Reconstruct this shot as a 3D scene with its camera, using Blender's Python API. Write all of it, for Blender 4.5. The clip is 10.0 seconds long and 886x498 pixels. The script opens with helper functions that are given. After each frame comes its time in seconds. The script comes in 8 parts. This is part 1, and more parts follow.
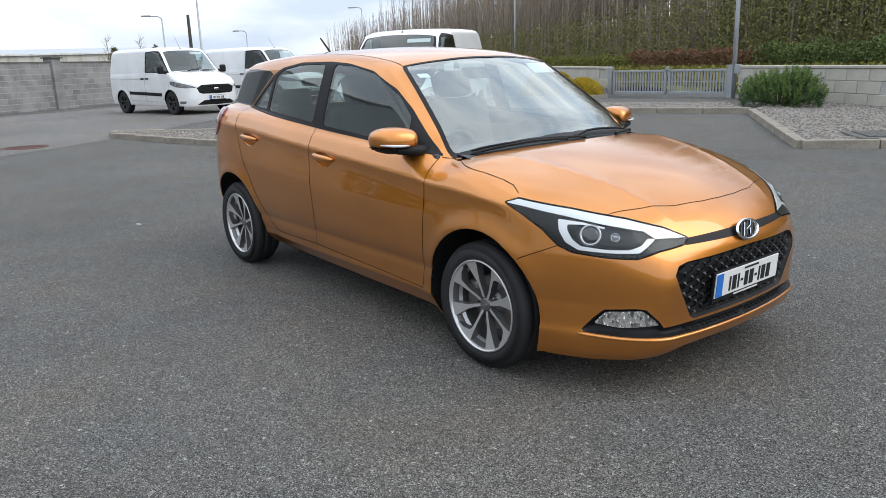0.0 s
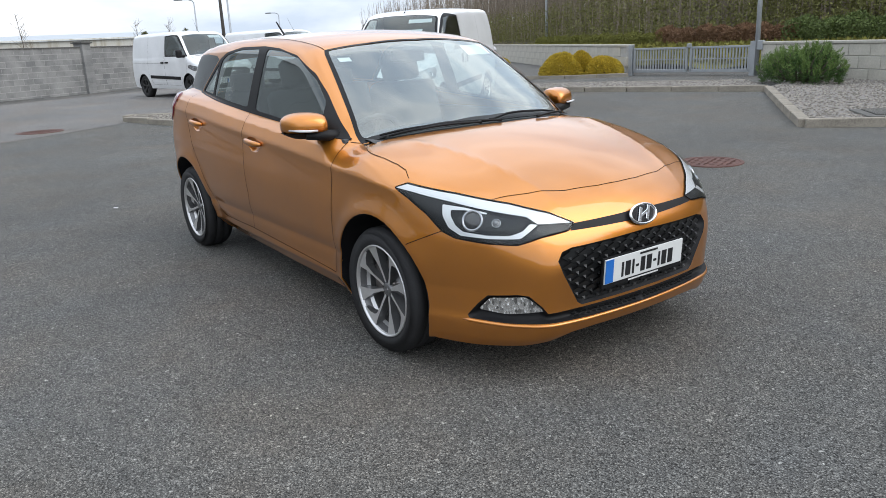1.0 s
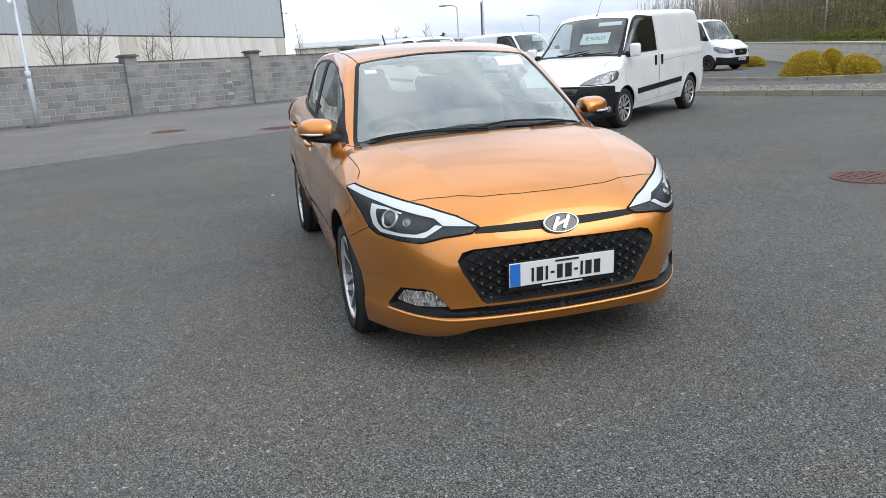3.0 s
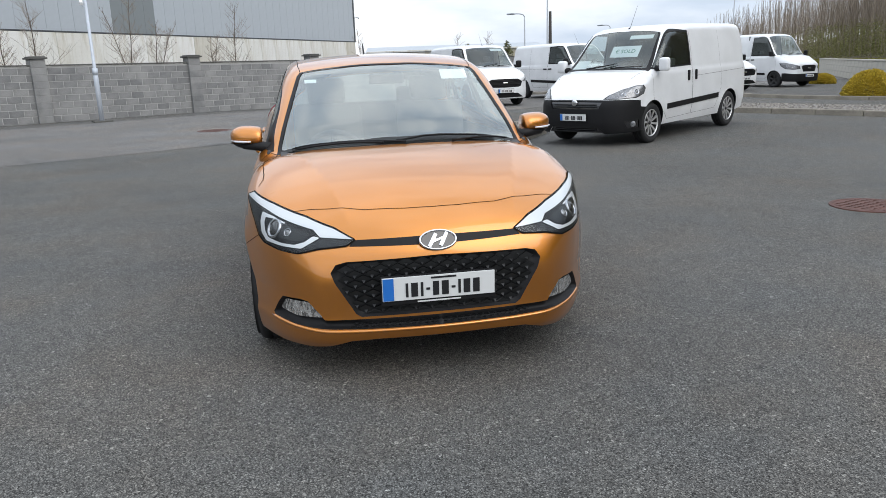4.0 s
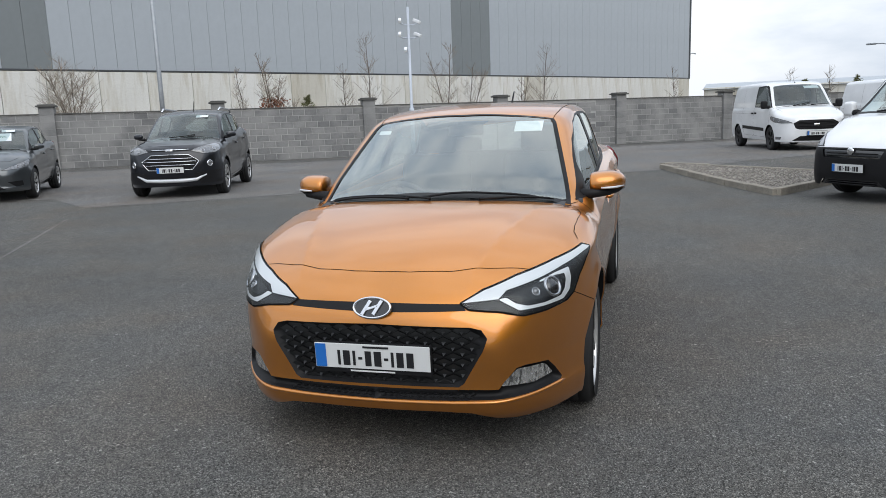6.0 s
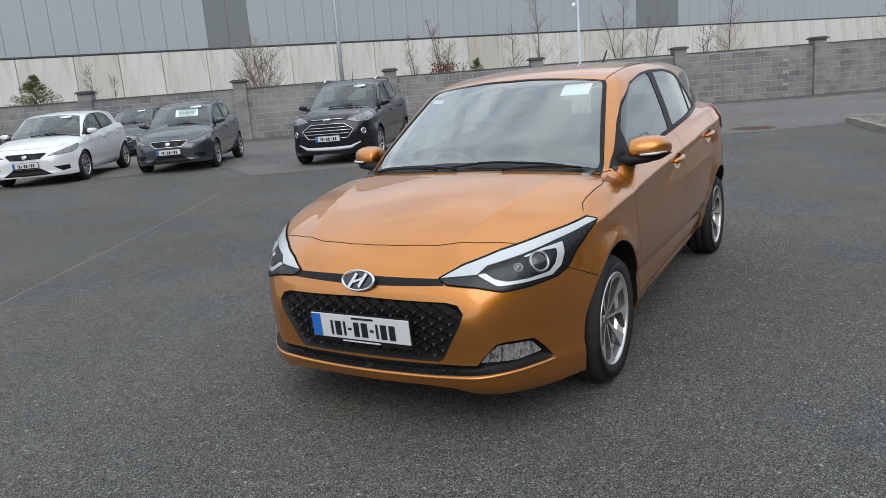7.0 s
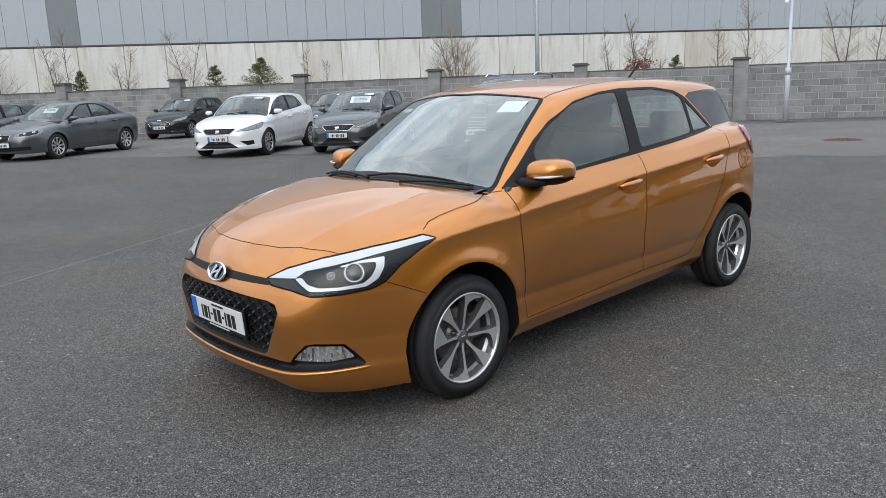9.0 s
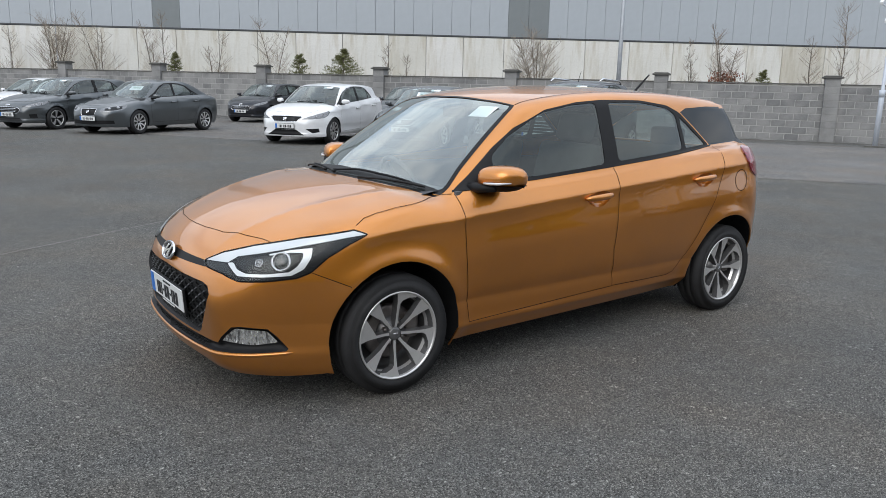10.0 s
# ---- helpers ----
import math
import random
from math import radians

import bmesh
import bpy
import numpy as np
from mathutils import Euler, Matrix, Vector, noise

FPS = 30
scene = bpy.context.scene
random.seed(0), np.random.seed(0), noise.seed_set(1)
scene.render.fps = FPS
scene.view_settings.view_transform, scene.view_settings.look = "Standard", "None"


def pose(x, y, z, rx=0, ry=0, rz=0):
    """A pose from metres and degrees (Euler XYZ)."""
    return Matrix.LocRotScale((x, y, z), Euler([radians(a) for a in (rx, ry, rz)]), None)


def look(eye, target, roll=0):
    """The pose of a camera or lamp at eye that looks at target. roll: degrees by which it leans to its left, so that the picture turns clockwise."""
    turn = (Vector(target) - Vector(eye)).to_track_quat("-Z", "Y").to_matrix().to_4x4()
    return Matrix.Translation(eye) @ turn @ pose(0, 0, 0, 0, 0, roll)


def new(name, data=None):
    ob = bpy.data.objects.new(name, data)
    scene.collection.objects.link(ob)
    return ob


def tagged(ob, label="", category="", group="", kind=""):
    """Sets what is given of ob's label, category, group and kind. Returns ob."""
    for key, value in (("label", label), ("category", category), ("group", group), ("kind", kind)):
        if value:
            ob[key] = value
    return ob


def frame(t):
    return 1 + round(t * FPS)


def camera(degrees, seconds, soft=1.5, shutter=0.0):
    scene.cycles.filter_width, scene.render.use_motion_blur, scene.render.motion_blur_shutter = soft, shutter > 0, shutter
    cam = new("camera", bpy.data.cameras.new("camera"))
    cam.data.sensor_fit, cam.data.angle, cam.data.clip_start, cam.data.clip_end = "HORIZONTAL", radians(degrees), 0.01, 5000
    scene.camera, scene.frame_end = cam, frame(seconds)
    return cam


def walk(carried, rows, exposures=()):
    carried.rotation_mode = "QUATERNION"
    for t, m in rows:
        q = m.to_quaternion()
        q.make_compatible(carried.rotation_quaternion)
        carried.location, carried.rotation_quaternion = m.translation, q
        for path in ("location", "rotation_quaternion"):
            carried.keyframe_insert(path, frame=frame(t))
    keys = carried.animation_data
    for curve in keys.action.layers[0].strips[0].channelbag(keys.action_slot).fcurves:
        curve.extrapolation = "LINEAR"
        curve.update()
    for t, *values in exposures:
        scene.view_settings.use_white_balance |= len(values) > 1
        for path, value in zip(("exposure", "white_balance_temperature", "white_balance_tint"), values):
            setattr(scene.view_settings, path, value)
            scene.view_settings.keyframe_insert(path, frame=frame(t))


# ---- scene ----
cam = camera(61.5, 10.0, 0.8)
PATH = [
    (0, (3.668, -2.909, 1.358), (2.147, -1.706, 0.868), -1.9),
    (0.5, (3.834, -2.676, 1.34), (2.272, -1.534, 0.835), -3.8),
    (1, (4.036, -2.419, 1.353), (2.463, -1.306, 0.817), -2.7),
    (1.5, (4.25, -2.145, 1.33), (2.578, -1.164, 0.836), -5.2),
    (2, (4.514, -1.891, 1.336), (2.781, -1.043, 0.809), -5.2),
    (3.5, (5.052, -0.933, 1.346), (3.146, -0.547, 0.875), -2.8),
    (4, (5.109, -0.511, 1.34), (3.195, -0.177, 0.866), -2.1),
    (4.5, (5.108, -0.082, 1.326), (3.162, -0.055, 0.868), -5.2),
    (5, (5.053, 0.278, 1.326), (3.105, 0.11, 0.903), -2.4),
    (5.5, (4.902, 0.692, 1.34), (2.954, 0.516, 0.923), -0.8),
    (6, (4.775, 1.051, 1.373), (2.877, 0.527, 1.022), -2.1),
    (7.5, (4.237, 2.181, 1.369), (2.613, 1.104, 0.921), -4.0),
    (8, (4.029, 2.528, 1.359), (2.444, 1.389, 0.924), -1.7),
    (8.5, (3.789, 2.824, 1.387), (2.259, 1.61, 0.955), -1.0),
    (9, (3.56, 3.138, 1.397), (2.23, 1.702, 0.982), -2.2),
    (9.5, (3.298, 3.373, 1.366), (2.056, 1.858, 0.966), -0.4),
    (10, (3.088, 3.591, 1.408), (1.923, 2.019, 0.991), 1.3),
]
EXPOSURES = [(0.0, 0.93), (3.5, 0.89), (4.5, 0.67), (6.0, 0.58), (7.5, 0.53), (8.0, 0.63), (9.0, 0.76), (10.0, 0.73)]
walk(cam, [(t, look(eye, target, roll)) for t, eye, target, roll in PATH], EXPOSURES)

# ---- light ----
SUN_AZ, SUN_EL = 35.0, 38.0
sky_world = bpy.data.worlds.new("overcast_sky")
scene.world = sky_world
sky_world.use_nodes = True
wn, wl_ = sky_world.node_tree.nodes, sky_world.node_tree.links
wn.clear()
w_out = wn.new("ShaderNodeOutputWorld")
w_bg = wn.new("ShaderNodeBackground")
w_sky = wn.new("ShaderNodeTexSky")
w_sky.sky_type, w_sky.sun_disc = "NISHITA", False
w_sky.sun_elevation, w_sky.sun_rotation = radians(SUN_EL), radians(90 - SUN_AZ)
w_sky.dust_density = 3.0
w_co = wn.new("ShaderNodeTexCoord")
w_map = wn.new("ShaderNodeMapping")
w_map.inputs["Scale"].default_value = (1.0, 1.0, 3.2)
w_noise = wn.new("ShaderNodeTexNoise")
w_noise.inputs["Scale"].default_value, w_noise.inputs["Detail"].default_value = 2.6, 7.0
w_noise.inputs["Roughness"].default_value = 0.55
w_ramp = wn.new("ShaderNodeValToRGB")
w_ramp.color_ramp.elements[0].position, w_ramp.color_ramp.elements[0].color = 0.36, (5.4, 6.3, 7.6, 1)
w_ramp.color_ramp.elements[1].position, w_ramp.color_ramp.elements[1].color = 0.62, (9.6, 10.0, 10.6, 1)
w_mix = wn.new("ShaderNodeMix")
w_mix.data_type = "RGBA"
w_mix.inputs["Factor"].default_value = 0.9
wl_.new(w_co.outputs["Generated"], w_map.inputs["Vector"])
wl_.new(w_map.outputs["Vector"], w_noise.inputs["Vector"])
wl_.new(w_noise.outputs["Fac"], w_ramp.inputs["Fac"])
wl_.new(w_sky.outputs["Color"], w_mix.inputs["A"])
wl_.new(w_ramp.outputs["Color"], w_mix.inputs["B"])
# an overcast sky is brightest overhead
w_sep = wn.new("ShaderNodeSeparateXYZ")
w_up = wn.new("ShaderNodeMapRange")
w_up.inputs["To Min"].default_value, w_up.inputs["To Max"].default_value = 0.72, 1.14
w_lit = wn.new("ShaderNodeVectorMath")
w_lit.operation = "SCALE"
wl_.new(w_co.outputs["Generated"], w_sep.inputs["Vector"])
wl_.new(w_sep.outputs["Z"], w_up.inputs["Value"])
wl_.new(w_mix.outputs["Result"], w_lit.inputs[0])
wl_.new(w_up.outputs["Result"], w_lit.inputs["Scale"])
wl_.new(w_lit.outputs["Vector"], w_bg.inputs["Color"])
w_bg.inputs["Strength"].default_value = 0.1
wl_.new(w_bg.outputs["Background"], w_out.inputs["Surface"])

sun = new("sun", bpy.data.lights.new("sun", "SUN"))
sun.data.energy, sun.data.angle, sun.data.color = 0.6, radians(48), (1.0, 0.97, 0.92)
sun.matrix_world = look(
    (40 * math.cos(radians(SUN_AZ)), 40 * math.sin(radians(SUN_AZ)), 40 * math.tan(radians(SUN_EL))), (0, 0, 0)
)

# ---- materials ----
def material(name, color, rough=0.6, metal=0.0, coat=0.0, coat_rough=0.03, spec=0.5):
    m = bpy.data.materials.new(name)
    m.use_nodes = True
    b = m.node_tree.nodes["Principled BSDF"]
    b.inputs["Base Color"].default_value = (*color, 1)
    b.inputs["Roughness"].default_value, b.inputs["Metallic"].default_value = rough, metal
    b.inputs["Coat Weight"].default_value, b.inputs["Coat Roughness"].default_value = coat, coat_rough
    b.inputs["Specular IOR Level"].default_value = spec
    return m


def nodes_of(m):
    return m.node_tree.nodes, m.node_tree.links, m.node_tree.nodes["Principled BSDF"]


def noise_tex(m, scale, detail=4.0, rough=0.55, stretch=(1, 1, 1), generated=False):
    """A noise in the object's own metres."""
    n, l, _ = nodes_of(m)
    co, mp, tx = n.new("ShaderNodeTexCoord"), n.new("ShaderNodeMapping"), n.new("ShaderNodeTexNoise")
    mp.inputs["Scale"].default_value = stretch
    tx.inputs["Scale"].default_value, tx.inputs["Detail"].default_value = scale, detail
    tx.inputs["Roughness"].default_value = rough
    l.new(co.outputs["Object"], mp.inputs["Vector"])
    l.new(mp.outputs["Vector"], tx.inputs["Vector"])
    return tx.outputs["Fac"]


def ramp(m, fac, stops):
    n, l, _ = nodes_of(m)
    r = n.new("ShaderNodeValToRGB")
    e = r.color_ramp.elements
    while len(e) < len(stops):
        e.new(0.5)
    for s, (p, c) in zip(e, stops):
        s.position, s.color = p, (*c, 1) if len(c) == 3 else c
    l.new(fac, r.inputs["Fac"])
    return r.outputs["Color"]


def mixed(m, a, b, fac=0.5, mode="MIX"):
    n, l, _ = nodes_of(m)
    x = n.new("ShaderNodeMix")
    x.data_type, x.blend_type = "RGBA", mode
    for key, v in (("A", a), ("B", b), ("Factor", fac)):
        if isinstance(v, (int, float)):
            x.inputs[key].default_value = v
        elif isinstance(v, tuple):
            x.inputs[key].default_value = (*v, 1)
        else:
            l.new(v, x.inputs[key])
    return x.outputs["Result"]


def base(m, color):
    n, l, b = nodes_of(m)
    l.new(color, b.inputs["Base Color"])


def relief(m, fac, strength=0.3, distance=0.01):
    n, l, b = nodes_of(m)
    bump = n.new("ShaderNodeBump")
    bump.inputs["Strength"].default_value, bump.inputs["Distance"].default_value = strength, distance
    l.new(fac, bump.inputs["Height"])
    l.new(bump.outputs["Normal"], b.inputs["Normal"])


def rough_by(m, fac, low, high):
    n, l, b = nodes_of(m)
    r = n.new("ShaderNodeMapRange")
    r.inputs["To Min"].default_value, r.inputs["To Max"].default_value = low, high
    l.new(fac, r.inputs["Value"])
    l.new(r.outputs["Result"], b.inputs["Roughness"])


def speckled(name, color, amount=0.25, scale=6.0, fine=60.0, rough=0.7, bump=0.2, dist=0.004, **kw):
    """A surface with stains at one scale and grain at another."""
    m = material(name, color, rough, **kw)
    big, small = noise_tex(m, scale, 5), noise_tex(m, fine, 3)
    lo = tuple(c * (1 - amount) for c in color)
    hi = tuple(min(1, c * (1 + amount)) for c in color)
    c1 = ramp(m, big, [(0.3, lo), (0.7, hi)])
    c2 = ramp(m, small, [(0.3, lo), (0.7, hi)])
    base(m, mixed(m, c1, c2, 0.45))
    relief(m, small, bump, dist)
    return m


def car_paint(name, color, metal=0.0, rough=0.4, coat=1.0, gloss=1.68):
    m = material(name, color, rough, metal, coat, 0.02)
    nodes_of(m)[2].inputs["Coat IOR"].default_value = gloss
    dirt = noise_tex(m, 2.2, 6)
    flake = noise_tex(m, 900, 1)
    lo = tuple(c * 0.90 for c in color)
    hi = tuple(min(1, c * 1.06) for c in color)
    base(m, mixed(m, ramp(m, dirt, [(0.35, lo), (0.65, hi)]), ramp(m, flake, [(0.3, lo), (0.7, hi)]), 0.4))
    rough_by(m, dirt, rough - 0.04, rough + 0.06)
    return m


def glass(name, tint=(0.75, 0.82, 0.8), clear=0.75, rough=0.01, face_on=0.07, edge_on=0.95, power=3.6):
    """Thin glass: tinted see-through with a sharp gloss that grows towards the edge, alike from both sides."""
    m = bpy.data.materials.new(name)
    m.use_nodes = True
    n, l = m.node_tree.nodes, m.node_tree.links
    n.remove(n["Principled BSDF"])
    out = n["Material Output"]
    tr, gl, mx, lw = (n.new("ShaderNode" + k) for k in ("BsdfTransparent", "BsdfGlossy", "MixShader", "LayerWeight"))
    tr.inputs["Color"].default_value = (*(t * clear for t in tint), 1)
    gl.inputs["Roughness"].default_value = rough
    gl.inputs["Color"].default_value = (0.95, 1, 0.98, 1)
    lw.inputs["Blend"].default_value = 0.5
    pw, sc = n.new("ShaderNodeMath"), n.new("ShaderNodeMapRange")
    pw.operation = "POWER"
    pw.inputs[1].default_value = power
    sc.inputs["To Min"].default_value, sc.inputs["To Max"].default_value = face_on, edge_on
    l.new(lw.outputs["Facing"], pw.inputs[0])
    l.new(pw.outputs[0], sc.inputs["Value"])
    l.new(sc.outputs["Result"], mx.inputs["Fac"])
    l.new(tr.outputs["BSDF"], mx.inputs[1])
    l.new(gl.outputs["BSDF"], mx.inputs[2])
    l.new(mx.outputs["Shader"], out.inputs["Surface"])
    return m


ORANGE = car_paint("burnt_orange_paint", (0.605, 0.222, 0.025), metal=0.88, rough=0.34)
WHITE = car_paint("white_van_paint", (0.80, 0.81, 0.82), rough=0.35)
GREY = car_paint("grey_metallic_paint", (0.095, 0.105, 0.112), metal=0.7, rough=0.30, gloss=1.5)
DARK = car_paint("dark_metallic_paint", (0.014, 0.016, 0.022), metal=0.6, rough=0.30, gloss=1.42)
TYRE = speckled("tyre_rubber", (0.015, 0.015, 0.016), 0.3, 20, 200, 0.75, 0.3, 0.002)
ALLOY = speckled("machined_alloy", (0.66, 0.655, 0.65), 0.06, 30, 300, 0.28, 0.05, 0.0005, metal=0.7)
ALLOY_GREY = speckled("grey_painted_alloy", (0.17, 0.17, 0.172), 0.10, 30, 300, 0.34, 0.05, 0.0005, metal=0.6)
ALLOY_DARK = speckled("dark_alloy", (0.045, 0.045, 0.048), 0.15, 30, 200, 0.45, 0.1, 0.0005, metal=0.6)
STEEL_BLACK = speckled("black_steel", (0.03, 0.03, 0.03), 0.2, 20, 200, 0.5, 0.1, 0.001)
CHROME = material("chrome", (0.75, 0.76, 0.78), 0.1, 1.0)
SILVER = material("silver_reflector", (0.66, 0.68, 0.70), 0.30, 0.25, coat=0.8)
BLACK = speckled("black_plastic", (0.011, 0.011, 0.012), 0.2, 30, 300, 0.5, 0.15, 0.0006, spec=0.22)
GRILLE_BLACK = speckled("satin_black_grille", (0.020, 0.021, 0.022), 0.2, 30, 300, 0.38, 0.1, 0.0006)
BLACK_GLOSS = material("black_gloss", (0.012, 0.012, 0.014), 0.06, 0.0, coat=1.0)
PRIVACY = material("dark_privacy_glass", (0.012, 0.014, 0.015), 0.05, spec=0.35)
GAP = material("shut_line_black", (0.008, 0.007, 0.006), 0.9, spec=0.1)
BRAKE = speckled("brake_disc", (0.22, 0.20, 0.19), 0.2, 30, 200, 0.4, 0.1, 0.0005, metal=0.8)
SEAT = speckled("grey_seat_cloth", (0.085, 0.09, 0.092), 0.25, 12, 300, 0.9, 0.3, 0.002)
TRIM_DARK = speckled("dark_cabin_trim", (0.06, 0.062, 0.066), 0.2, 12, 200, 0.7, 0.2, 0.001)
TRIM_LIGHT = speckled("pale_headliner", (0.55, 0.55, 0.53), 0.08, 6, 150, 0.95, 0.2, 0.002)
CLEAR = glass("clear_car_glass", (0.86, 0.93, 0.90), 0.97, 0.01, 0.19, 0.95, 2.5)
TINT = glass("tinted_car_glass", (0.80, 0.86, 0.84), 0.90, 0.01, 0.16, 0.95, 2.6)
DARK_GLASS = glass("parked_car_glass", (0.76, 0.83, 0.82), 0.92, 0.02, 0.08, 0.92, 3.2)
DOOR_GLASS = glass("door_glass", (0.62, 0.72, 0.70), 0.80, 0.01, 0.06, 0.90, 3.2)
RED_LENS = material("red_lamp_lens", (0.24, 0.012, 0.025), 0.08, 0.0, coat=1.0)
LENS = speckled("clear_lamp_lens", (0.20, 0.205, 0.215), 0.75, 30, 90, 0.14, 0.3, 0.003, metal=0.35, coat=1.0)
FOG_LENS = material("faceted_fog_lens", (0.6, 0.6, 0.6), 0.14, 0.85, coat=1.0)
fn, fl, fb = nodes_of(FOG_LENS)
f_co, f_map, f_vo = fn.new("ShaderNodeTexCoord"), fn.new("ShaderNodeMapping"), fn.new("ShaderNodeTexVoronoi")
f_map.inputs["Scale"].default_value = (1.0, 1.0, 0.45)
f_vo.inputs["Scale"].default_value = 105.0
fl.new(f_co.outputs["Object"], f_map.inputs["Vector"])
fl.new(f_map.outputs["Vector"], f_vo.inputs["Vector"])
f_sep = fn.new("ShaderNodeSeparateColor")
fl.new(f_vo.outputs["Color"], f_sep.inputs["Color"])
# bright and dark facet reflections are painted in as random cell tones
base(FOG_LENS, ramp(FOG_LENS, f_sep.outputs["Red"], [(0.0, (0.20, 0.20, 0.20)), (0.3, (0.62, 0.62, 0.61)), (1.0, (0.96, 0.96, 0.95))]))
relief(FOG_LENS, f_vo.outputs["Distance"], 0.6, 0.008)
LAMP_DARK = material("headlamp_inside", (0.012, 0.013, 0.015), 0.32, 0.0, spec=0.2)
LAMP_GREY = speckled("headlamp_bezel", (0.022, 0.024, 0.027), 0.6, 40, 120, 0.30, 0.1, 0.001, spec=0.3)
LAMP_CHROME = material("lamp_chrome", (0.42, 0.43, 0.45), 0.18, 1.0)
LAMP_COVER = glass("headlamp_cover", (0.97, 0.98, 0.98), 0.98, 0.01, 0.02, 0.4, 5.0)
PLATE_WHITE = material("plate_white", (0.72, 0.73, 0.72), 0.35)
PLATE_BLUE = material("plate_blue", (0.02, 0.16, 0.55), 0.35)
INK = material("black_ink", (0.012, 0.012, 0.014), 0.5)
PAPER = speckled("white_paper", (0.74, 0.78, 0.80), 0.05, 6, 40, 0.8, 0.05, 0.001)
GREEN_INK = material("green_ink", (0.05, 0.22, 0.14), 0.6)


def stony(name, dark, light, cells=(190.0, 90.0), rough=0.85, patch_scale=0.35, worn=0.2):
    """Rolled stone chippings in bitumen: each chip its own tone, black pits between them, broad warm and cool stains."""
    m = material(name, dark, rough)
    n, l, b = nodes_of(m)
    co = n.new("ShaderNodeTexCoord")
    outs = []
    for sc in cells:
        vo = n.new("ShaderNodeTexVoronoi")
        vo.inputs["Scale"].default_value = sc
        l.new(co.outputs["Object"], vo.inputs["Vector"])
        sep = n.new("ShaderNodeSeparateColor")
        l.new(vo.outputs["Color"], sep.inputs["Color"])
        outs.append((sep.outputs["Red"], vo.outputs["Distance"]))
    mid = tuple((a * 1.35 + c * 0.65) / 2 for a, c in zip(dark, light))
    c1 = ramp(m, outs[0][0], [(0.0, tuple(c * 0.35 for c in dark)), (0.35, dark), (0.8, mid), (1.0, tuple(c * 1.1 for c in light))])
    c2 = ramp(m, outs[1][0], [(0.0, tuple(c * 0.6 for c in dark)), (0.55, dark), (0.975, mid), (0.988, light), (1.0, tuple(min(1, c * 2.8) for c in light))])
    pits = ramp(m, outs[0][1], [(0.30, (1.12,) * 3), (0.62, (0.85,) * 3), (0.80, (0.22,) * 3)])
    stain = noise_tex(m, patch_scale, 6, 0.6)
    tint = noise_tex(m, patch_scale * 2.3, 4, 0.6)
    fine = noise_tex(m, 7.0, 5, 0.6)
    t1 = ramp(m, stain, [(0.25, (1 - worn,) * 3), (0.75, (1 + worn,) * 3)])
    t2 = ramp(m, fine, [(0.25, (0.90,) * 3), (0.75, (1.10,) * 3)])
    t3 = ramp(m, tint, [(0.32, (0.95, 0.99, 1.04)), (0.50, (1.0, 1.0, 1.0)), (0.68, (1.06, 0.99, 0.93))])
    col = mixed(m, c1, c2, 0.3)
    for layer in (pits, t1, t2, t3):
        col = mixed(m, col, layer, 1.0, "MULTIPLY")
    base(m, col)
    relief(m, outs[0][1], 1.0, 0.005)
    nodes_of(m)[2].inputs["Specular IOR Level"].default_value = 0.3
    return m


# ---- building helpers ----
def mesh_of(name, verts, faces, mat=None, smooth=True, normals=None):
    me = bpy.data.meshes.new(name)
    if isinstance(faces, np.ndarray) and len(faces):
        vv, ff = np.asarray(verts, np.float32), np.asarray(faces, np.int32)
        n, k = ff.shape
        me.vertices.add(len(vv))
        me.vertices.foreach_set("co", vv.ravel())
        me.loops.add(n * k)
        me.loops.foreach_set("vertex_index", ff.ravel())
        me.polygons.add(n)
        me.polygons.foreach_set("loop_start", np.arange(0, n * k, k, dtype=np.int32))
        me.update(calc_edges=True)
    else:
        me.from_pydata([tuple(v) for v in verts], [], [tuple(int(i) for i in f) for f in faces])
    if mat:
        me.materials.append(mat)
    me.polygons.foreach_set("use_smooth", [smooth] * len(me.polygons))
    me.update()
    if normals is not None:
        me.normals_split_custom_set_from_vertices([tuple(v) for v in normals])
    return me


def put(name, me, parent=None, label="", m=None):
    """Links a mesh as one part of its thing."""
    ob = new(name, me)
    if parent:
        ob.parent = parent
    if m is not None:
        ob.matrix_basis = m
    if label:
        ob["label"] = label
    return ob


def part(name, bm, mat, parent=None, label="", smooth=False, m=None):
    me = bpy.data.meshes.new(name)
    bm.to_mesh(me)
    bm.free()
    me.materials.append(mat)
    me.polygons.foreach_set("use_smooth", [smooth] * len(me.polygons))
    return put(name, me, parent, label, m)


def thing(name, label, category, at=None, group="", kind=""):
    ob = new(name)
    ob.empty_display_size = 0.1
    if at is not None:
        ob.matrix_basis = at
    return tagged(ob, label, category, group, kind)


def box_bm(size, at=(0, 0, 0), bevel=0.0, segments=2, bm=None, turn=None):
    bm = bm or bmesh.new()
    r = bmesh.ops.create_cube(bm, size=1.0)
    vs = r["verts"]
    bmesh.ops.scale(bm, vec=size, verts=vs)
    if bevel:
        es = list({e for v in vs for e in v.link_edges})
        r2 = bmesh.ops.bevel(bm, geom=es, offset=bevel, segments=segments, affect="EDGES", profile=0.6)
        vs = list({v for f in r2["faces"] for v in f.verts} | {v for v in vs if v.is_valid})
    m = Matrix.Translation(at) @ (turn or Matrix())
    bmesh.ops.transform(bm, matrix=m, verts=vs)
    return bm


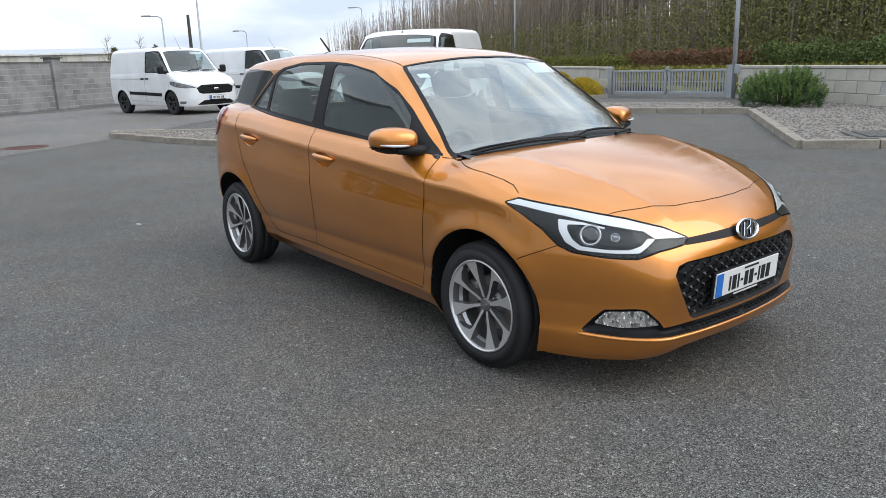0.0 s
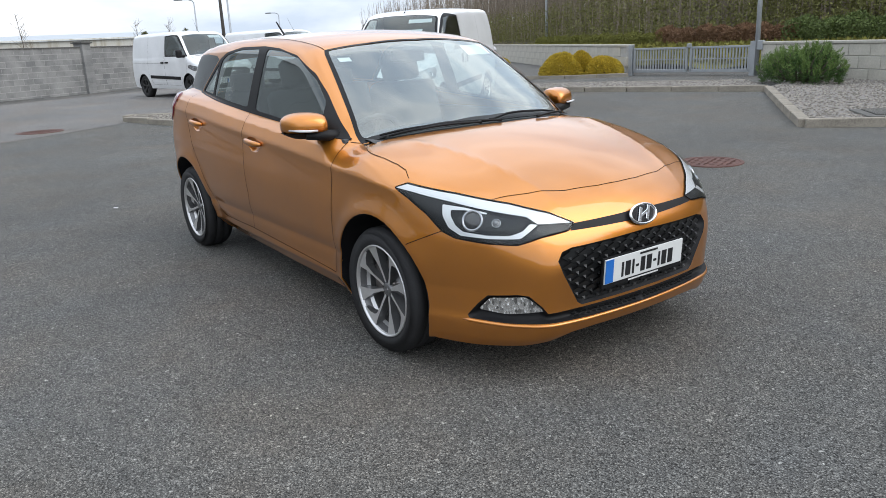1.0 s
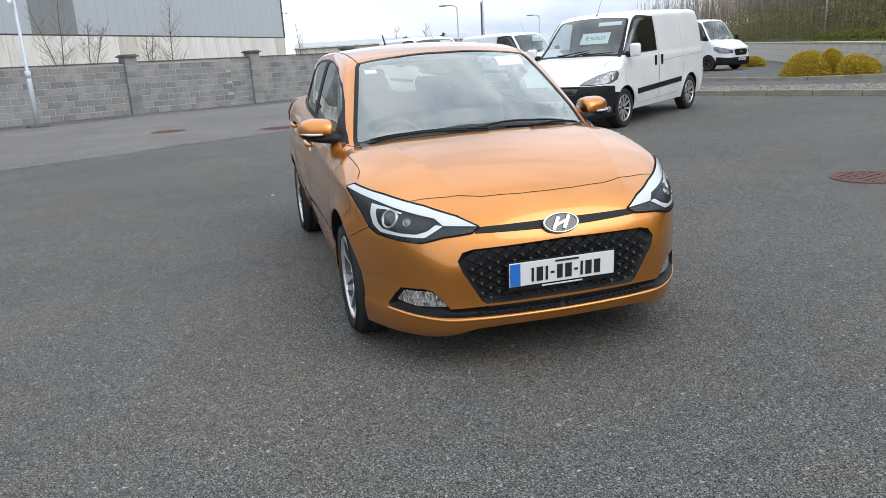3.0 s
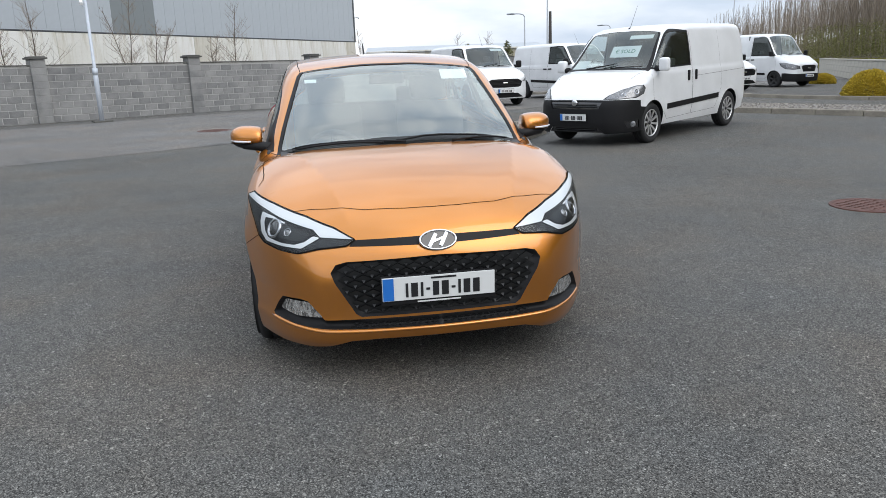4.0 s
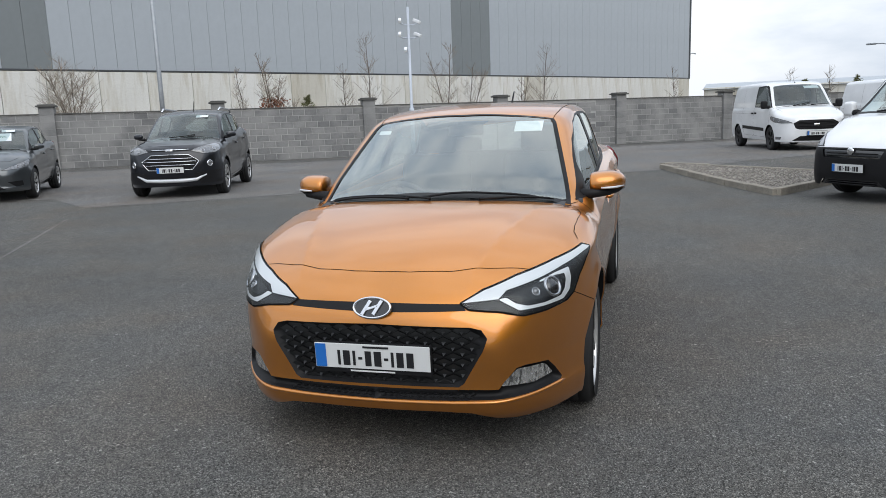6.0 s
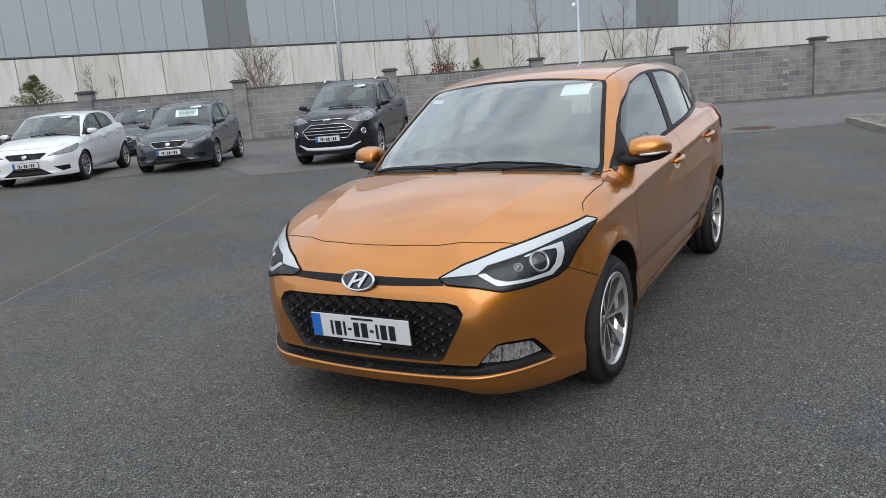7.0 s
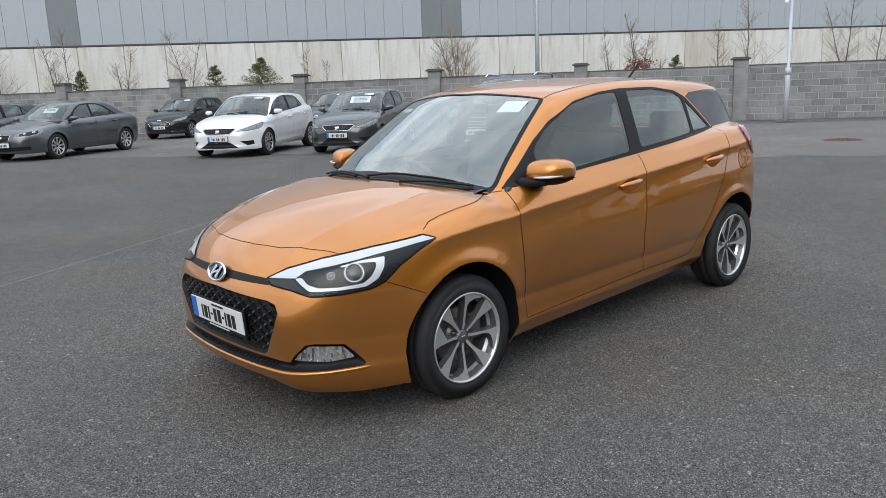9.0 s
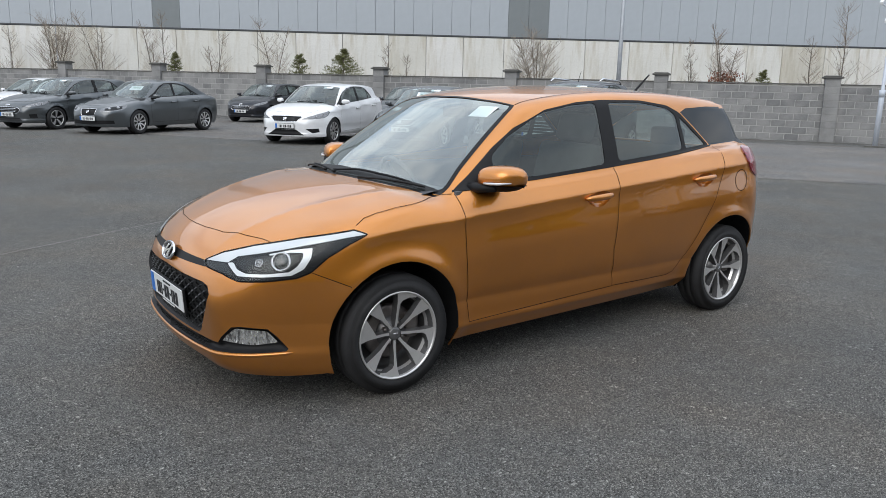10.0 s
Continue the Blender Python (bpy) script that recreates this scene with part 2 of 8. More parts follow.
def tube_bm(points, radii, sides=8, bm=None, caps=True):
    """A tapered tube along a line of points."""
    bm = bm or bmesh.new()
    rings = []
    pts = [Vector(p) for p in points]
    if isinstance(radii, (int, float)):
        radii = [radii] * len(pts)
    for i, (p, r) in enumerate(zip(pts, [float(q) for q in radii])):
        d = (pts[min(i + 1, len(pts) - 1)] - pts[max(i - 1, 0)]).normalized()
        a = d.orthogonal().normalized()
        if abs(d.z) < 0.95:
            a = d.cross(Vector((0, 0, 1))).normalized()
        b = d.cross(a)
        rings.append(
            [bm.verts.new(p + r * (math.cos(2 * math.pi * k / sides) * a + math.sin(2 * math.pi * k / sides) * b)) for k in range(sides)]
        )
    for u, v in zip(rings, rings[1:]):
        for k in range(sides):
            bm.faces.new((u[k], u[(k + 1) % sides], v[(k + 1) % sides], v[k]))
    if caps:
        bm.faces.new(rings[0][::-1])
        bm.faces.new(rings[-1])
    return bm


def lathe_bm(profile, sides=48, bm=None):
    """Turns (radius, along y) points round the y axis."""
    bm = bm or bmesh.new()
    rings = []
    for r, y in profile:
        rings.append([bm.verts.new((r * math.cos(2 * math.pi * k / sides), y, r * math.sin(2 * math.pi * k / sides))) for k in range(sides)])
    for u, v in zip(rings, rings[1:]):
        for k in range(sides):
            bm.faces.new((u[k], v[k], v[(k + 1) % sides], u[(k + 1) % sides]))
    return bm


def curve(*pts):
    """A smooth line through points with no overshoot."""
    p = np.array(sorted(pts), float)
    X, Y = p[:, 0], p[:, 1]
    h, d = np.diff(X), np.diff(Y) / np.diff(X)
    m = np.zeros(len(X))
    m[0], m[-1] = d[0], d[-1]
    for i in range(1, len(X) - 1):
        if d[i - 1] * d[i] > 0:
            w1, w2 = 2 * h[i] + h[i - 1], h[i] + 2 * h[i - 1]
            m[i] = (w1 + w2) / (w1 / d[i - 1] + w2 / d[i])

    def f(x):
        x = np.clip(np.asarray(x, float), X[0], X[-1])
        i = np.clip(np.searchsorted(X, x) - 1, 0, len(h) - 1)
        t = (x - X[i]) / h[i]
        return (
            Y[i] * (1 + 2 * t) * (1 - t) ** 2 + h[i] * m[i] * t * (1 - t) ** 2 + Y[i + 1] * t * t * (3 - 2 * t) + h[i] * m[i + 1] * t * t * (t - 1)
        )

    return f


def smax(a, b, r):
    h = np.maximum(r - np.abs(a - b), 0) / r
    return np.maximum(a, b) + h * h * r / 4


def step01(t):
    t = np.clip(t, 0, 1)
    return t * t * (3 - 2 * t)


def inside(poly, p):
    """Which of the points p lie in the polygon."""
    poly, p = np.asarray(poly, float), np.asarray(p, float)
    x, y = p[:, 0], p[:, 1]
    r = np.zeros(len(p), bool)
    for (x0, y0), (x1, y1) in zip(poly, np.roll(poly, -1, 0)):
        if y0 != y1:
            r ^= ((y0 > y) != (y1 > y)) & (x < (x1 - x0) * (y - y0) / (y1 - y0) + x0)
    return r


def edge_distance(poly, p):
    poly, p = np.asarray(poly, float), np.asarray(p, float)
    best = np.full(len(p), 1e9)
    for a, b in zip(poly, np.roll(poly, -1, 0)):
        d = b - a
        t = np.clip(((p - a) @ d) / max(d @ d, 1e-12), 0, 1)
        best = np.minimum(best, np.hypot(*(p - a - t[:, None] * d).T))
    return best


def rounded(poly, r, n=4):
    """The polygon with its corners rounded."""
    poly = [np.array(p, float) for p in poly]
    out = []
    for i, b in enumerate(poly):
        a, c = poly[i - 1], poly[(i + 1) % len(poly)]
        ra = min(r, 0.45 * np.linalg.norm(a - b))
        rc = min(r, 0.45 * np.linalg.norm(c - b))
        p, q = b + (a - b) / np.linalg.norm(a - b) * ra, b + (c - b) / np.linalg.norm(c - b) * rc
        for t in np.linspace(0, 1, n):
            out.append(tuple((1 - t) ** 2 * p + 2 * t * (1 - t) * b + t * t * q))
    return out


def dense(line, step, closed=True):
    line = [np.array(p, float) for p in line]
    out = []
    for a, b in zip(line, line[1:] + line[:1] if closed else line[1:]):
        n = max(1, int(math.ceil(np.linalg.norm(b - a) / step)))
        out += [a + (b - a) * k / n for k in range(n)]
    if not closed:
        out.append(line[-1])
    return np.array(out)


class Shape:
    """A vehicle's outer skin, nose towards +x, as a smooth blend of its top, side, nose and tail."""

    def __init__(self, **s):
        self.s = s
        self.top, self.wide, self.belt, self.inset = curve(*s["top"]), curve(*s["wide"]), curve(*s["belt"]), curve(*s["inset"])
        self.green = curve(*s["green"])
        self.nose, self.tail = curve(*s["nose"]), curve(*s["tail"])
        self.r = s.get("blend", 0.07)

    def F(self, p):
        s = self.s
        x, y, z = p[:, 0], np.abs(p[:, 1]), p[:, 2]
        zb = self.belt(x)
        wide = self.wide(x)
        low = wide - self.inset(zb - z)
        for cx, cz, cr, lift in s.get("arches", ()):
            d = np.hypot(x - cx, z - cz) - cr
            low = low + lift * np.exp(-((d / 0.055) ** 2)) * (d > -0.2)
        for zc, amp, width in s.get("creases", ()):
            low = low + amp * np.exp(-(np.sqrt((z - zc(x)) ** 2 + 1.2e-4) - 0.011) / width)
        up = self.green(x) - s["tumble"] * (z - zb) - s.get("bow", 0.12) * np.maximum(z - zb, 0) ** 2
        k = step01((z - zb + 0.022) / 0.038)
        a = y - (low * (1 - k) + up * k)
        sw = y * y * s["sweep"]
        ye = np.maximum(y - 0.5, 0)
        less = 1 - (1 - s.get("crown_nose", 1.0)) * step01((x - 0.95) / 0.25)
        b = z - (self.top(x + sw) - (s["crown"] * y * y + s.get("crown2", 0.3) * ye * ye) * less)
        if "ridge" in s:
            amp, width = s["ridge"]
            on = step01((x - 1.12) / 0.15) * step01((2.05 - x) / 0.2)
            b = b - amp * on * np.exp(-(np.sqrt((y - (0.575 - 0.26 * (x - 1.15))) ** 2 + 4e-5) - 0.006) / width)
        c = x - (self.nose(z) - s["nose_a"] * y * y - s["nose_b"] * np.maximum(y - s["nose_y"], 0) ** 2)
        d = (self.tail(z) + s["tail_a"] * y * y + s["tail_b"] * np.maximum(y - s["tail_y"], 0) ** 2) - x
        f = smax(a, b, self.r)
        f = smax(f, c * s.get("nose_k", 0.9), s.get("nose_blend", 0.09))
        return smax(f, d * 0.9, s.get("tail_blend", 0.08))

    def solve(self, p0, way, far):
        lo, hi = np.zeros(len(p0)), np.full(len(p0), float(far))
        for _ in range(25):
            mid = (lo + hi) / 2
            out = self.F(p0 + way * mid[:, None]) > 0
            hi, lo = np.where(out, mid, hi), np.where(out, lo, mid)
        return p0 + way * lo[:, None]

    def normal(self, p, e=4e-3):
        g = np.stack([self.F(p + np.eye(3)[k] * e) - self.F(p - np.eye(3)[k] * e) for k in range(3)], 1)
        return g / np.maximum(np.linalg.norm(g, axis=1), 1e-9)[:, None]

    # projections: from flat (u, v) to the skin
    def side(self, q):
        q = np.asarray(q, float)
        z = np.zeros(len(q))
        return self.solve(np.stack([q[:, 0], z, q[:, 1]], 1), np.tile([0, 1.0, 0], (len(q), 1)), 1.4)

    def above(self, q):
        q = np.asarray(q, float)
        return self.solve(np.stack([q[:, 0], q[:, 1], np.full(len(q), self.s.get("floor", 0.5))], 1), np.tile([0, 0, 1.0], (len(q), 1)), 3)

    def front(self, q):
        q = np.asarray(q, float)
        z = np.zeros(len(q))
        return self.solve(
            np.stack([np.full(len(q), self.s["front_from"]), z, q[:, 1]], 1), np.stack([np.cos(q[:, 0]), np.sin(q[:, 0]), z], 1), 2.2
        )

    def rear(self, q):
        q = np.asarray(q, float)
        z = np.zeros(len(q))
        return self.solve(
            np.stack([np.full(len(q), self.s["rear_from"]), z, q[:, 1]], 1), np.stack([-np.cos(q[:, 0]), np.sin(q[:, 0]), z], 1), 2.2
        )

    def as_front(self, x, y):
        return math.atan2(y, x - self.s["front_from"])

    def as_rear(self, x, y):
        return math.atan2(y, self.s["rear_from"] - x)


def patch(shape, proj, domain, regions, step, sink=None, rest="body", scale=(1, 1)):
    """Cuts a flat domain into named regions, nets them and lays the net on the skin. Returns name -> (verts, faces, normals)."""
    sc = np.array(scale, float)
    outlines = [dense(np.array(domain) * sc, step * 0.6)] + [dense(np.array(poly) * sc, step * 0.6) for _, poly in regions]
    every = np.concatenate(outlines)
    lo, hi = outlines[0].min(0), outlines[0].max(0)
    gx, gy = np.meshgrid(np.arange(lo[0], hi[0], step), np.arange(lo[1], hi[1], step))
    grid = np.stack([gx.ravel(), gy.ravel()], 1)
    keep = inside(outlines[0], grid)
    for o in outlines:
        keep &= edge_distance(o, grid) > step * 0.4
    pts, edges = [tuple(p) for p in grid[keep]], []
    for o in outlines:
        k = len(pts)
        pts += [tuple(p) for p in o]
        edges += [(k + i, k + (i + 1) % len(o)) for i in range(len(o))]
    from mathutils import geometry

    vs, _, fs, *_ = geometry.delaunay_2d_cdt([Vector(p) for p in pts], edges, [], 0, 1e-6)
    q = np.array([(v.x, v.y) for v in vs])
    tri = np.array([f for f in fs if len(f) == 3])
    mid = q[tri].mean(1)
    name_at = np.full(len(tri), -1)
    for i in range(len(regions) - 1, -1, -1):
        name_at[inside(outlines[i + 1], mid)] = i
    ok = inside(outlines[0], mid)
    flat = q / sc
    P = proj(flat)
    N = shape.normal(P)
    if sink is not None:
        P = P - N * sink(flat)[:, None]
    out = {}
    for i in range(-1, len(regions)):
        t = tri[ok & (name_at == i)]
        if not len(t):
            continue
        t = tidy(P, N, t)
        used, inv = np.unique(t, return_inverse=True)
        nm = rest if i < 0 else regions[i][0]
        out[nm] = (P[used], inv.reshape(t.shape), N[used])
    return out


def tidy(P, N, t):
    """Turns the faces outwards."""
    a, b, c = P[t[:, 0]], P[t[:, 1]], P[t[:, 2]]
    back = np.einsum("ij,ij->i", np.cross(b - a, c - a), N[t].sum(1)) < 0
    t = t.copy()
    t[back] = t[back][:, ::-1]
    return t


def flipped(d):
    v, f, n = d
    s = np.array([1, -1, 1])
    return v * s, f[:, ::-1], n * s


def merged(*ds):
    v, f, n, k = [], [], [], 0
    for a, b, c in ds:
        v.append(a), f.append(b + k), n.append(c)
        k += len(a)
    return np.concatenate(v), np.concatenate(f), np.concatenate(n)


def thick(d, t=0.004):
    """Gives a patch of skin an inner face and a rim, so that it has depth."""
    v, f, n = d
    k = len(v)
    inner = f[:, ::-1] + k
    count = {}
    for tri in f:
        for a, b in ((0, 1), (1, 2), (2, 0)):
            e = (tri[a], tri[b])
            count[e] = count.get(e, 0) + 1
    rim = []
    for a, b in count:
        if (b, a) not in count:
            rim += [(a, a + k, b + k), (a, b + k, b)]
    faces = np.concatenate([f, inner, np.array(rim, int).reshape(-1, 3)])
    return np.concatenate([v, v - n * t]), faces, np.concatenate([n, -n])


def lifted(d, h):
    v, f, n = d
    return v + n * h, f, n


def laid(name, d, mat, parent, label="", bare=False):
    v, f, n = d
    return put(name, mesh_of(name, v, f, mat, True, None if bare else n), parent, label)


def seam(shape, proj, line, width=0.005, lift=0.0012, step=0.02):
    """A thin strip along a line on the skin."""
    q = dense(line, step, closed=False)
    P = proj(q)
    N = shape.normal(P)
    T = np.gradient(P, axis=0)
    T /= np.linalg.norm(T, axis=1)[:, None]
    B = np.cross(N, T)
    v = np.concatenate([P + B * width / 2 + N * lift, P - B * width / 2 + N * lift])
    k = len(P)
    f = np.array([t for i in range(k - 1) for t in ((i, i + 1, k + i + 1), (i, k + i + 1, k + i))])
    n = np.concatenate([N, N])
    return v, tidy(v, n, f), n


def overlay(shape, proj, poly, step, lift=0.003, sc=(1, 1), depth=0.003):
    d = patch(shape, proj, poly, [], step, scale=sc)["body"]
    return thick(lifted(d, lift), depth + lift)


def arc(cx, cz, r, a0, a1, n=18):
    return [(cx + r * math.cos(radians(a0 + (a1 - a0) * k / n)), cz + r * math.sin(radians(a0 + (a1 - a0) * k / n))) for k in range(n + 1)]


# ---- wheels ----
def tyre_bm(R, w, rim):
    h = w / 2
    return lathe_bm(
        [(rim - 0.01, -h * 0.8), (rim + 0.012, -h * 0.9), (rim + 0.05, -h), (R - 0.035, -h * 0.97), (R - 0.01, -h * 0.8), (R, -h * 0.62), (R - 0.004, -h * 0.3), (R - 0.006, -h * 0.28), (R - 0.006, -h * 0.24), (R, -h * 0.22), (R, h * 0.22), (R - 0.006, h * 0.24), (R - 0.006, h * 0.28), (R, h * 0.3), (R, h * 0.62), (R - 0.01, h * 0.8), (R - 0.035, h * 0.97), (rim + 0.05, h), (rim + 0.012, h * 0.9), (rim - 0.01, h * 0.8)],
        56,
    )


def spoke_bm(bm, angle, r0, r1, w0, w1, y0, y1, depth, twist=0.0):
    """A blade spoke, narrow at the hub and broad at the rim, face towards +y."""
    vs = []
    for r, w, y in ((r0, w0, y0), ((r0 * 0.55 + r1 * 0.45), (w0 * 0.5 + w1 * 0.5), y0 * 0.35 + y1 * 0.65 + 0.004), (r1, w1, y1)):
        for s in (-1, 1):
            a = angle + twist * (r - r0)
            c, n = math.cos(a), math.sin(a)
            t = s * w / 2
            for d in (0, depth):
                k = 1.0 if d == 0 else 0.8
                vs.append(bm.verts.new((r * c - t * k * n, y - d, r * n + t * k * c)))
    for i in (0, 4):
        a, b, c, d, e, f, g, h = (vs[i + k] for k in range(8))
        bm.faces.new((a, c, g, e))
        bm.faces.new((b, f, h, d))
        bm.faces.new((a, e, f, b))
        bm.faces.new((c, d, h, g))
    return bm


def wheel_parts(parent, at, R, w, rim, spokes=8, style="alloy", side=1, low=False):
    """A wheel whose outer face looks towards +y (side 1) or -y, hung under the given thing."""
    m = None
    h = w / 2
    mats = {"alloy": (ALLOY, ALLOY_DARK), "steel": (STEEL_BLACK, STEEL_BLACK), "silver": (ALLOY, ALLOY_DARK)}[style]
    bm = lathe_bm([(rim - 0.01, h * 0.70), (rim, h * 0.84), (rim - 0.005, h * 0.89), (rim - 0.013, h * 0.86), (rim - 0.017, h * 0.72)], 48)
    turn = Matrix.Translation(at) @ (Matrix.Identity(4) if side > 0 else Matrix.Rotation(math.pi, 4, "Z"))
    hub = part("wheel", bm, mats[0], parent, "", True, turn)
    part("tyre", tyre_bm(R, w, rim), TYRE, hub, "", True, m)
    bm = bmesh.new()
    face = h * 0.66
    for k in range(spokes):
        a = 2 * math.pi * (k + 0.25) / spokes
        spoke_bm(bm, a, 0.026, rim - 0.012, 0.026, (2.45 if style == "alloy" else 1.7) * rim / spokes + 0.004, face - 0.016, face + 0.012, 0.022, 0.9 if style == "alloy" else 0)
    part("spokes", bm, mats[0], hub, "", False, m)
    part("hub_cap", lathe_bm([(0.0, face + 0.002), (0.020, face + 0.001), (0.024, face - 0.004), (0.028, face - 0.008), (0.034, face - 0.02), (0.034, face - 0.05)], 24), mats[1], hub, "", True, m)
    if not low:
        for k in range(4):
            a = 2 * math.pi * (k + 0.5) / 4
            b = lathe_bm([(0.0, face - 0.004), (0.008, face - 0.005), (0.012, face - 0.012), (0.012, face - 0.03)], 10)
            bmesh.ops.translate(b, vec=(0.05 * math.cos(a), 0, 0.05 * math.sin(a)), verts=b.verts)
            part("wheel_nut", b, BLACK, hub, "", True, m)
        part("brake_disc", lathe_bm([(0.03, -0.005), (0.12, -0.005), (0.135, -0.012), (0.135, -0.03)], 40), BRAKE, hub, "", True, m)
    part("barrel", lathe_bm([(0.0, -h * 0.55), (rim - 0.03, -h * 0.6), (rim - 0.03, -h * 0.3), (rim - 0.016, h * 0.72)], 40), ALLOY_DARK if not low else STEEL_BLACK, hub, "", True, m)
    return hub


def polar_slab(outline, lift, depth, name):
    """A flat arm of the wheel from (radius, angle) points: machined face, painted flanks."""
    bm = bmesh.new()
    top, low = [], []
    c = np.mean([(r * math.cos(a), r * math.sin(a)) for r, a in outline], axis=0)
    for r, a in outline:
        x, z = r * math.cos(a), r * math.sin(a)
        top.append(bm.verts.new((x, lift(r), z)))
        low.append(bm.verts.new((c[0] + (x - c[0]) * 1.06, lift(r) - depth, c[1] + (z - c[1]) * 1.06)))
    n = len(top)
    bm.faces.new(top)
    for i in range(n):
        bm.faces.new((top[i], low[i], low[(i + 1) % n], top[(i + 1) % n])).material_index = 1
    bmesh.ops.triangulate(bm, faces=[f for f in bm.faces if len(f.verts) > 4])
    bmesh.ops.recalc_face_normals(bm, faces=bm.faces)
    me = bpy.data.meshes.new(name)
    bm.to_mesh(me)
    bm.free()
    me.materials.append(ALLOY)
    me.materials.append(ALLOY_GREY)
    return me


def hero_wheel(parent, at, R, w, rim, side, roll):
    """A two-tone alloy: four pairs of one broad and one narrow arm, each pair cupped round a wheel nut."""
    h = w / 2
    turn = Matrix.Translation(at) @ (Matrix.Identity(4) if side > 0 else Matrix.Rotation(math.pi, 4, "Z"))
    bm = lathe_bm([(rim - 0.012, h * 0.66), (rim + 0.001, h * 0.84), (rim - 0.001, h * 0.90), (rim - 0.006, h * 0.90), (rim - 0.010, h * 0.82), (rim - 0.016, h * 0.60), (rim - 0.030, h * 0.30)], 64)
    hub = part("wheel", bm, ALLOY, parent, "two-tone machined alloy wheel", True, turn)
    part("tyre", tyre_bm(R, w, rim), TYRE, hub, "", True)
    out, face = rim - 0.006, h * 0.66

    def lift(r):
        return face - 0.018 + 0.034 * (r / rim) ** 1.3

    for k in range(4):
        t0 = radians(roll + 90 * k)

        def ray_(pts):
            return [(r, t0 + radians(d)) for r, d in pts]

        broad = ray_([(0.034, 62), (0.034, 38), (0.060, 44), (0.11, 44.5), (0.16, 41.0), (out, 39.0), (out, 49), (out, 59), (0.16, 57.0), (0.11, 54.5), (0.065, 57)])
        slim = ray_([(0.034, 16), (0.034, -8), (0.065, -1), (0.11, 0), (0.16, 0), (out, -2), (out, 8), (out, 18), (out, 30), (out - 0.012, 30), (out - 0.022, 20), (0.165, 10), (0.15, 6.5), (0.11, 6.5), (0.065, 11)])
        put("broad_spoke", polar_slab(broad, lift, 0.034, "broad_spoke"), hub)
        put("slim_spoke", polar_slab(slim, lift, 0.040, "slim_spoke"), hub)
        a = t0 + radians(27)
        b = lathe_bm([(0.0, face - 0.022), (0.007, face - 0.023), (0.0105, face - 0.030), (0.0105, face - 0.05), (0.017, face - 0.05)], 12)
        bmesh.ops.translate(b, vec=(0.051 * math.cos(a), 0, 0.051 * math.sin(a)), verts=b.verts)
        part("wheel_nut", b, BRAKE, hub, "", True)
    part("hub_cap", lathe_bm([(0.0, face - 0.012), (0.026, face - 0.0125), (0.031, face - 0.016), (0.033, face - 0.03), (0.042, face - 0.04), (0.075, face - 0.052), (0.078, face - 0.08)], 32), ALLOY_GREY, hub, "", True)
    m_ = Matrix.Translation((0, face - 0.0115, 0)) @ Matrix.Rotation(radians(roll), 4, "Y")
    part("cap_mark", box_bm((0.024, 0.002, 0.006), (0, 0, 0), 0.001, 1), CHROME, hub, "", False, m_)
    part("brake_disc", lathe_bm([(0.03, 0.0), (0.12, 0.0), (0.132, -0.006), (0.132, -0.03)], 40), BRAKE, hub, "", True)
    part("barrel", lathe_bm([(0.0, -h * 0.55), (rim - 0.03, -h * 0.6), (rim - 0.03, -h * 0.2), (rim - 0.022, h * 0.5), (rim - 0.012, h * 0.75)], 56), ALLOY_GREY, hub, "", True)
    part("caliper", box_bm((0.07, 0.05, 0.13), (-0.115 * side, 0.0, 0.02), 0.015, 2), BRAKE, hub, "", True)


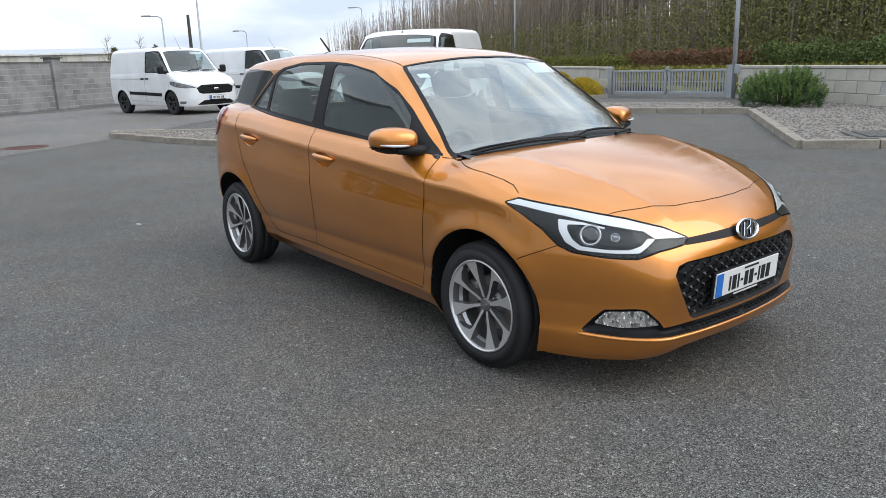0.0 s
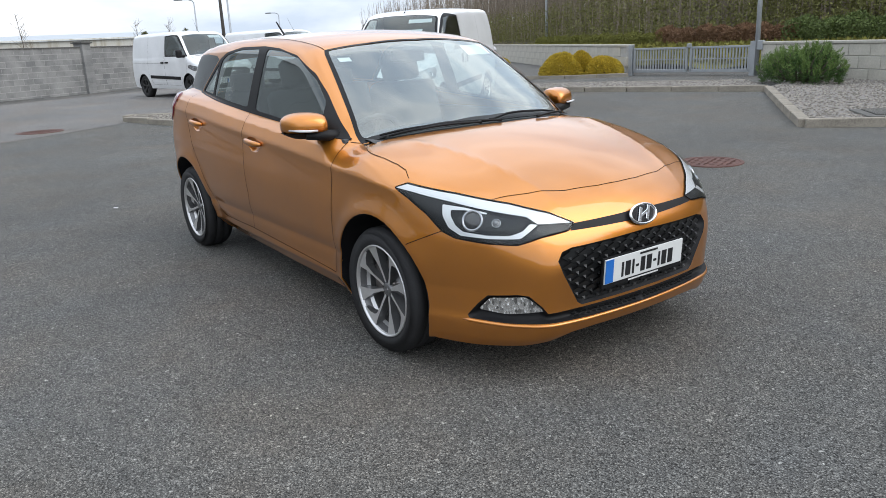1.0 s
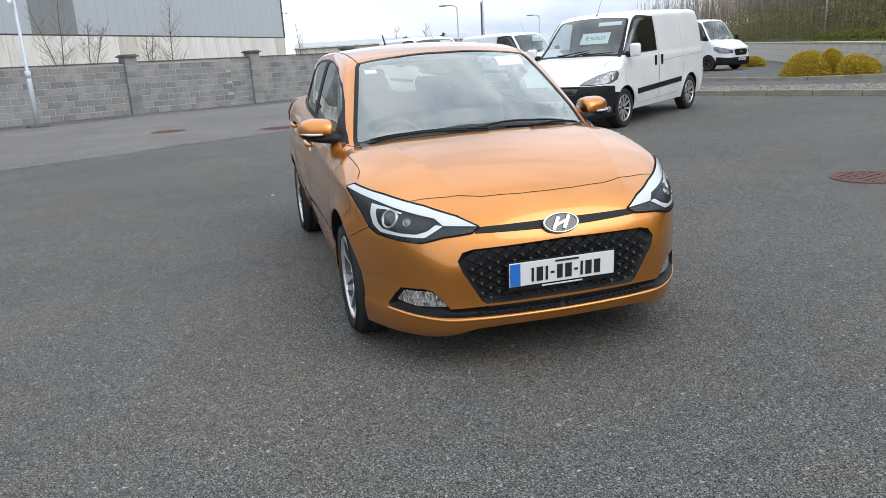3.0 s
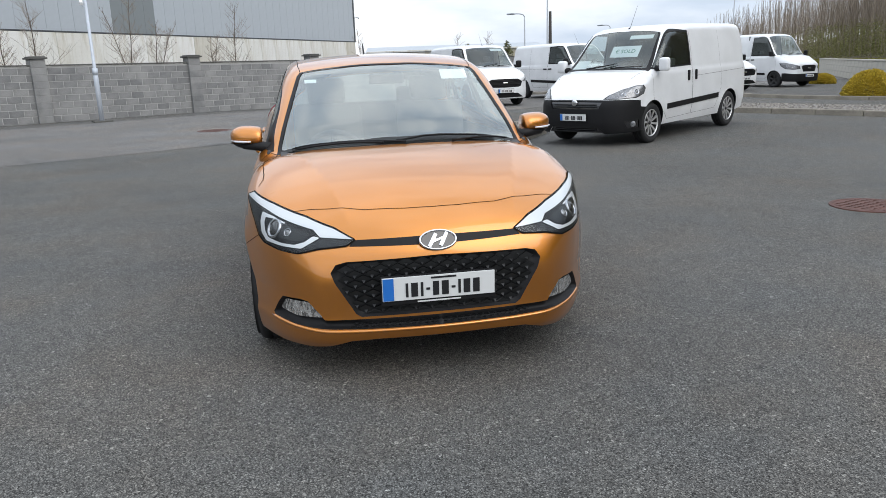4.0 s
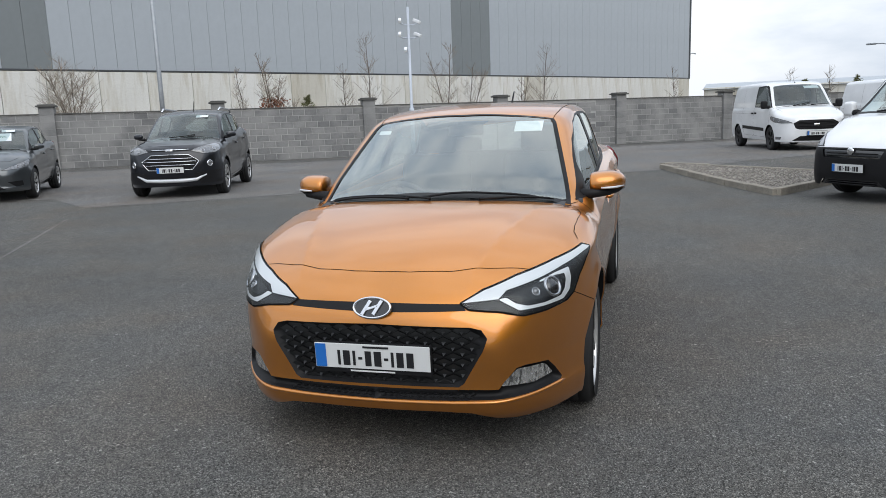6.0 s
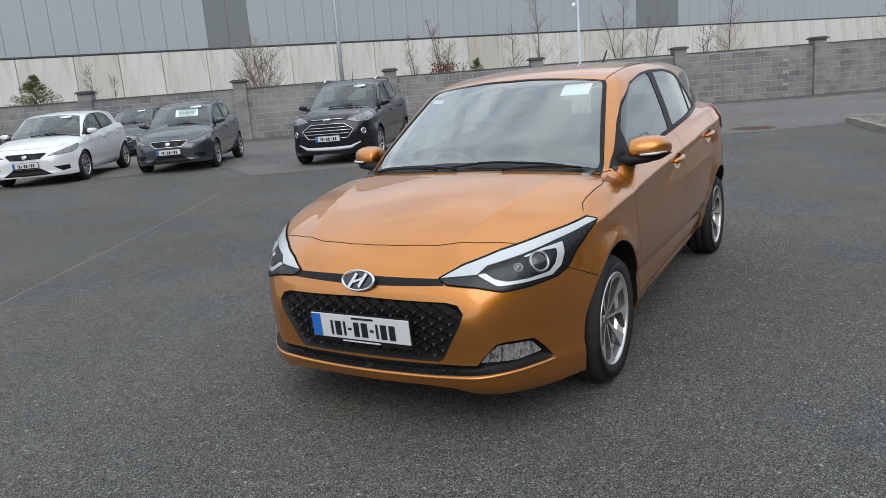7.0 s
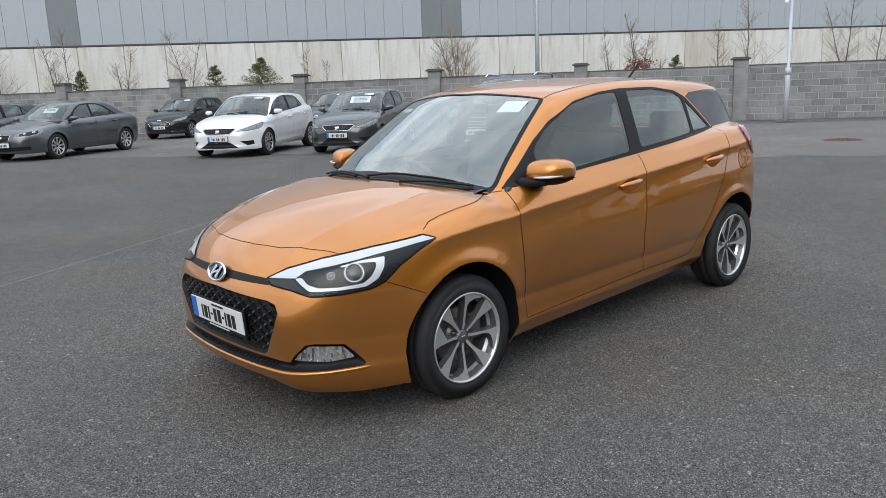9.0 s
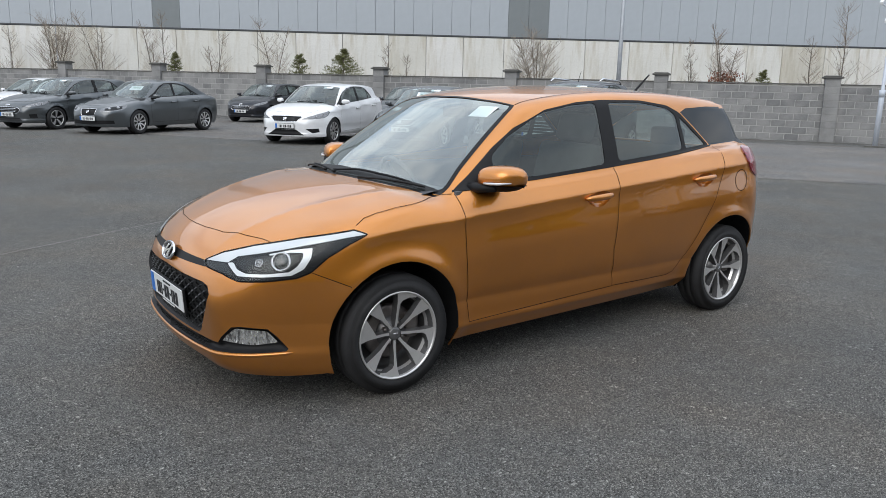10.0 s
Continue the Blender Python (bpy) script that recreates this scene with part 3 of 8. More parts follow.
# ---- the orange hatchback: its skin ----
HERO = Shape(
    top=[(2.14, 0.50), (2.08, 0.62), (2.03, 0.68), (1.98, 0.72), (1.90, 0.768), (1.80, 0.815), (1.70, 0.852), (1.50, 0.904), (1.30, 0.940), (1.16, 0.958), (1.11, 0.968), (0.95, 1.078), (0.80, 1.172), (0.60, 1.292), (0.50, 1.348), (0.40, 1.386), (0.2, 1.420), (0.0, 1.438), (-0.3, 1.45), (-0.6, 1.45), (-1.0, 1.434), (-1.3, 1.412), (-1.7, 1.372)],
    wide=[(2.0, 0.62), (1.9, 0.705), (1.8, 0.762), (1.7, 0.800), (1.6, 0.824), (1.45, 0.842), (1.285, 0.848), (1.0, 0.843), (0.5, 0.838), (0.0, 0.838), (-0.5, 0.842), (-1.0, 0.838), (-1.3, 0.845), (-1.6, 0.825), (-1.8, 0.78), (-1.95, 0.68)],
    belt=[(2.1, 0.66), (1.9, 0.73), (1.7, 0.79), (1.5, 0.845), (1.3, 0.887), (1.0, 0.93), (0.8, 0.948), (0.4, 0.967), (-0.2, 1.007), (-0.7, 1.047), (-1.15, 1.08), (-1.6, 1.10), (-1.9, 1.11)],
    inset=[(-0.5, 0.09), (0.0, 0.085), (0.05, 0.05), (0.11, 0.028), (0.2, 0.014), (0.35, 0.0), (0.48, 0.004), (0.6, 0.018), (0.68, 0.034), (0.76, 0.065), (0.85, 0.12), (0.95, 0.2)],
    green=[(1.2, 0.70), (1.0, 0.728), (0.8, 0.738), (0.4, 0.746), (0.0, 0.752), (-0.5, 0.748), (-1.0, 0.712), (-1.3, 0.678), (-1.6, 0.63), (-1.9, 0.56)],
    tumble=0.30,
    bow=0.16,
    sweep=0.34,
    crown=0.10,
    crown_nose=0.45,
    nose=[(0.12, 1.98), (0.16, 2.03), (0.20, 2.065), (0.25, 2.08), (0.30, 2.07), (0.42, 2.078), (0.52, 2.085), (0.58, 2.082), (0.64, 2.06), (0.70, 2.03), (0.8, 1.96), (1.0, 1.9)],
    nose_a=0.18, nose_b=2.5, nose_y=0.45,
    tail=[(0.2, -1.82), (0.3, -1.90), (0.45, -1.935), (0.65, -1.94), (0.8, -1.925), (0.95, -1.885), (1.1, -1.80), (1.25, -1.70), (1.345, -1.64), (1.37, -1.64), (1.5, -1.62)],
    tail_a=0.20, tail_b=1.3, tail_y=0.45,
    front_from=1.0, rear_from=-1.0,
    arches=[(1.285, 0.30, 0.345, 0.014), (-1.285, 0.30, 0.355, 0.014)],
    creases=[
        (lambda x: 0.893 - 0.0745 * (x + 0.16), 0.010, 0.026),
        (lambda x: 0.40 + 0.0 * x, -0.012, 0.035),
        (lambda x: 0.272 + 0.0 * x, 0.014, 0.022),
    ],
    blend=0.07,
    ridge=(0.007, 0.045),
)

# ---- the orange hatchback ----
def mirrored(line):
    """A closed outline from its half on the +v side."""
    return list(line) + [(u, -v) for u, v in line[::-1]]


def text_mesh(body, size, mat, extrude=0.0008):
    c = bpy.data.curves.new("lettering", "FONT")
    c.body, c.size, c.extrude, c.align_x, c.align_y = body, size, extrude, "CENTER", "CENTER"
    ob = bpy.data.objects.new("lettering", c)
    scene.collection.objects.link(ob)
    bpy.context.view_layer.update()
    me = bpy.data.meshes.new_from_object(ob.evaluated_get(bpy.context.evaluated_depsgraph_get()))
    bpy.data.objects.remove(ob)
    me.materials.clear()
    me.materials.append(mat)
    return me


def number_plate(parent, m, w=0.49, h=0.105, frame_h=0.016, low=False):
    """A plate in its holder, facing +y of m's frame (x to the viewer's left, z up)."""
    holder = part("plate_holder", box_bm((w + 0.012, 0.012, h + 0.012 + frame_h), (0, 0.0, -frame_h / 2), 0.003), BLACK, parent, "", False, m)
    part("number_plate", box_bm((w, 0.006, h), (0, 0.008, 0), 0.002), PLATE_WHITE, holder, "white number plate with unreadable black bars")
    part("country_band", box_bm((0.046, 0.002, h - 0.006), (w / 2 - 0.026, 0.0125, 0)), PLATE_BLUE, holder, "blue band of the plate")
    x = w / 2 - 0.100
    for bw, bh in ((0.011, 1), (0.029, 1), (0.011, 1), (0.017, 0.16), (0.026, 1), (0.030, 1), (0.017, 0.16), (0.011, 1), (0.029, 1), (0.029, 1)):
        part("plate_bar", box_bm((bw, 0.002, h * 0.60 * bh), (x - bw / 2, 0.0125, -0.007)), INK, holder)
        x -= bw + 0.0125
    if not low:
        part("plate_bar", box_bm((0.11, 0.002, 0.008), (-0.02, 0.0125, h / 2 - 0.011)), INK, holder)
        part("dealer_strip", box_bm((0.19, 0.002, 0.006), (0, 0.0075, -h / 2 - 0.011)), PLATE_WHITE, holder, "white strip of small lettering")
    return holder


def viewed(x, y, z, yaw=0.0, pitch=0.0):
    """A pose with y outwards along +x turned by yaw, z up, and so x to the viewer's left."""
    return Matrix.Translation((x, y, z)) @ Matrix.Rotation(radians(yaw - 90), 4, "Z") @ Matrix.Rotation(radians(pitch), 4, "X")


ROOF_SEAM = [(-1.40, 0.50), (-1.0, 0.54), (-0.3, 0.565), (0.2, 0.568), (0.36, 0.562), (0.96, 0.700), (1.03, 0.712), (1.3, 0.70), (1.45, 0.70), (1.60, 0.665)]
NOSE_EDGE = [(1.60, 0.665), (1.75, 0.575), (1.88, 0.42), (1.965, 0.22), (2.0, 0.0)]
TAIL_EDGE = [(-1.40, 0.50), (-1.50, 0.36), (-1.56, 0.18), (-1.58, 0.0)]
SCREEN = [(1.135, 0.0), (1.115, 0.25), (1.06, 0.47), (0.985, 0.655), (0.96, 0.683), (0.90, 0.676), (0.40, 0.548), (0.365, 0.53), (0.41, 0.3), (0.435, 0.0)]
BONNET = [(1.185, 0.0), (1.165, 0.25), (1.11, 0.48), (1.03, 0.655), (1.02, 0.690), (1.10, 0.690), (1.29, 0.685), (1.38, 0.688), (1.45, 0.70), (1.60, 0.655), (1.75, 0.575), (1.815, 0.53), (1.85, 0.44), (1.90, 0.29), (1.925, 0.12), (1.93, 0.0)]
DLO = [(0.905, 0.922), (0.785, 1.01), (0.62, 1.13), (0.464, 1.225), (0.228, 1.318), (-0.019, 1.36), (-0.222, 1.375), (-0.549, 1.376), (-0.80, 1.348), (-0.92, 1.305), (-1.19, 1.098), (-0.8, 1.062), (-0.2, 1.012), (0.39, 0.968), (0.7, 0.952)]
GLASS_F = [(0.66, 0.972), (0.65, 1.085), (0.505, 1.190), (0.255, 1.303), (0.03, 1.345), (-0.165, 1.360), (-0.15, 1.022), (0.353, 0.981)]
GLASS_R = [(-0.262, 1.033), (-0.268, 1.362), (-0.565, 1.362), (-0.79, 1.333), (-0.875, 1.294), (-0.888, 1.084)]
GLASS_Q = [(-0.908, 1.282), (-0.922, 1.088), (-1.15, 1.106)]
D_PANEL = [(-0.93, 1.306), (-1.0, 1.330), (-1.25, 1.342), (-1.8, 1.338), (-1.8, 1.112), (-1.545, 1.112), (-1.20, 1.099)]
DOOR_F = [(0.90, 0.915), (0.907, 0.828), (0.905, 0.63), (0.885, 0.40), (0.865, 0.285), (-0.205, 0.318), (-0.165, 0.54), (-0.188, 0.773), (-0.2, 0.917), (-0.205, 1.0), (0.39, 0.962), (0.7, 0.945)]
DOOR_R = [(-0.207, 1.004), (-0.2, 0.917), (-0.188, 0.773), (-0.165, 0.54), (-0.205, 0.320), (-0.72, 0.315), (-0.78, 0.33), (-0.845, 0.40), (-0.953, 0.557), (-1.10, 0.77), (-1.16, 0.90), (-1.195, 0.992), (-1.21, 1.088), (-0.8, 1.052)]
LAMP = [(1.071, 0.780), (1.008, 0.798), (0.78, 0.767), (0.568, 0.726), (0.425, 0.686), (0.332, 0.641), (0.362, 0.618), (0.47, 0.607), (0.556, 0.586), (0.66, 0.592), (0.778, 0.607), (0.832, 0.630), (0.897, 0.690), (0.99, 0.744)]
LAMP_STRIP = [(1.065, 0.780), (1.008, 0.794), (0.78, 0.763), (0.568, 0.722), (0.427, 0.682), (0.338, 0.643), (0.475, 0.652), (0.513, 0.680), (0.64, 0.706), (0.80, 0.740), (0.98, 0.770)]
LAMP_C = [(0.832, 0.730), (0.74, 0.719), (0.655, 0.700), (0.66, 0.696), (0.74, 0.711), (0.797, 0.711), (0.797, 0.690), (0.778, 0.655), (0.748, 0.632), (0.66, 0.621), (0.58, 0.619), (0.535, 0.632), (0.505, 0.655), (0.476, 0.650), (0.545, 0.607), (0.65, 0.609), (0.757, 0.617), (0.805, 0.645), (0.830, 0.69)]
GRILLE = [(0.0, 0.568), (0.36, 0.556), (0.40, 0.545), (0.418, 0.512), (0.40, 0.46), (0.335, 0.325), (0.315, 0.310), (0.0, 0.312)]
POCKET = [(0.455, 0.300), (0.475, 0.330), (0.522, 0.380), (0.56, 0.386), (0.665, 0.380), (0.70, 0.345), (0.742, 0.292), (0.735, 0.280), (0.60, 0.268), (0.46, 0.262), (0.30, 0.257), (0.0, 0.255), (0.0, 0.292), (0.31, 0.292)]
FOG = [(0.462, 0.308), (0.53, 0.371), (0.655, 0.366), (0.697, 0.316), (0.60, 0.300)]


def hero_car():
    S = HERO
    car = thing("hatchback_car", "metallic burnt orange five-door hatchback parked alone on the tarmac", "car")
    # side
    seam3 = S.above(dense(ROOF_SEAM, 0.02, closed=False))
    upper = [(p[0], p[2]) for p in seam3]
    split_f = [(1.615, 0.70), (1.63, 0.55), (1.632, 0.32), (1.632, 0.165)]
    split_r = [(-1.53, 1.20), (-1.60, 1.05), (-1.642, 0.85), (-1.642, 0.30), (-1.645, 0.245)]
    arch_f = arc(1.285, 0.30, 0.347, -24, 202, 26)
    arch_r = arc(-1.285, 0.30, 0.357, -10, 196, 26)
    domain = upper + split_f + [arch_f[0]] + arch_f[1:] + [(0.95, 0.205), (0.9, 0.20), (-0.90, 0.205)] + arch_r + split_r[::-1]
    def cup_line(hx, hz):
        return rounded([(hx + 0.112, hz + 0.002), (hx + 0.04, hz + 0.036), (hx - 0.06, hz + 0.042), (hx - 0.112, hz + 0.016), (hx - 0.05, hz - 0.042), (hx + 0.04, hz - 0.048)], 0.05)

    cups = [cup_line(-0.03, 0.842), cup_line(-0.985, 0.898)]

    def scoop(q):
        d = np.zeros(len(q))
        for c in cups:
            d = np.maximum(d, np.where(inside(c, q), 0.024 * step01(edge_distance(c, q) / 0.026), 0))
        return d

    sides = patch(
        S, S.side, domain,
        [("front_cup", cups[0]), ("rear_cup", cups[1]), ("front_window", rounded(GLASS_F, 0.03)), ("rear_window", rounded(GLASS_R, 0.03)), ("quarter_window", rounded(GLASS_Q, 0.012)), ("window_surround", rounded(DLO, 0.02)), ("rear_pillar_panel", D_PANEL), ("front_door", DOOR_F), ("rear_door", DOOR_R), ("front_wing", [(0.9, 0.93), (0.908, 0.83), (0.905, 0.63), (0.885, 0.40), (0.862, 0.283), (0.95, 0.19), (1.7, 0.1), (1.75, 0.9), (1.0, 0.98)])],
        0.021, scoop, "body_side", (0.85, 1.6),
    )
    wares = {"front_window": DOOR_GLASS, "rear_window": DOOR_GLASS, "quarter_window": DOOR_GLASS, "window_surround": BLACK, "rear_pillar_panel": PRIVACY}
    owner = {}
    order = ["body_side", "front_wing", "front_door", "rear_door", "window_surround", "rear_pillar_panel", "front_window", "rear_window", "quarter_window"]
    for hand in (1, -1):
        for nm in order:
            d = sides[nm]
            if nm in ("front_window", "rear_window", "quarter_window"):
                d = lifted(d, -0.004)
            elif nm == "window_surround":
                d = thick(lifted(d, -0.001), 0.02)
            else:
                d = thick(d, 0.012)
            d = d if hand > 0 else flipped(d)
            up = car
            if nm == "front_window":
                up = owner[("front_door", hand)]
            if nm in ("rear_window", "quarter_window"):
                up = owner[("rear_door", hand)]
            ob = owner[(nm, hand)] = laid(nm, d, wares.get(nm, ORANGE), up, {"window_surround": "black window surround", "front_window": "clear door glass", "rear_window": "clear door glass"}.get(nm, ""))
            ob.visible_shadow = nm not in ("front_window", "rear_window", "quarter_window")
        for line in (DOOR_F[:6] + [], DOOR_F[5:10], DOOR_R[4:13], [(1.69, 0.628), (1.54, 0.561), (1.535, 0.555)]):
            d = seam(S, S.side, line, 0.0032)
            laid("shut_line", d if hand > 0 else flipped(d), GAP, car)
        d = seam(S, S.side, [(0.9, 0.926), (0.7, 0.948), (0.39, 0.965), (-0.2, 1.008), (-0.8, 1.057), (-1.2, 1.095)], 0.010, 0.004)
        laid("belt_strip", thick(d if hand > 0 else flipped(d), 0.006), BLACK, car)
        ring = arc(-1.375, 0.877, 0.068, 0, 360, 28)
        if hand > 0:
            laid("fuel_flap_line", seam(S, S.side, ring, 0.004), GAP, car)
        # arch liner
        for cx, r in ((1.285, 0.346), (-1.285, 0.356)):
            a = np.array(arc(cx, 0.30, r, -18, 198, 30))
            out = S.side(a)
            v = np.concatenate([out - [0, 0.006, 0], np.stack([a[:, 0], np.full(len(a), 0.56), a[:, 1]], 1)])
            k = len(a)
            f = np.array([t for i in range(k - 1) for t in ((i, i + 1, k + i + 1), (i, k + i + 1, k + i))])
            cap = [[k + i, k + i + 1, 2 * k] for i in range(k - 1)]
            v = np.concatenate([v, [[cx, 0.56, 0.30]]])
            f = np.concatenate([f, np.array(cap)])
            if hand < 0:
                v = v * [1, -1, 1]
            put("arch_liner", mesh_of("arch_liner", v, f, BLACK, True), car)
        # handles: a scooped cup with a grip across it
        for hx, hz, up in ((-0.03, 0.842, "front_door"), (-0.985, 0.898, "rear_door")):
            cup = sides[up.split("_")[0] + "_cup"]
            laid("handle_cup", cup if hand > 0 else flipped(cup), ORANGE, owner[(up, hand)], "", True)
            y0 = float(S.side(np.array([[hx, hz]]))[0, 1])
            slope = 0.055
            pts = [(hx + 0.108 - 0.216 * t, (y0 + 0.004 + 0.022 * math.sin(math.pi * t) ** 0.5) * hand, hz + slope * 0.216 * (t - 0.5) + 0.010) for t in np.linspace(0, 1, 9)]
            rr = [0.007, 0.013, 0.015, 0.0155, 0.0155, 0.0155, 0.015, 0.013, 0.007]
            bm = tube_bm(pts, rr, 10)
            for vv in bm.verts:
                vv.co.z = hz + (vv.co.z - hz) * 1.15
            part("handle", bm, ORANGE, owner[(up, hand)], "", True)
    # top
    seam_xy = [tuple(p) for p in dense(ROOF_SEAM, 0.02, closed=False)]
    nose_xy = [tuple(p) for p in dense(NOSE_EDGE, 0.02, closed=False)]
    tail_xy = [tuple(p) for p in dense(TAIL_EDGE, 0.02, closed=False)]
    half = tail_xy[::-1] + seam_xy[1:] + nose_xy[1:]
    cowl = [(1.185, 0.0), (1.165, 0.25), (1.11, 0.48), (1.03, 0.655), (1.005, 0.690), (0.965, 0.688), (0.985, 0.655), (1.06, 0.47), (1.115, 0.25), (1.135, 0.0)]
    tops = patch(S, S.above, mirrored(half), [("windscreen", mirrored(SCREEN)), ("bonnet", mirrored(BONNET)), ("cowl", mirrored(cowl)), ("nose_panel", [(1.80, -0.7), (2.2, -0.7), (2.2, 0.7), (1.80, 0.7)]), ("roof", [(-1.7, -0.54), (0.30, -0.54), (0.30, 0.54), (-1.7, 0.54)])], 0.022, rest="body_top")
    laid("windscreen", lifted(tops["windscreen"], -0.002), CLEAR, car, "clear windscreen reflecting the sky").visible_shadow = False
    frit = dense(mirrored(SCREEN), 0.02)
    P = S.above(frit)
    N = S.normal(P)
    centre = P.mean(0)
    band = 0.024 + 0.040 * step01((P[:, 0] - 0.93) / 0.06)
    inn = P + (centre - P) / np.linalg.norm(centre - P, axis=1)[:, None] * band[:, None]
    inn[:, 2] = S.above(inn[:, :2])[:, 2]
    k = len(P)
    v = np.concatenate([P + N * 0.001, inn + N * 0.001])
    f = np.array([t for i in range(k) for t in ((i, (i + 1) % k, k + (i + 1) % k), (i, k + (i + 1) % k, k + i))])
    laid("windscreen_border", (v, tidy(v, np.concatenate([N, N]), f), np.concatenate([N, N])), BLACK, car)
    laid("bonnet", thick(tops["bonnet"], 0.01), ORANGE, car)
    laid("cowl", thick(lifted(tops["cowl"], -0.008), 0.01), BLACK, car)
    laid("nose_panel", thick(tops["nose_panel"], 0.01), ORANGE, car)
    laid("roof", thick(tops["roof"], 0.01), ORANGE, car)
    laid("body_top", thick(tops["body_top"], 0.01), ORANGE, car)
    laid("shut_line", seam(S, S.above, [(1.798, 0.59), (1.806, 0.56)] + BONNET[11:] + [(u, -v) for u, v in BONNET[11:][::-1]][1:] + [(1.806, -0.56), (1.798, -0.59)], 0.0026), GAP, car)
    for hand in (1, -1):
        d = seam(S, S.side, [(0.91, 0.914), (1.00, 0.905), (1.08, 0.896), (1.25, 0.876), (1.355, 0.857), (1.42, 0.840), (1.47, 0.815)], 0.0032, 0.0016)
        laid("shut_line", d if hand > 0 else flipped(d), GAP, car)
        d = seam(S, S.above, [(-1.38, 0.487), (-1.0, 0.52), (-0.3, 0.545), (0.2, 0.54), (0.36, 0.528)], 0.004)
        laid("roof_ditch", d if hand > 0 else flipped(d), GAP, car)
    # front
    front_top = [(S.as_front(p[0], p[1]), p[2]) for p in S.above(np.array(nose_xy))]
    sp = dense([(1.60, front_top[0][1])] + split_f, 0.02, closed=False)
    sp3 = S.side(sp)
    edge = [(S.as_front(p[0], p[1]), p[2]) for p in sp3]
    bottom = [(0.873, 0.162), (0.714, 0.156), (0.53, 0.160), (0.45, 0.172), (0.36, 0.20), (0.25, 0.206), (0.0, 0.206)]
    left = front_top[::-1] + edge[1:] + bottom
    loop = left + [(-a, z) for a, z in left[::-1][1:-1]]
    grille = GRILLE + [(-a, z) for a, z in GRILLE[::-1][1:-1]]
    pocket = [(a, z) for a, z in POCKET] + [(-a, z) for a, z in POCKET[::-1]]
    slit_half = [(0.0, 0.646), (0.34, 0.640), (0.352, 0.616), (0.0, 0.611)]
    slit = slit_half + [(-a, z) for a, z in slit_half[::-1][1:-1]]
    sc = (0.95, 1)

    def sink(q):
        d = np.zeros(len(q))
        a = q * np.array(sc)
        for poly, depth, soft in ((grille, 0.026, 0.016), (pocket, 0.030, 0.016)):
            pl = np.array(poly) * np.array(sc)
            d = np.maximum(d, np.where(inside(pl, a), depth * step01(edge_distance(pl, a) / soft), 0))
        return d

    fronts = patch(S, S.front, loop, [("grille_back", grille), ("lower_intake", pocket), ], 0.0125, sink, "front_bumper", sc)
    bumper = laid("front_bumper", thick(fronts["front_bumper"], 0.006), ORANGE, car)
    for nm, lb in (("grille_back", ""), ("lower_intake", "black lower intake and lamp surrounds")):
        put(nm, mesh_of(nm, *fronts[nm][:2], BLACK), bumper, lb)
    laid("bonnet_slit", overlay(S, S.front, slit, 0.012, 0.0015, sc, 0.001), BLACK, bumper, "black slit under the bonnet edge")
    # lip along the lower edge of the bumper
    lip_line = [(0.76, 0.272), (0.60, 0.258), (0.46, 0.250), (0.30, 0.246), (0.0, 0.245)]
    lip_full = lip_line + [(-a, z) for a, z in lip_line[::-1][1:]]
    P = S.front(dense(lip_full, 0.03, closed=False))
    N = S.normal(P)
    part("bumper_lip", tube_bm([tuple(p - n * 0.003) for p, n in zip(P, N)], [0.004] + [0.009] * (len(P) - 2) + [0.004], 8), ORANGE, bumper, "", True)
    # diamond grille
    gp = np.array(GRILLE + [(-a, z) for a, z in GRILLE[::-1][1:-1]])
    v, f = [], []
    pitch, rise = 0.070, 0.0225
    for r in range(12):
        z = 0.318 + r * rise
        for c in range(-8, 9):
            a = (c + 0.5 * (r % 2)) * pitch / 1.06
            if not inside(gp * [0.95, 1], np.array([[a, z]]))[0]:
                continue
            w_, t_ = pitch / 2.12, 0.010
            spots = [(a, z + rise * 0.95, 0.006), (a - w_, z + 0.002, 0.014), (a + w_, z + 0.002, 0.014), (a, z - rise * 0.95, 0.024), (a - t_, z - 0.001, 0.020), (a + t_, z - 0.001, 0.020), (a, z - 0.0135, 0.004)]
            base_p = S.front(np.array([q[:2] for q in spots]))
            nn = S.normal(base_p)
            b = base_p - nn * np.array([[q[2]] for q in spots])
            k = len(v)
            v += [tuple(p) for p in b]
            f += [(k, k + 1, k + 3), (k, k + 3, k + 2), (k + 4, k + 6, k + 5)]
    put("grille_mesh", mesh_of("grille_mesh", v, f, GRILLE_BLACK, False), bumper, "black diamond-pattern grille")
    v, f = [], []
    for r in range(2):
        for c in range(-13, 14):
            a, z = (c + 0.5 * (r % 2)) * 0.027, 0.267 + r * 0.013
            base_p = S.front(np.array([[a, z], [a - 0.012, z + 0.003], [a + 0.012, z + 0.003], [a, z - 0.006], [a, z + 0.007]]))
            nn = S.normal(base_p)
            b = base_p - nn * 0.022
            b[0] = base_p[0] - nn[0] * 0.008
            k = len(v)
            v += [tuple(p) for p in b]
            f += [(k, k + 1, k + 3), (k, k + 3, k + 2), (k, k + 4, k + 1), (k, k + 2, k + 4)]
    put("intake_mesh", mesh_of("intake_mesh", v, f, GRILLE_BLACK, False), bumper)
    number_plate(bumper, viewed(2.076, -0.006, 0.431, 0, -4))
    # oval badge
    badge = viewed(2.062, 0.0, 0.628, 0, 22)
    bm = bmesh.new()
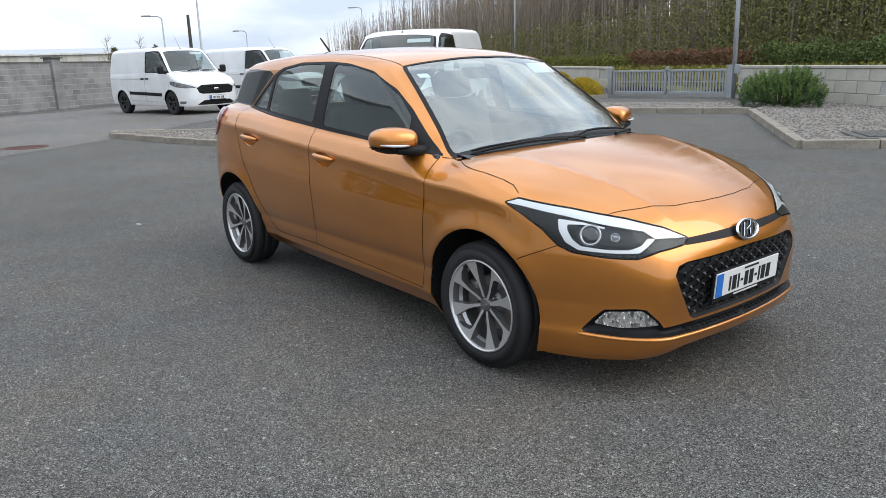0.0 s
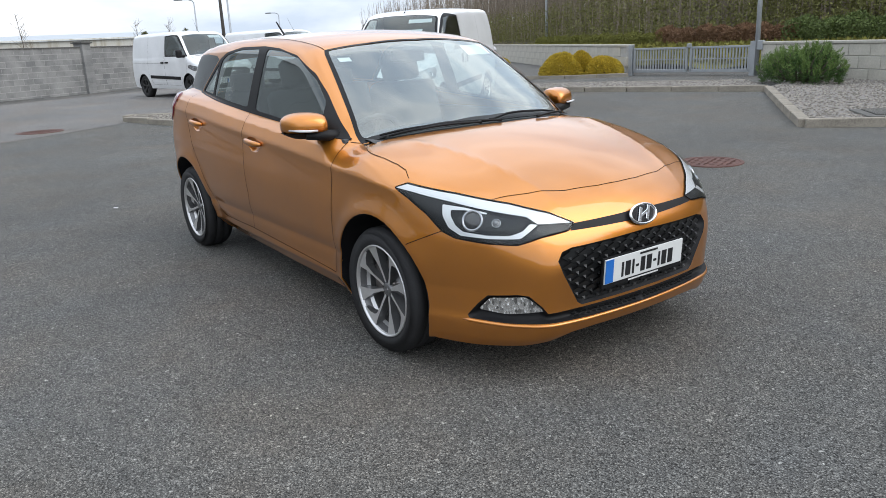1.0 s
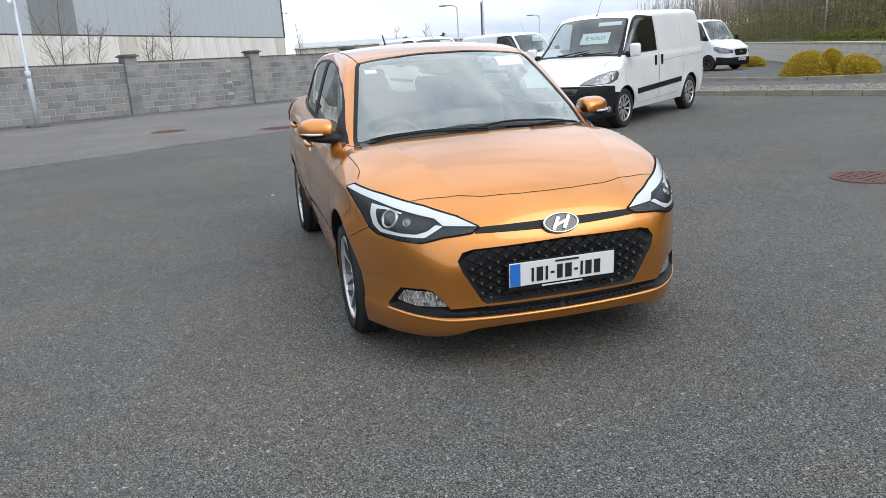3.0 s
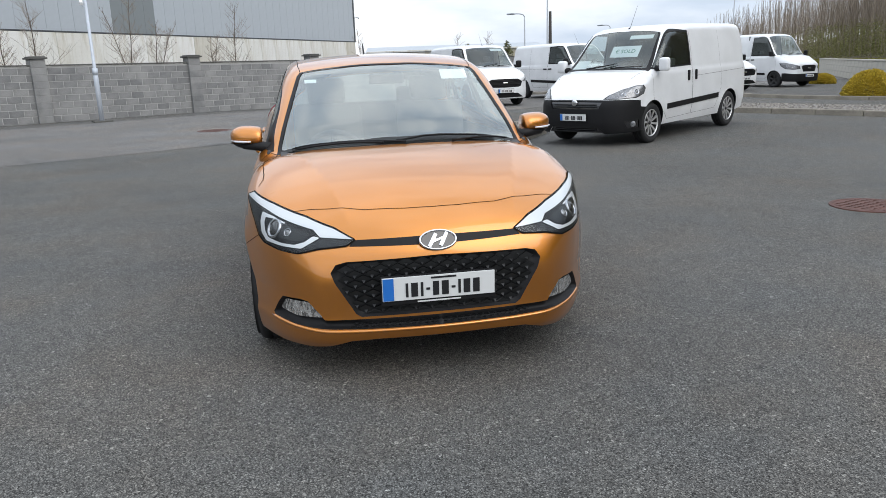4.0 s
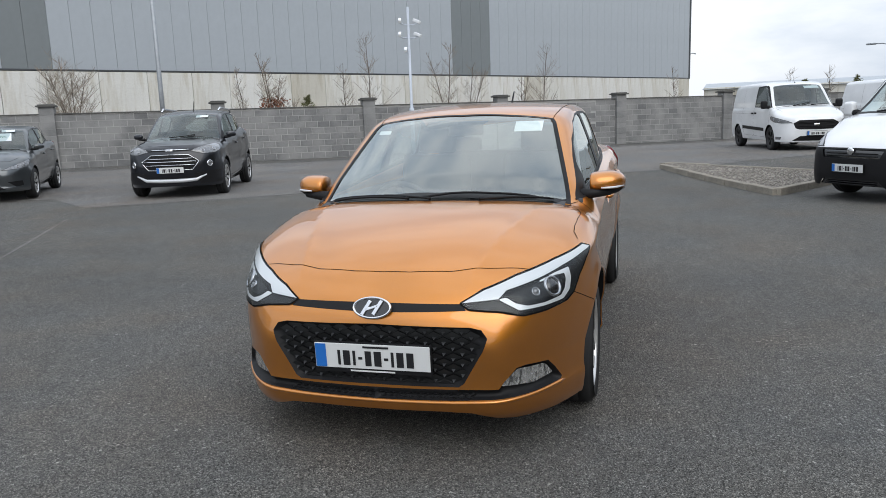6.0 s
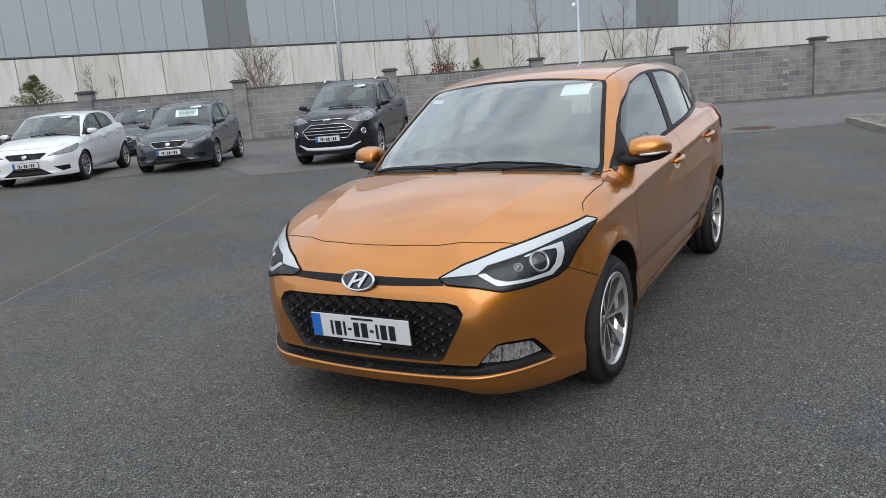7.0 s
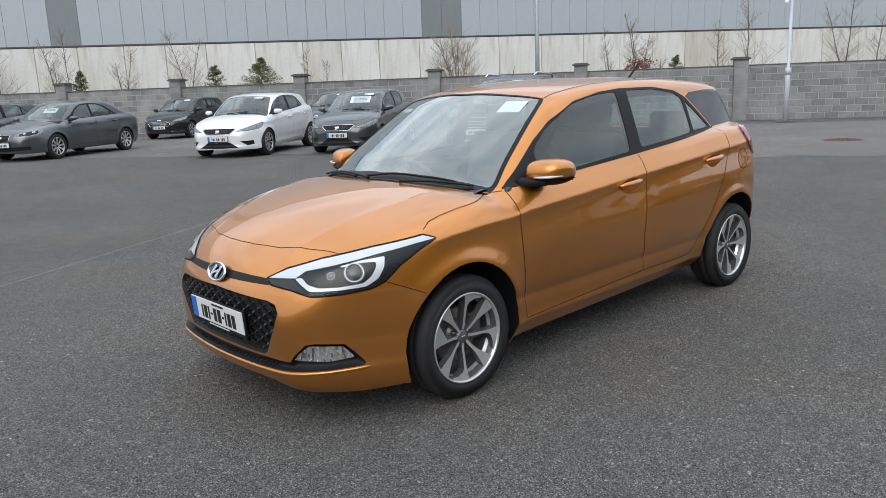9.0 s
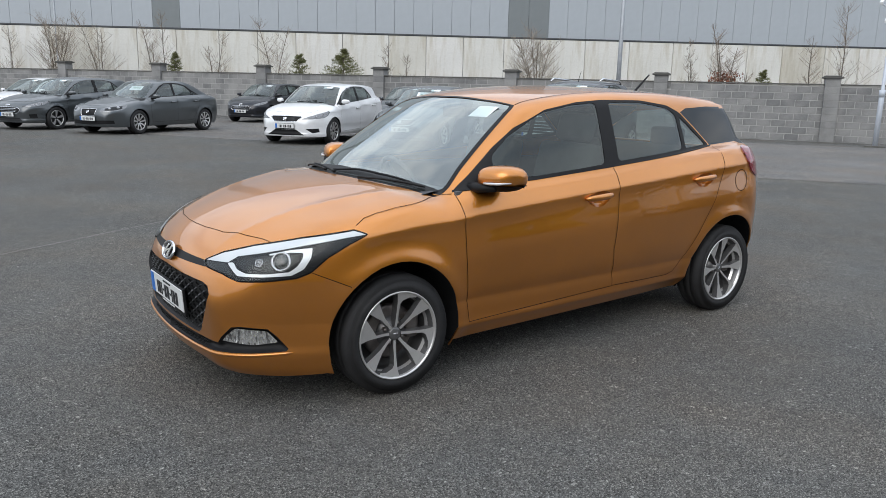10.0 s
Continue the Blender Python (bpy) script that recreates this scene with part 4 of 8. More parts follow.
    ring = [[(0.083 * math.cos(t) * (1 + s), 0.004 + h, 0.046 * math.sin(t) * (1 + s * 1.7)) for s, h in ((0, 0), (-0.03, 0.008), (-0.10, 0.008), (-0.13, 0))] for t in np.linspace(0, 2 * math.pi, 41)[:-1]]
    vs = [[bm.verts.new(p) for p in row] for row in ring]
    for a, b in zip(vs, vs[1:] + vs[:1]):
        for k in range(3):
            bm.faces.new((a[k], b[k], b[k + 1], a[k + 1]))
    ob = part("badge_ring", bm, CHROME, bumper, "chrome oval badge", True, badge)
    bm = bmesh.new()
    bm.faces.new([bm.verts.new((0.076 * math.cos(t), 0.004, 0.041 * math.sin(t))) for t in np.linspace(0, 2 * math.pi, 33)[:-1][::-1]])
    part("badge_back", bm, BLACK_GLOSS, ob)
    bm = box_bm((0.017, 0.006, 0.066), (-0.024, 0.009, 0.001), 0.002, 1, None, Matrix.Rotation(radians(-30), 4, "Y"))
    box_bm((0.017, 0.006, 0.066), (0.024, 0.009, -0.001), 0.002, 1, bm, Matrix.Rotation(radians(-30), 4, "Y"))
    box_bm((0.056, 0.006, 0.012), (0, 0.009, 0), 0.002, 1, bm, Matrix.Rotation(radians(20), 4, "Y"))
    part("badge_bars", bm, CHROME, ob)
    # lamps
    for hand in (1, -1):
        def both(d):
            return d if hand > 0 else flipped(d)

        lamp = laid("headlamp", both(overlay(S, S.front, rounded(LAMP, 0.006, 3), 0.018, 0.0015, sc, 0.004)), LAMP_DARK, car, "dark glossy headlamp with silver strips")
        ring_ = rounded(LAMP, 0.006, 3)
        laid("lamp_gasket", both(seam(S, S.front, ring_ + ring_[:1], 0.007, 0.0042)), GAP, lamp)
        laid("lamp_strip", both(overlay(S, S.front, LAMP_STRIP, 0.014, 0.0035, sc, 0.001)), SILVER, lamp, "bright silver upper strip")
        laid("lamp_hook", both(overlay(S, S.front, rounded(LAMP_C, 0.006, 3), 0.012, 0.0035, sc, 0.001)), SILVER, lamp, "bright silver hooked strip")
        bezel = [(0.735, 0.708), (0.65, 0.694), (0.55, 0.672), (0.515, 0.658), (0.56, 0.635), (0.66, 0.638), (0.745, 0.648), (0.772, 0.68)]
        laid("lamp_bezel", both(overlay(S, S.front, bezel, 0.014, 0.0028, sc, 0.001)), LAMP_GREY, lamp)
        under = [(0.345, 0.637), (0.47, 0.646), (0.53, 0.606), (0.47, 0.611), (0.365, 0.621)]
        laid("indicator_lens", both(overlay(S, S.front, under, 0.014, 0.0026, sc, 0.001)), LAMP_GREY, lamp)
        c = S.front(np.array([[0.712, 0.674], [0.625, 0.664]]))
        n = S.normal(c)
        for i, (rr, mt) in enumerate(((0.039, LAMP_CHROME), (0.017, LAMP_CHROME))):
            q = Vector((n[i][0], n[i][1] * hand, n[i][2])).to_track_quat("Y", "Z").to_matrix().to_4x4()
            m = Matrix.Translation((c[i][0], c[i][1] * hand, c[i][2])) @ q
            part("projector_ring", lathe_bm([(rr * 1.15, -0.002), (rr * 1.10, 0.006), (rr, 0.009), (rr * 0.86, 0.005), (rr * 0.80, -0.002)], 32), mt, lamp, "", True, m)
            part("projector_lens", lathe_bm([(0.0, 0.011), (rr * 0.35, 0.0105), (rr * 0.6, 0.008), (rr * 0.84, 0.003)], 28), BLACK_GLOSS if i == 0 else LENS, lamp, "", True, m)
        laid("lens_cover", both(lifted(patch(S, S.front, rounded(LAMP, 0.006, 3), [], 0.018, scale=sc)["body"], 0.014)), LAMP_COVER, lamp, "clear headlamp cover").visible_shadow = False
        fog = overlay(S, S.front, rounded(FOG, 0.01, 3), 0.012, 0.0, sc, 0.004)
        laid("fog_lamp", both((fog[0] - np.array([0.012, 0.008, 0]), fog[1], fog[2])), FOG_LENS, bumper, "clear reflector fog lamp")
    # rear
    rear_top = [(S.as_rear(p[0], p[1]), p[2]) for p in S.above(np.array(tail_xy))]
    sp3 = S.side(dense([(upper[0][0], upper[0][1])] + split_r, 0.02, closed=False))
    redge = [(S.as_rear(p[0], p[1]), p[2]) for p in sp3]
    left = rear_top[::-1] + redge[1:] + [(0.5, 0.24), (0.0, 0.24)]
    loop = left + [(-a, z) for a, z in left[::-1][1:-1]]
    win = [(0.0, 1.315), (0.45, 1.29), (0.60, 1.22), (0.72, 1.13), (0.70, 1.06), (0.0, 1.05)]
    flank = [(0.40, 1.325), (1.6, 1.338), (1.6, 1.112), (0.78, 1.10), (0.70, 1.16)]
    rears = patch(S, S.rear, loop, [("rear_screen", win + [(-a, z) for a, z in win[::-1][1:-1]]), ("pillar_wrap", flank), ("pillar_wrap_far", [(-a, z) for a, z in flank])], 0.03, None, "tailgate")
    for nm in ("pillar_wrap", "pillar_wrap_far"):
        if nm in rears:
            laid("pillar_wrap", thick(rears[nm], 0.01), PRIVACY, car, "black gloss rear pillar trim")
    laid("tailgate", thick(rears["tailgate"], 0.01), ORANGE, car)
    laid("rear_screen", lifted(rears["rear_screen"], -0.002), TINT, car, "tinted rear screen").visible_shadow = False
    for hand in (1, -1):
        tl = [(1.02, 1.075), (0.85, 1.085), (0.62, 1.05), (0.60, 0.93), (0.80, 0.88), (0.90, 0.95), (0.98, 1.00)]
        d = overlay(S, S.rear, tl, 0.02, 0.006, (1, 1), 0.006)
        lamp = laid("tail_lamp", d if hand > 0 else flipped(d), RED_LENS, car, "red tail lamp")
        d = overlay(S, S.side, rounded([(-1.44, 1.078), (-1.50, 1.088), (-1.60, 1.06), (-1.71, 0.95), (-1.70, 0.89), (-1.60, 0.885), (-1.53, 0.91), (-1.47, 0.96), (-1.445, 1.02)], 0.03), 0.02, 0.009, (1, 1), 0.010)
        laid("lamp_wrap", d if hand > 0 else flipped(d), RED_LENS, lamp)
    # mirrors
    for hand in (1, -1):
        def mirror_half(z0, z1, mat, nm, up):
            bm = bmesh.new()
            rings = []
            nu, nv = 20, 10
            for i in range(nu + 1):
                t = i / nu
                row = []
                y = 0.766 + 0.180 * t
                wx = 0.098 * (max(0.0, 1 - (2 * abs(t - 0.42) / 1.16) ** 3.2)) ** 0.5 + 0.004
                hz = 0.062 * (max(0.0, 1 - (abs(t - 0.38) / 0.63) ** 2.6)) ** 0.5 + 0.003
                for j in range(nv * 2):
                    a = 2 * math.pi * j / (nv * 2)
                    cx = math.copysign(abs(math.cos(a)) ** 0.75, math.cos(a))
                    sz = math.copysign(abs(math.sin(a)) ** 0.8, math.sin(a))
                    x = 0.712 + wx * cx * (1.0 if cx > 0 else 0.8) - 0.05 * t
                    z = 0.988 + hz * sz + 0.008 * t
                    row.append(bm.verts.new((x, y * hand, min(max(z, z0), z1))))
                rings.append(row)
            for a, b in zip(rings, rings[1:]):
                for j in range(nv * 2):
                    q = (a[j], b[j], b[(j + 1) % (nv * 2)], a[(j + 1) % (nv * 2)])
                    bm.faces.new(q if hand < 0 else q[::-1])
            bm.faces.new(rings[0] if hand < 0 else rings[0][::-1])
            bm.faces.new(rings[-1][::-1] if hand < 0 else rings[-1])
            return part(nm, bm, mat, up, "", True)

        shell = mirror_half(0.962, 1.2, ORANGE, "door_mirror", car)
        mirror_half(0.5, 0.9615, BLACK, "mirror_base", shell)
        part("mirror_arm", tube_bm([(0.80, 0.70 * hand, 0.935), (0.79, 0.78 * hand, 0.945), (0.765, 0.87 * hand, 0.950)], [0.034, 0.026, 0.018], 10), BLACK, shell, "", True)
        part("indicator_strip", tube_bm([(0.803, 0.825 * hand, 0.973), (0.800, 0.865 * hand, 0.974), (0.780, 0.905 * hand, 0.976), (0.725, 0.938 * hand, 0.979)], [0.005, 0.0065, 0.0065, 0.003], 8), SILVER, shell, "silver indicator strip", True)
        bm = box_bm((0.004, 0.12, 0.085), (0.628, 0.865 * hand, 0.992), 0.001, 1)
        part("mirror_glass", bm, CHROME, shell)
    # wipers
    for pts in (
        [(1.145, -0.05), (1.10, 0.10), (1.075, 0.30), (1.015, 0.52)],
        [(1.16, -0.12), (1.14, -0.25), (1.105, -0.42), (1.04, -0.58)],
        [(1.17, 0.0), (1.13, -0.2), (1.08, -0.40), (0.99, -0.60)],
        [(1.165, 0.25), (1.13, 0.36), (1.08, 0.47), (0.99, 0.60)],
    ):
        P = S.above(dense(pts, 0.03, closed=False))
        part("wiper", tube_bm([(p[0], p[1], p[2] + 0.010 + 0.008 * math.sin(math.pi * min(1.0, i / (len(P) - 1.0)))) for i, p in enumerate(P)], [0.009] + [0.0062] * (len(P) - 2) + [0.004], 6), BLACK, car, "", True)
    # roof aerial
    part("aerial", tube_bm([(-1.22, 0.0, 1.41), (-1.25, 0.0, 1.43), (-1.38, 0, 1.535), (-1.40, 0, 1.55)], [0.02, 0.009, 0.006, 0.005], 8), BLACK, car, "", True)
    # wheels
    for x in (1.285, -1.285):
        for hand in (1, -1):
            hero_wheel(car, (x - 0.008, 0.736 * hand, 0.287), 0.289, 0.195, 0.212, hand, {(1, 1): 0, (1, -1): 24, (-1, 1): 41, (-1, -1): 70}[(1 if x > 0 else -1, hand)])
    # cabin
    cabin(car)
    part("underbody", box_bm((3.5, 1.1, 0.12), (0.0, 0, 0.25), 0.03), BLACK, car)
    part("sill_floor", box_bm((1.85, 1.44, 0.05), (0.0, 0, 0.27), 0.015), BLACK, car)
    part("axle_cross", box_bm((0.35, 1.0, 0.10), (1.82, 0, 0.24), 0.03), BLACK, car)
    return car


def seat_parts(car, x, y):
    bm = box_bm((0.50, 0.50, 0.16), (x, y, 0.50), 0.05, 3)
    seat = part("seat", bm, SEAT, car, "", True)
    lean = Matrix.Rotation(radians(-16), 4, "Y")
    part("backrest", box_bm((0.13, 0.48, 0.60), (x - 0.30, y, 0.82), 0.05, 3, None, lean), SEAT, seat, "", True)
    part("headrest", box_bm((0.10, 0.26, 0.17), (x - 0.40, y, 1.205), 0.04, 3, None, lean), SEAT, seat, "", True)


def cabin(car):
    part("cabin_floor", box_bm((2.55, 1.36, 0.06), (-0.22, 0, 0.33), 0.01), TRIM_DARK, car)
    for h in (1, -1):
        part("door_lining", box_bm((2.1, 0.05, 0.58), (-0.15, 0.715 * h, 0.64), 0.02), TRIM_DARK, car)
        seat_parts(car, 0.10, 0.36 * h)
    part("rear_bench", box_bm((0.48, 1.20, 0.18), (-0.80, 0, 0.52), 0.05, 3), SEAT, car, "", True)
    part("rear_backrest", box_bm((0.12, 1.20, 0.55), (-1.10, 0, 0.82), 0.05, 3, None, Matrix.Rotation(radians(-18), 4, "Y")), SEAT, car, "", True)
    for y in (-0.36, 0.36):
        part("rear_headrest", box_bm((0.09, 0.24, 0.14), (-1.19, y, 1.13), 0.035, 3), SEAT, car, "", True)
    bm = bmesh.new()
    prof = [(1.20, 0.60), (1.12, 0.90), (0.98, 0.925), (0.80, 0.915), (0.66, 0.86), (0.60, 0.78), (0.62, 0.58)]
    rows = [[bm.verts.new((x, y, z + (0.03 if 0.18 < -y < 0.56 and 0.63 < x < 0.9 else 0))) for x, z in prof] for y in np.linspace(-0.66, 0.66, 15)]
    for a, b in zip(rows, rows[1:]):
        for i in range(len(prof) - 1):
            bm.faces.new((a[i], a[i + 1], b[i + 1], b[i]))
    part("dashboard", bm, TRIM_DARK, car, "", True)
    m = Matrix.Translation((0.50, -0.36, 0.83)) @ Matrix.Rotation(radians(-62), 4, "Y")
    bm = bmesh.new()
    ring = [(0.18 * math.cos(t), 0.18 * math.sin(t), 0) for t in np.linspace(0, 2 * math.pi, 33)]
    tube_bm(ring, 0.016, 8, bm, False)
    wheel = part("steering_wheel", bm, TRIM_DARK, car, "", True, m)
    bm = box_bm((0.32, 0.03, 0.02), (0, 0, -0.01), 0.006)
    box_bm((0.11, 0.12, 0.05), (0, 0, -0.015), 0.02, 2, bm)
    part("steering_hub", bm, TRIM_DARK, wheel)
    S = HERO
    q = [(-1.3, 0.44), (-0.3, 0.50), (0.30, 0.48), (0.34, 0.0)]
    d = patch(S, S.above, mirrored(q), [], 0.08)["body"]
    laid("headliner", lifted(d, -0.03), TRIM_LIGHT, car, "pale headliner", True)
    bm = box_bm((0.03, 0.22, 0.065), (0.36, 0.0, 1.285), 0.015, 2)
    part("rear_view_mirror", bm, BLACK, car)
    part("tax_paper", box_bm((0.10, 0.16, 0.002), (0.47, 0.40, 1.30), 0, 1, None, Matrix.Rotation(radians(33), 4, "Y")), PAPER, car, "white paper inside the windscreen")
    part("windscreen_sticker", box_bm((0.035, 0.07, 0.002), (0.47, -0.47, 1.285), 0, 1, None, Matrix.Rotation(radians(33), 4, "Y")), PAPER, car, "small white sticker inside the windscreen")


hero_car()

# ---- ground and wall ----
ASPHALT = stony("dark_asphalt", (0.104, 0.101, 0.094), (0.35, 0.34, 0.31))
GROUND_KNOTS = [(0, 0, 0.0), (4, 0, 0.0), (0, -5, 0.0), (3, 4, 0.0), (-2, -19, 0.11), (-13, -22, 0.10), (-16, -18, 0.09), (-22, -9, -0.01), (-28, 0, -0.07), (-31, 4.5, -0.10), (-17, 5, 0.16), (-20, 4.5, 0.15), (-20, 9.5, 0.18), (-6.6, 5.1, 0.04), (-8.4, 7.3, 0.11), (-10, 15, 0.11), (-1.5, 8.5, 0.02), (-9, 2.5, 0.0), (-8, -9, 0.04), (-6, -13, 0.08), (-25, 18, 0.05)]
KN = np.array(GROUND_KNOTS)


def ground_z(x, y):
    d2 = (KN[:, 0] - x) ** 2 + (KN[:, 1] - y) ** 2 + 1.5
    w = d2**-1.6
    return float((w * KN[:, 2]).sum() / w.sum())


def ground():
    def spaced(lo, hi, a, b, fine):
        xs = list(np.arange(a, b, fine))
        s, x = fine, a
        while x > lo:
            s *= 1.35
            x -= s
            xs.insert(0, x)
        s, x = fine, b
        while x < hi:
            xs.append(x)
            s *= 1.35
            x += s
        return xs

    xs, ys = spaced(-900, 900, -40, 8, 1.0), spaced(-900, 900, -34, 26, 1.0)
    v = [(x, y, ground_z(x, y) if abs(x) < 60 and abs(y) < 60 else 0.02) for y in ys for x in xs]
    n = len(xs)
    f = [(j * n + i, j * n + i + 1, (j + 1) * n + i + 1, (j + 1) * n + i) for j in range(len(ys) - 1) for i in range(n - 1)]
    tagged(put("ground", mesh_of("ground", v, f, ASPHALT)), "dark grey weathered tarmac yard", "ground", kind="structure")


ground()
WALL_S, WALL_D = Vector((-13.1, -22.75, 0)), Vector((-3.05, 4.53, 0))
WALL_U = WALL_D.normalized()
WALL_N = Vector((WALL_U.y, -WALL_U.x, 0))
BAY = WALL_D.length
WALL_YAW = math.degrees(math.atan2(WALL_U.y, WALL_U.x))


def along_wall(a, off=0.0, z=0.0):
    p = WALL_S + WALL_U * a + WALL_N * off
    return Vector((p.x, p.y, z))


CONCRETE_BLOCK = speckled("grey_concrete_block", (0.235, 0.235, 0.233), 0.25, 3.0, 40, 0.92, 0.5, 0.006)
n_, l_, b_ = nodes_of(CONCRETE_BLOCK)
oi = n_.new("ShaderNodeObjectInfo")
geo = n_.new("ShaderNodeNewGeometry")
was = b_.inputs["Base Color"].links[0].from_socket
both = n_.new("ShaderNodeMath")
both.operation = "ADD"
l_.new(oi.outputs["Random"], both.inputs[0])
l_.new(geo.outputs["Random Per Island"], both.inputs[1])
frac = n_.new("ShaderNodeMath")
frac.operation = "FRACT"
l_.new(both.outputs[0], frac.inputs[0])
tone = ramp(CONCRETE_BLOCK, frac.outputs[0], [(0.0, (0.74, 0.74, 0.75)), (0.5, (0.94, 0.94, 0.93)), (1.0, (1.14, 1.13, 1.11))])
smear_tex = n_.new("ShaderNodeTexNoise")
smear_tex.inputs["Scale"].default_value, smear_tex.inputs["Detail"].default_value = 1.1, 6.0
l_.new(geo.outputs["Position"], smear_tex.inputs["Vector"])
smear = ramp(CONCRETE_BLOCK, smear_tex.outputs["Fac"], [(0.46, (0, 0, 0)), (0.66, (0.75, 0.75, 0.75))])
base(CONCRETE_BLOCK, mixed(CONCRETE_BLOCK, mixed(CONCRETE_BLOCK, was, tone, 1.0, "MULTIPLY"), (0.33, 0.325, 0.315), smear))
MORTAR = speckled("pale_mortar", (0.40, 0.395, 0.38), 0.18, 4, 50, 0.95, 0.4, 0.004)
COPING = speckled("dark_concrete_coping", (0.11, 0.108, 0.10), 0.3, 4, 40, 0.9, 0.5, 0.006)
PALE_BLOCK = speckled("pale_rendered_block", (0.44, 0.42, 0.37), 0.2, 2.5, 30, 0.92, 0.4, 0.006)
KERB = speckled("weathered_kerb_concrete", (0.27, 0.243, 0.20), 0.45, 2.5, 50, 0.92, 0.5, 0.006)
GRAVEL = speckled("grey_gravel", (0.24, 0.225, 0.21), 0.35, 8, 60, 0.95, 1.0, 0.02)
LANE = stony("pale_asphalt", (0.185, 0.177, 0.167), (0.40, 0.38, 0.355))
RUST = speckled("rusty_iron", (0.105, 0.05, 0.04), 0.4, 9, 80, 0.8, 0.6, 0.006)
GALV = speckled("galvanised_steel", (0.36, 0.38, 0.40), 0.15, 6, 60, 0.5, 0.1, 0.001, metal=0.5)
GALV_PALE = speckled("pale_galvanised_steel", (0.56, 0.60, 0.66), 0.10, 6, 60, 0.55, 0.1, 0.001, metal=0.2)
POLE_DARK = speckled("tarred_timber", (0.05, 0.045, 0.04), 0.3, 5, 60, 0.9, 0.4, 0.004)


def plain_copy(name, me, parent, m):
    ob = bpy.data.objects.new(name, me)
    scene.collection.objects.link(ob)
    ob.parent = parent
    ob.matrix_basis = m
    return ob


# boundary wall of concrete blocks with piers
WALL_TILT = -0.035 / BAY


def wall_base(a):
    return 0.10 + WALL_TILT * a


def boundary_wall():
    a0, a1 = -7 * BAY, 9 * BAY
    wall = thing("wall_boundary", "long grey concrete block boundary wall with piers and dark coping", "wall", kind="structure")
    rnd = random.Random(3)
    shear = Matrix.Identity(4)
    shear[2][0] = WALL_TILT
    frame_m = Matrix.Translation(along_wall(0, 0, 0.10)) @ Matrix.Rotation(radians(WALL_YAW), 4, "Z") @ shear
    part("wall_core", box_bm((a1 - a0, 0.205, 2.4), ((a0 + a1) / 2, 0, 0.59)), MORTAR, wall, "", False, frame_m)
    part("coping", box_bm((a1 - a0, 0.29, 0.045), ((a0 + a1) / 2, 0, 1.823), 0.012), COPING, wall, "dark concrete coping", False, frame_m)
    size = (0.431, 0.208)
    cube = bmesh.new()
    box_bm((size[0], 0.215, size[1]), (0, 0, 0), 0.006, 1, cube)
    block = bpy.data.meshes.new("block")
    cube.to_mesh(block)
    cube.free()
    block.materials.append(CONCRETE_BLOCK)
    joined_v, joined_f = [], []
    unit = np.array([(x, y, z) for x in (-0.5, 0.5) for y in (-0.5, 0.5) for z in (-0.5, 0.5)])
    quads = [(0, 1, 3, 2), (4, 6, 7, 5), (0, 4, 5, 1), (2, 3, 7, 6), (0, 2, 6, 4), (1, 5, 7, 3)]
    near = []
    for row in range(-1, 8):
        z = 0.225 * row + 0.1125
        n = int((a1 - a0) / 0.45)
        for i in range(n):
            a = a0 + (i + (0.5 if row % 2 else 0)) * 0.45
            jig = rnd.uniform(-0.004, 0.004)
            if 2.05 * BAY < a < 4.75 * BAY and row >= 0:
                near.append((a, jig, z))
                continue
            k = len(joined_v)
            joined_v += [tuple(p) for p in unit * (size[0], 0.215 + 2 * jig, size[1]) + (a, 0, z)]
            joined_f += [tuple(k + q for q in f) for f in quads]
    rest = put("blocks", mesh_of("blocks", joined_v, joined_f, CONCRETE_BLOCK, False), wall, "", frame_m)
    rest["kind"] = "stuff"
    for a, jig, z in near[:300]:
        plain_copy("block", block, wall, frame_m @ Matrix.Translation((a, jig, z)))
    k = len(joined_v)
    v2, f2 = [], []
    for a, jig, z in near[300:]:
        q = len(v2)
        v2 += [tuple(p) for p in unit * (size[0], 0.215, size[1]) + (a, jig, z)]
        f2 += [tuple(q + t for t in f) for f in quads]
    if v2:
        put("blocks", mesh_of("blocks", v2, f2, CONCRETE_BLOCK, False), wall, "", frame_m)["kind"] = "stuff"
    bm = bmesh.new()
    for row in range(-1, 9):
        box_bm((0.46, 0.46, 0.214), (0, 0, 0.225 * row + 0.1125), 0.006, 1, bm)
    box_bm((0.46, 0.46, 0.05), (0, 0, 2.053), 0.006, 1, bm)
    box_bm((0.45, 0.45, 2.2), (0, 0, 0.95), 0, 1, bm)
    pier_me = bpy.data.meshes.new("pier")
    bm.to_mesh(pier_me)
    bm.free()
    pier_me.materials.append(CONCRETE_BLOCK)
    bm = box_bm((0.60, 0.60, 0.055), (0, 0, 2.105), 0.012)
    box_bm((0.50, 0.50, 0.04), (0, 0, 2.148), 0.018, 1, bm)
    cap_me = bpy.data.meshes.new("pier_cap")
    bm.to_mesh(cap_me)
    bm.free()
    cap_me.materials.append(COPING)
    for kk in range(-7, 10):
        m = Matrix.Translation(along_wall(kk * BAY, 0, wall_base(kk * BAY))) @ Matrix.Rotation(radians(WALL_YAW), 4, "Z")
        pier = plain_copy("pier", pier_me, wall, m)
        plain_copy("pier_cap", cap_me, pier, Matrix.Identity(4))


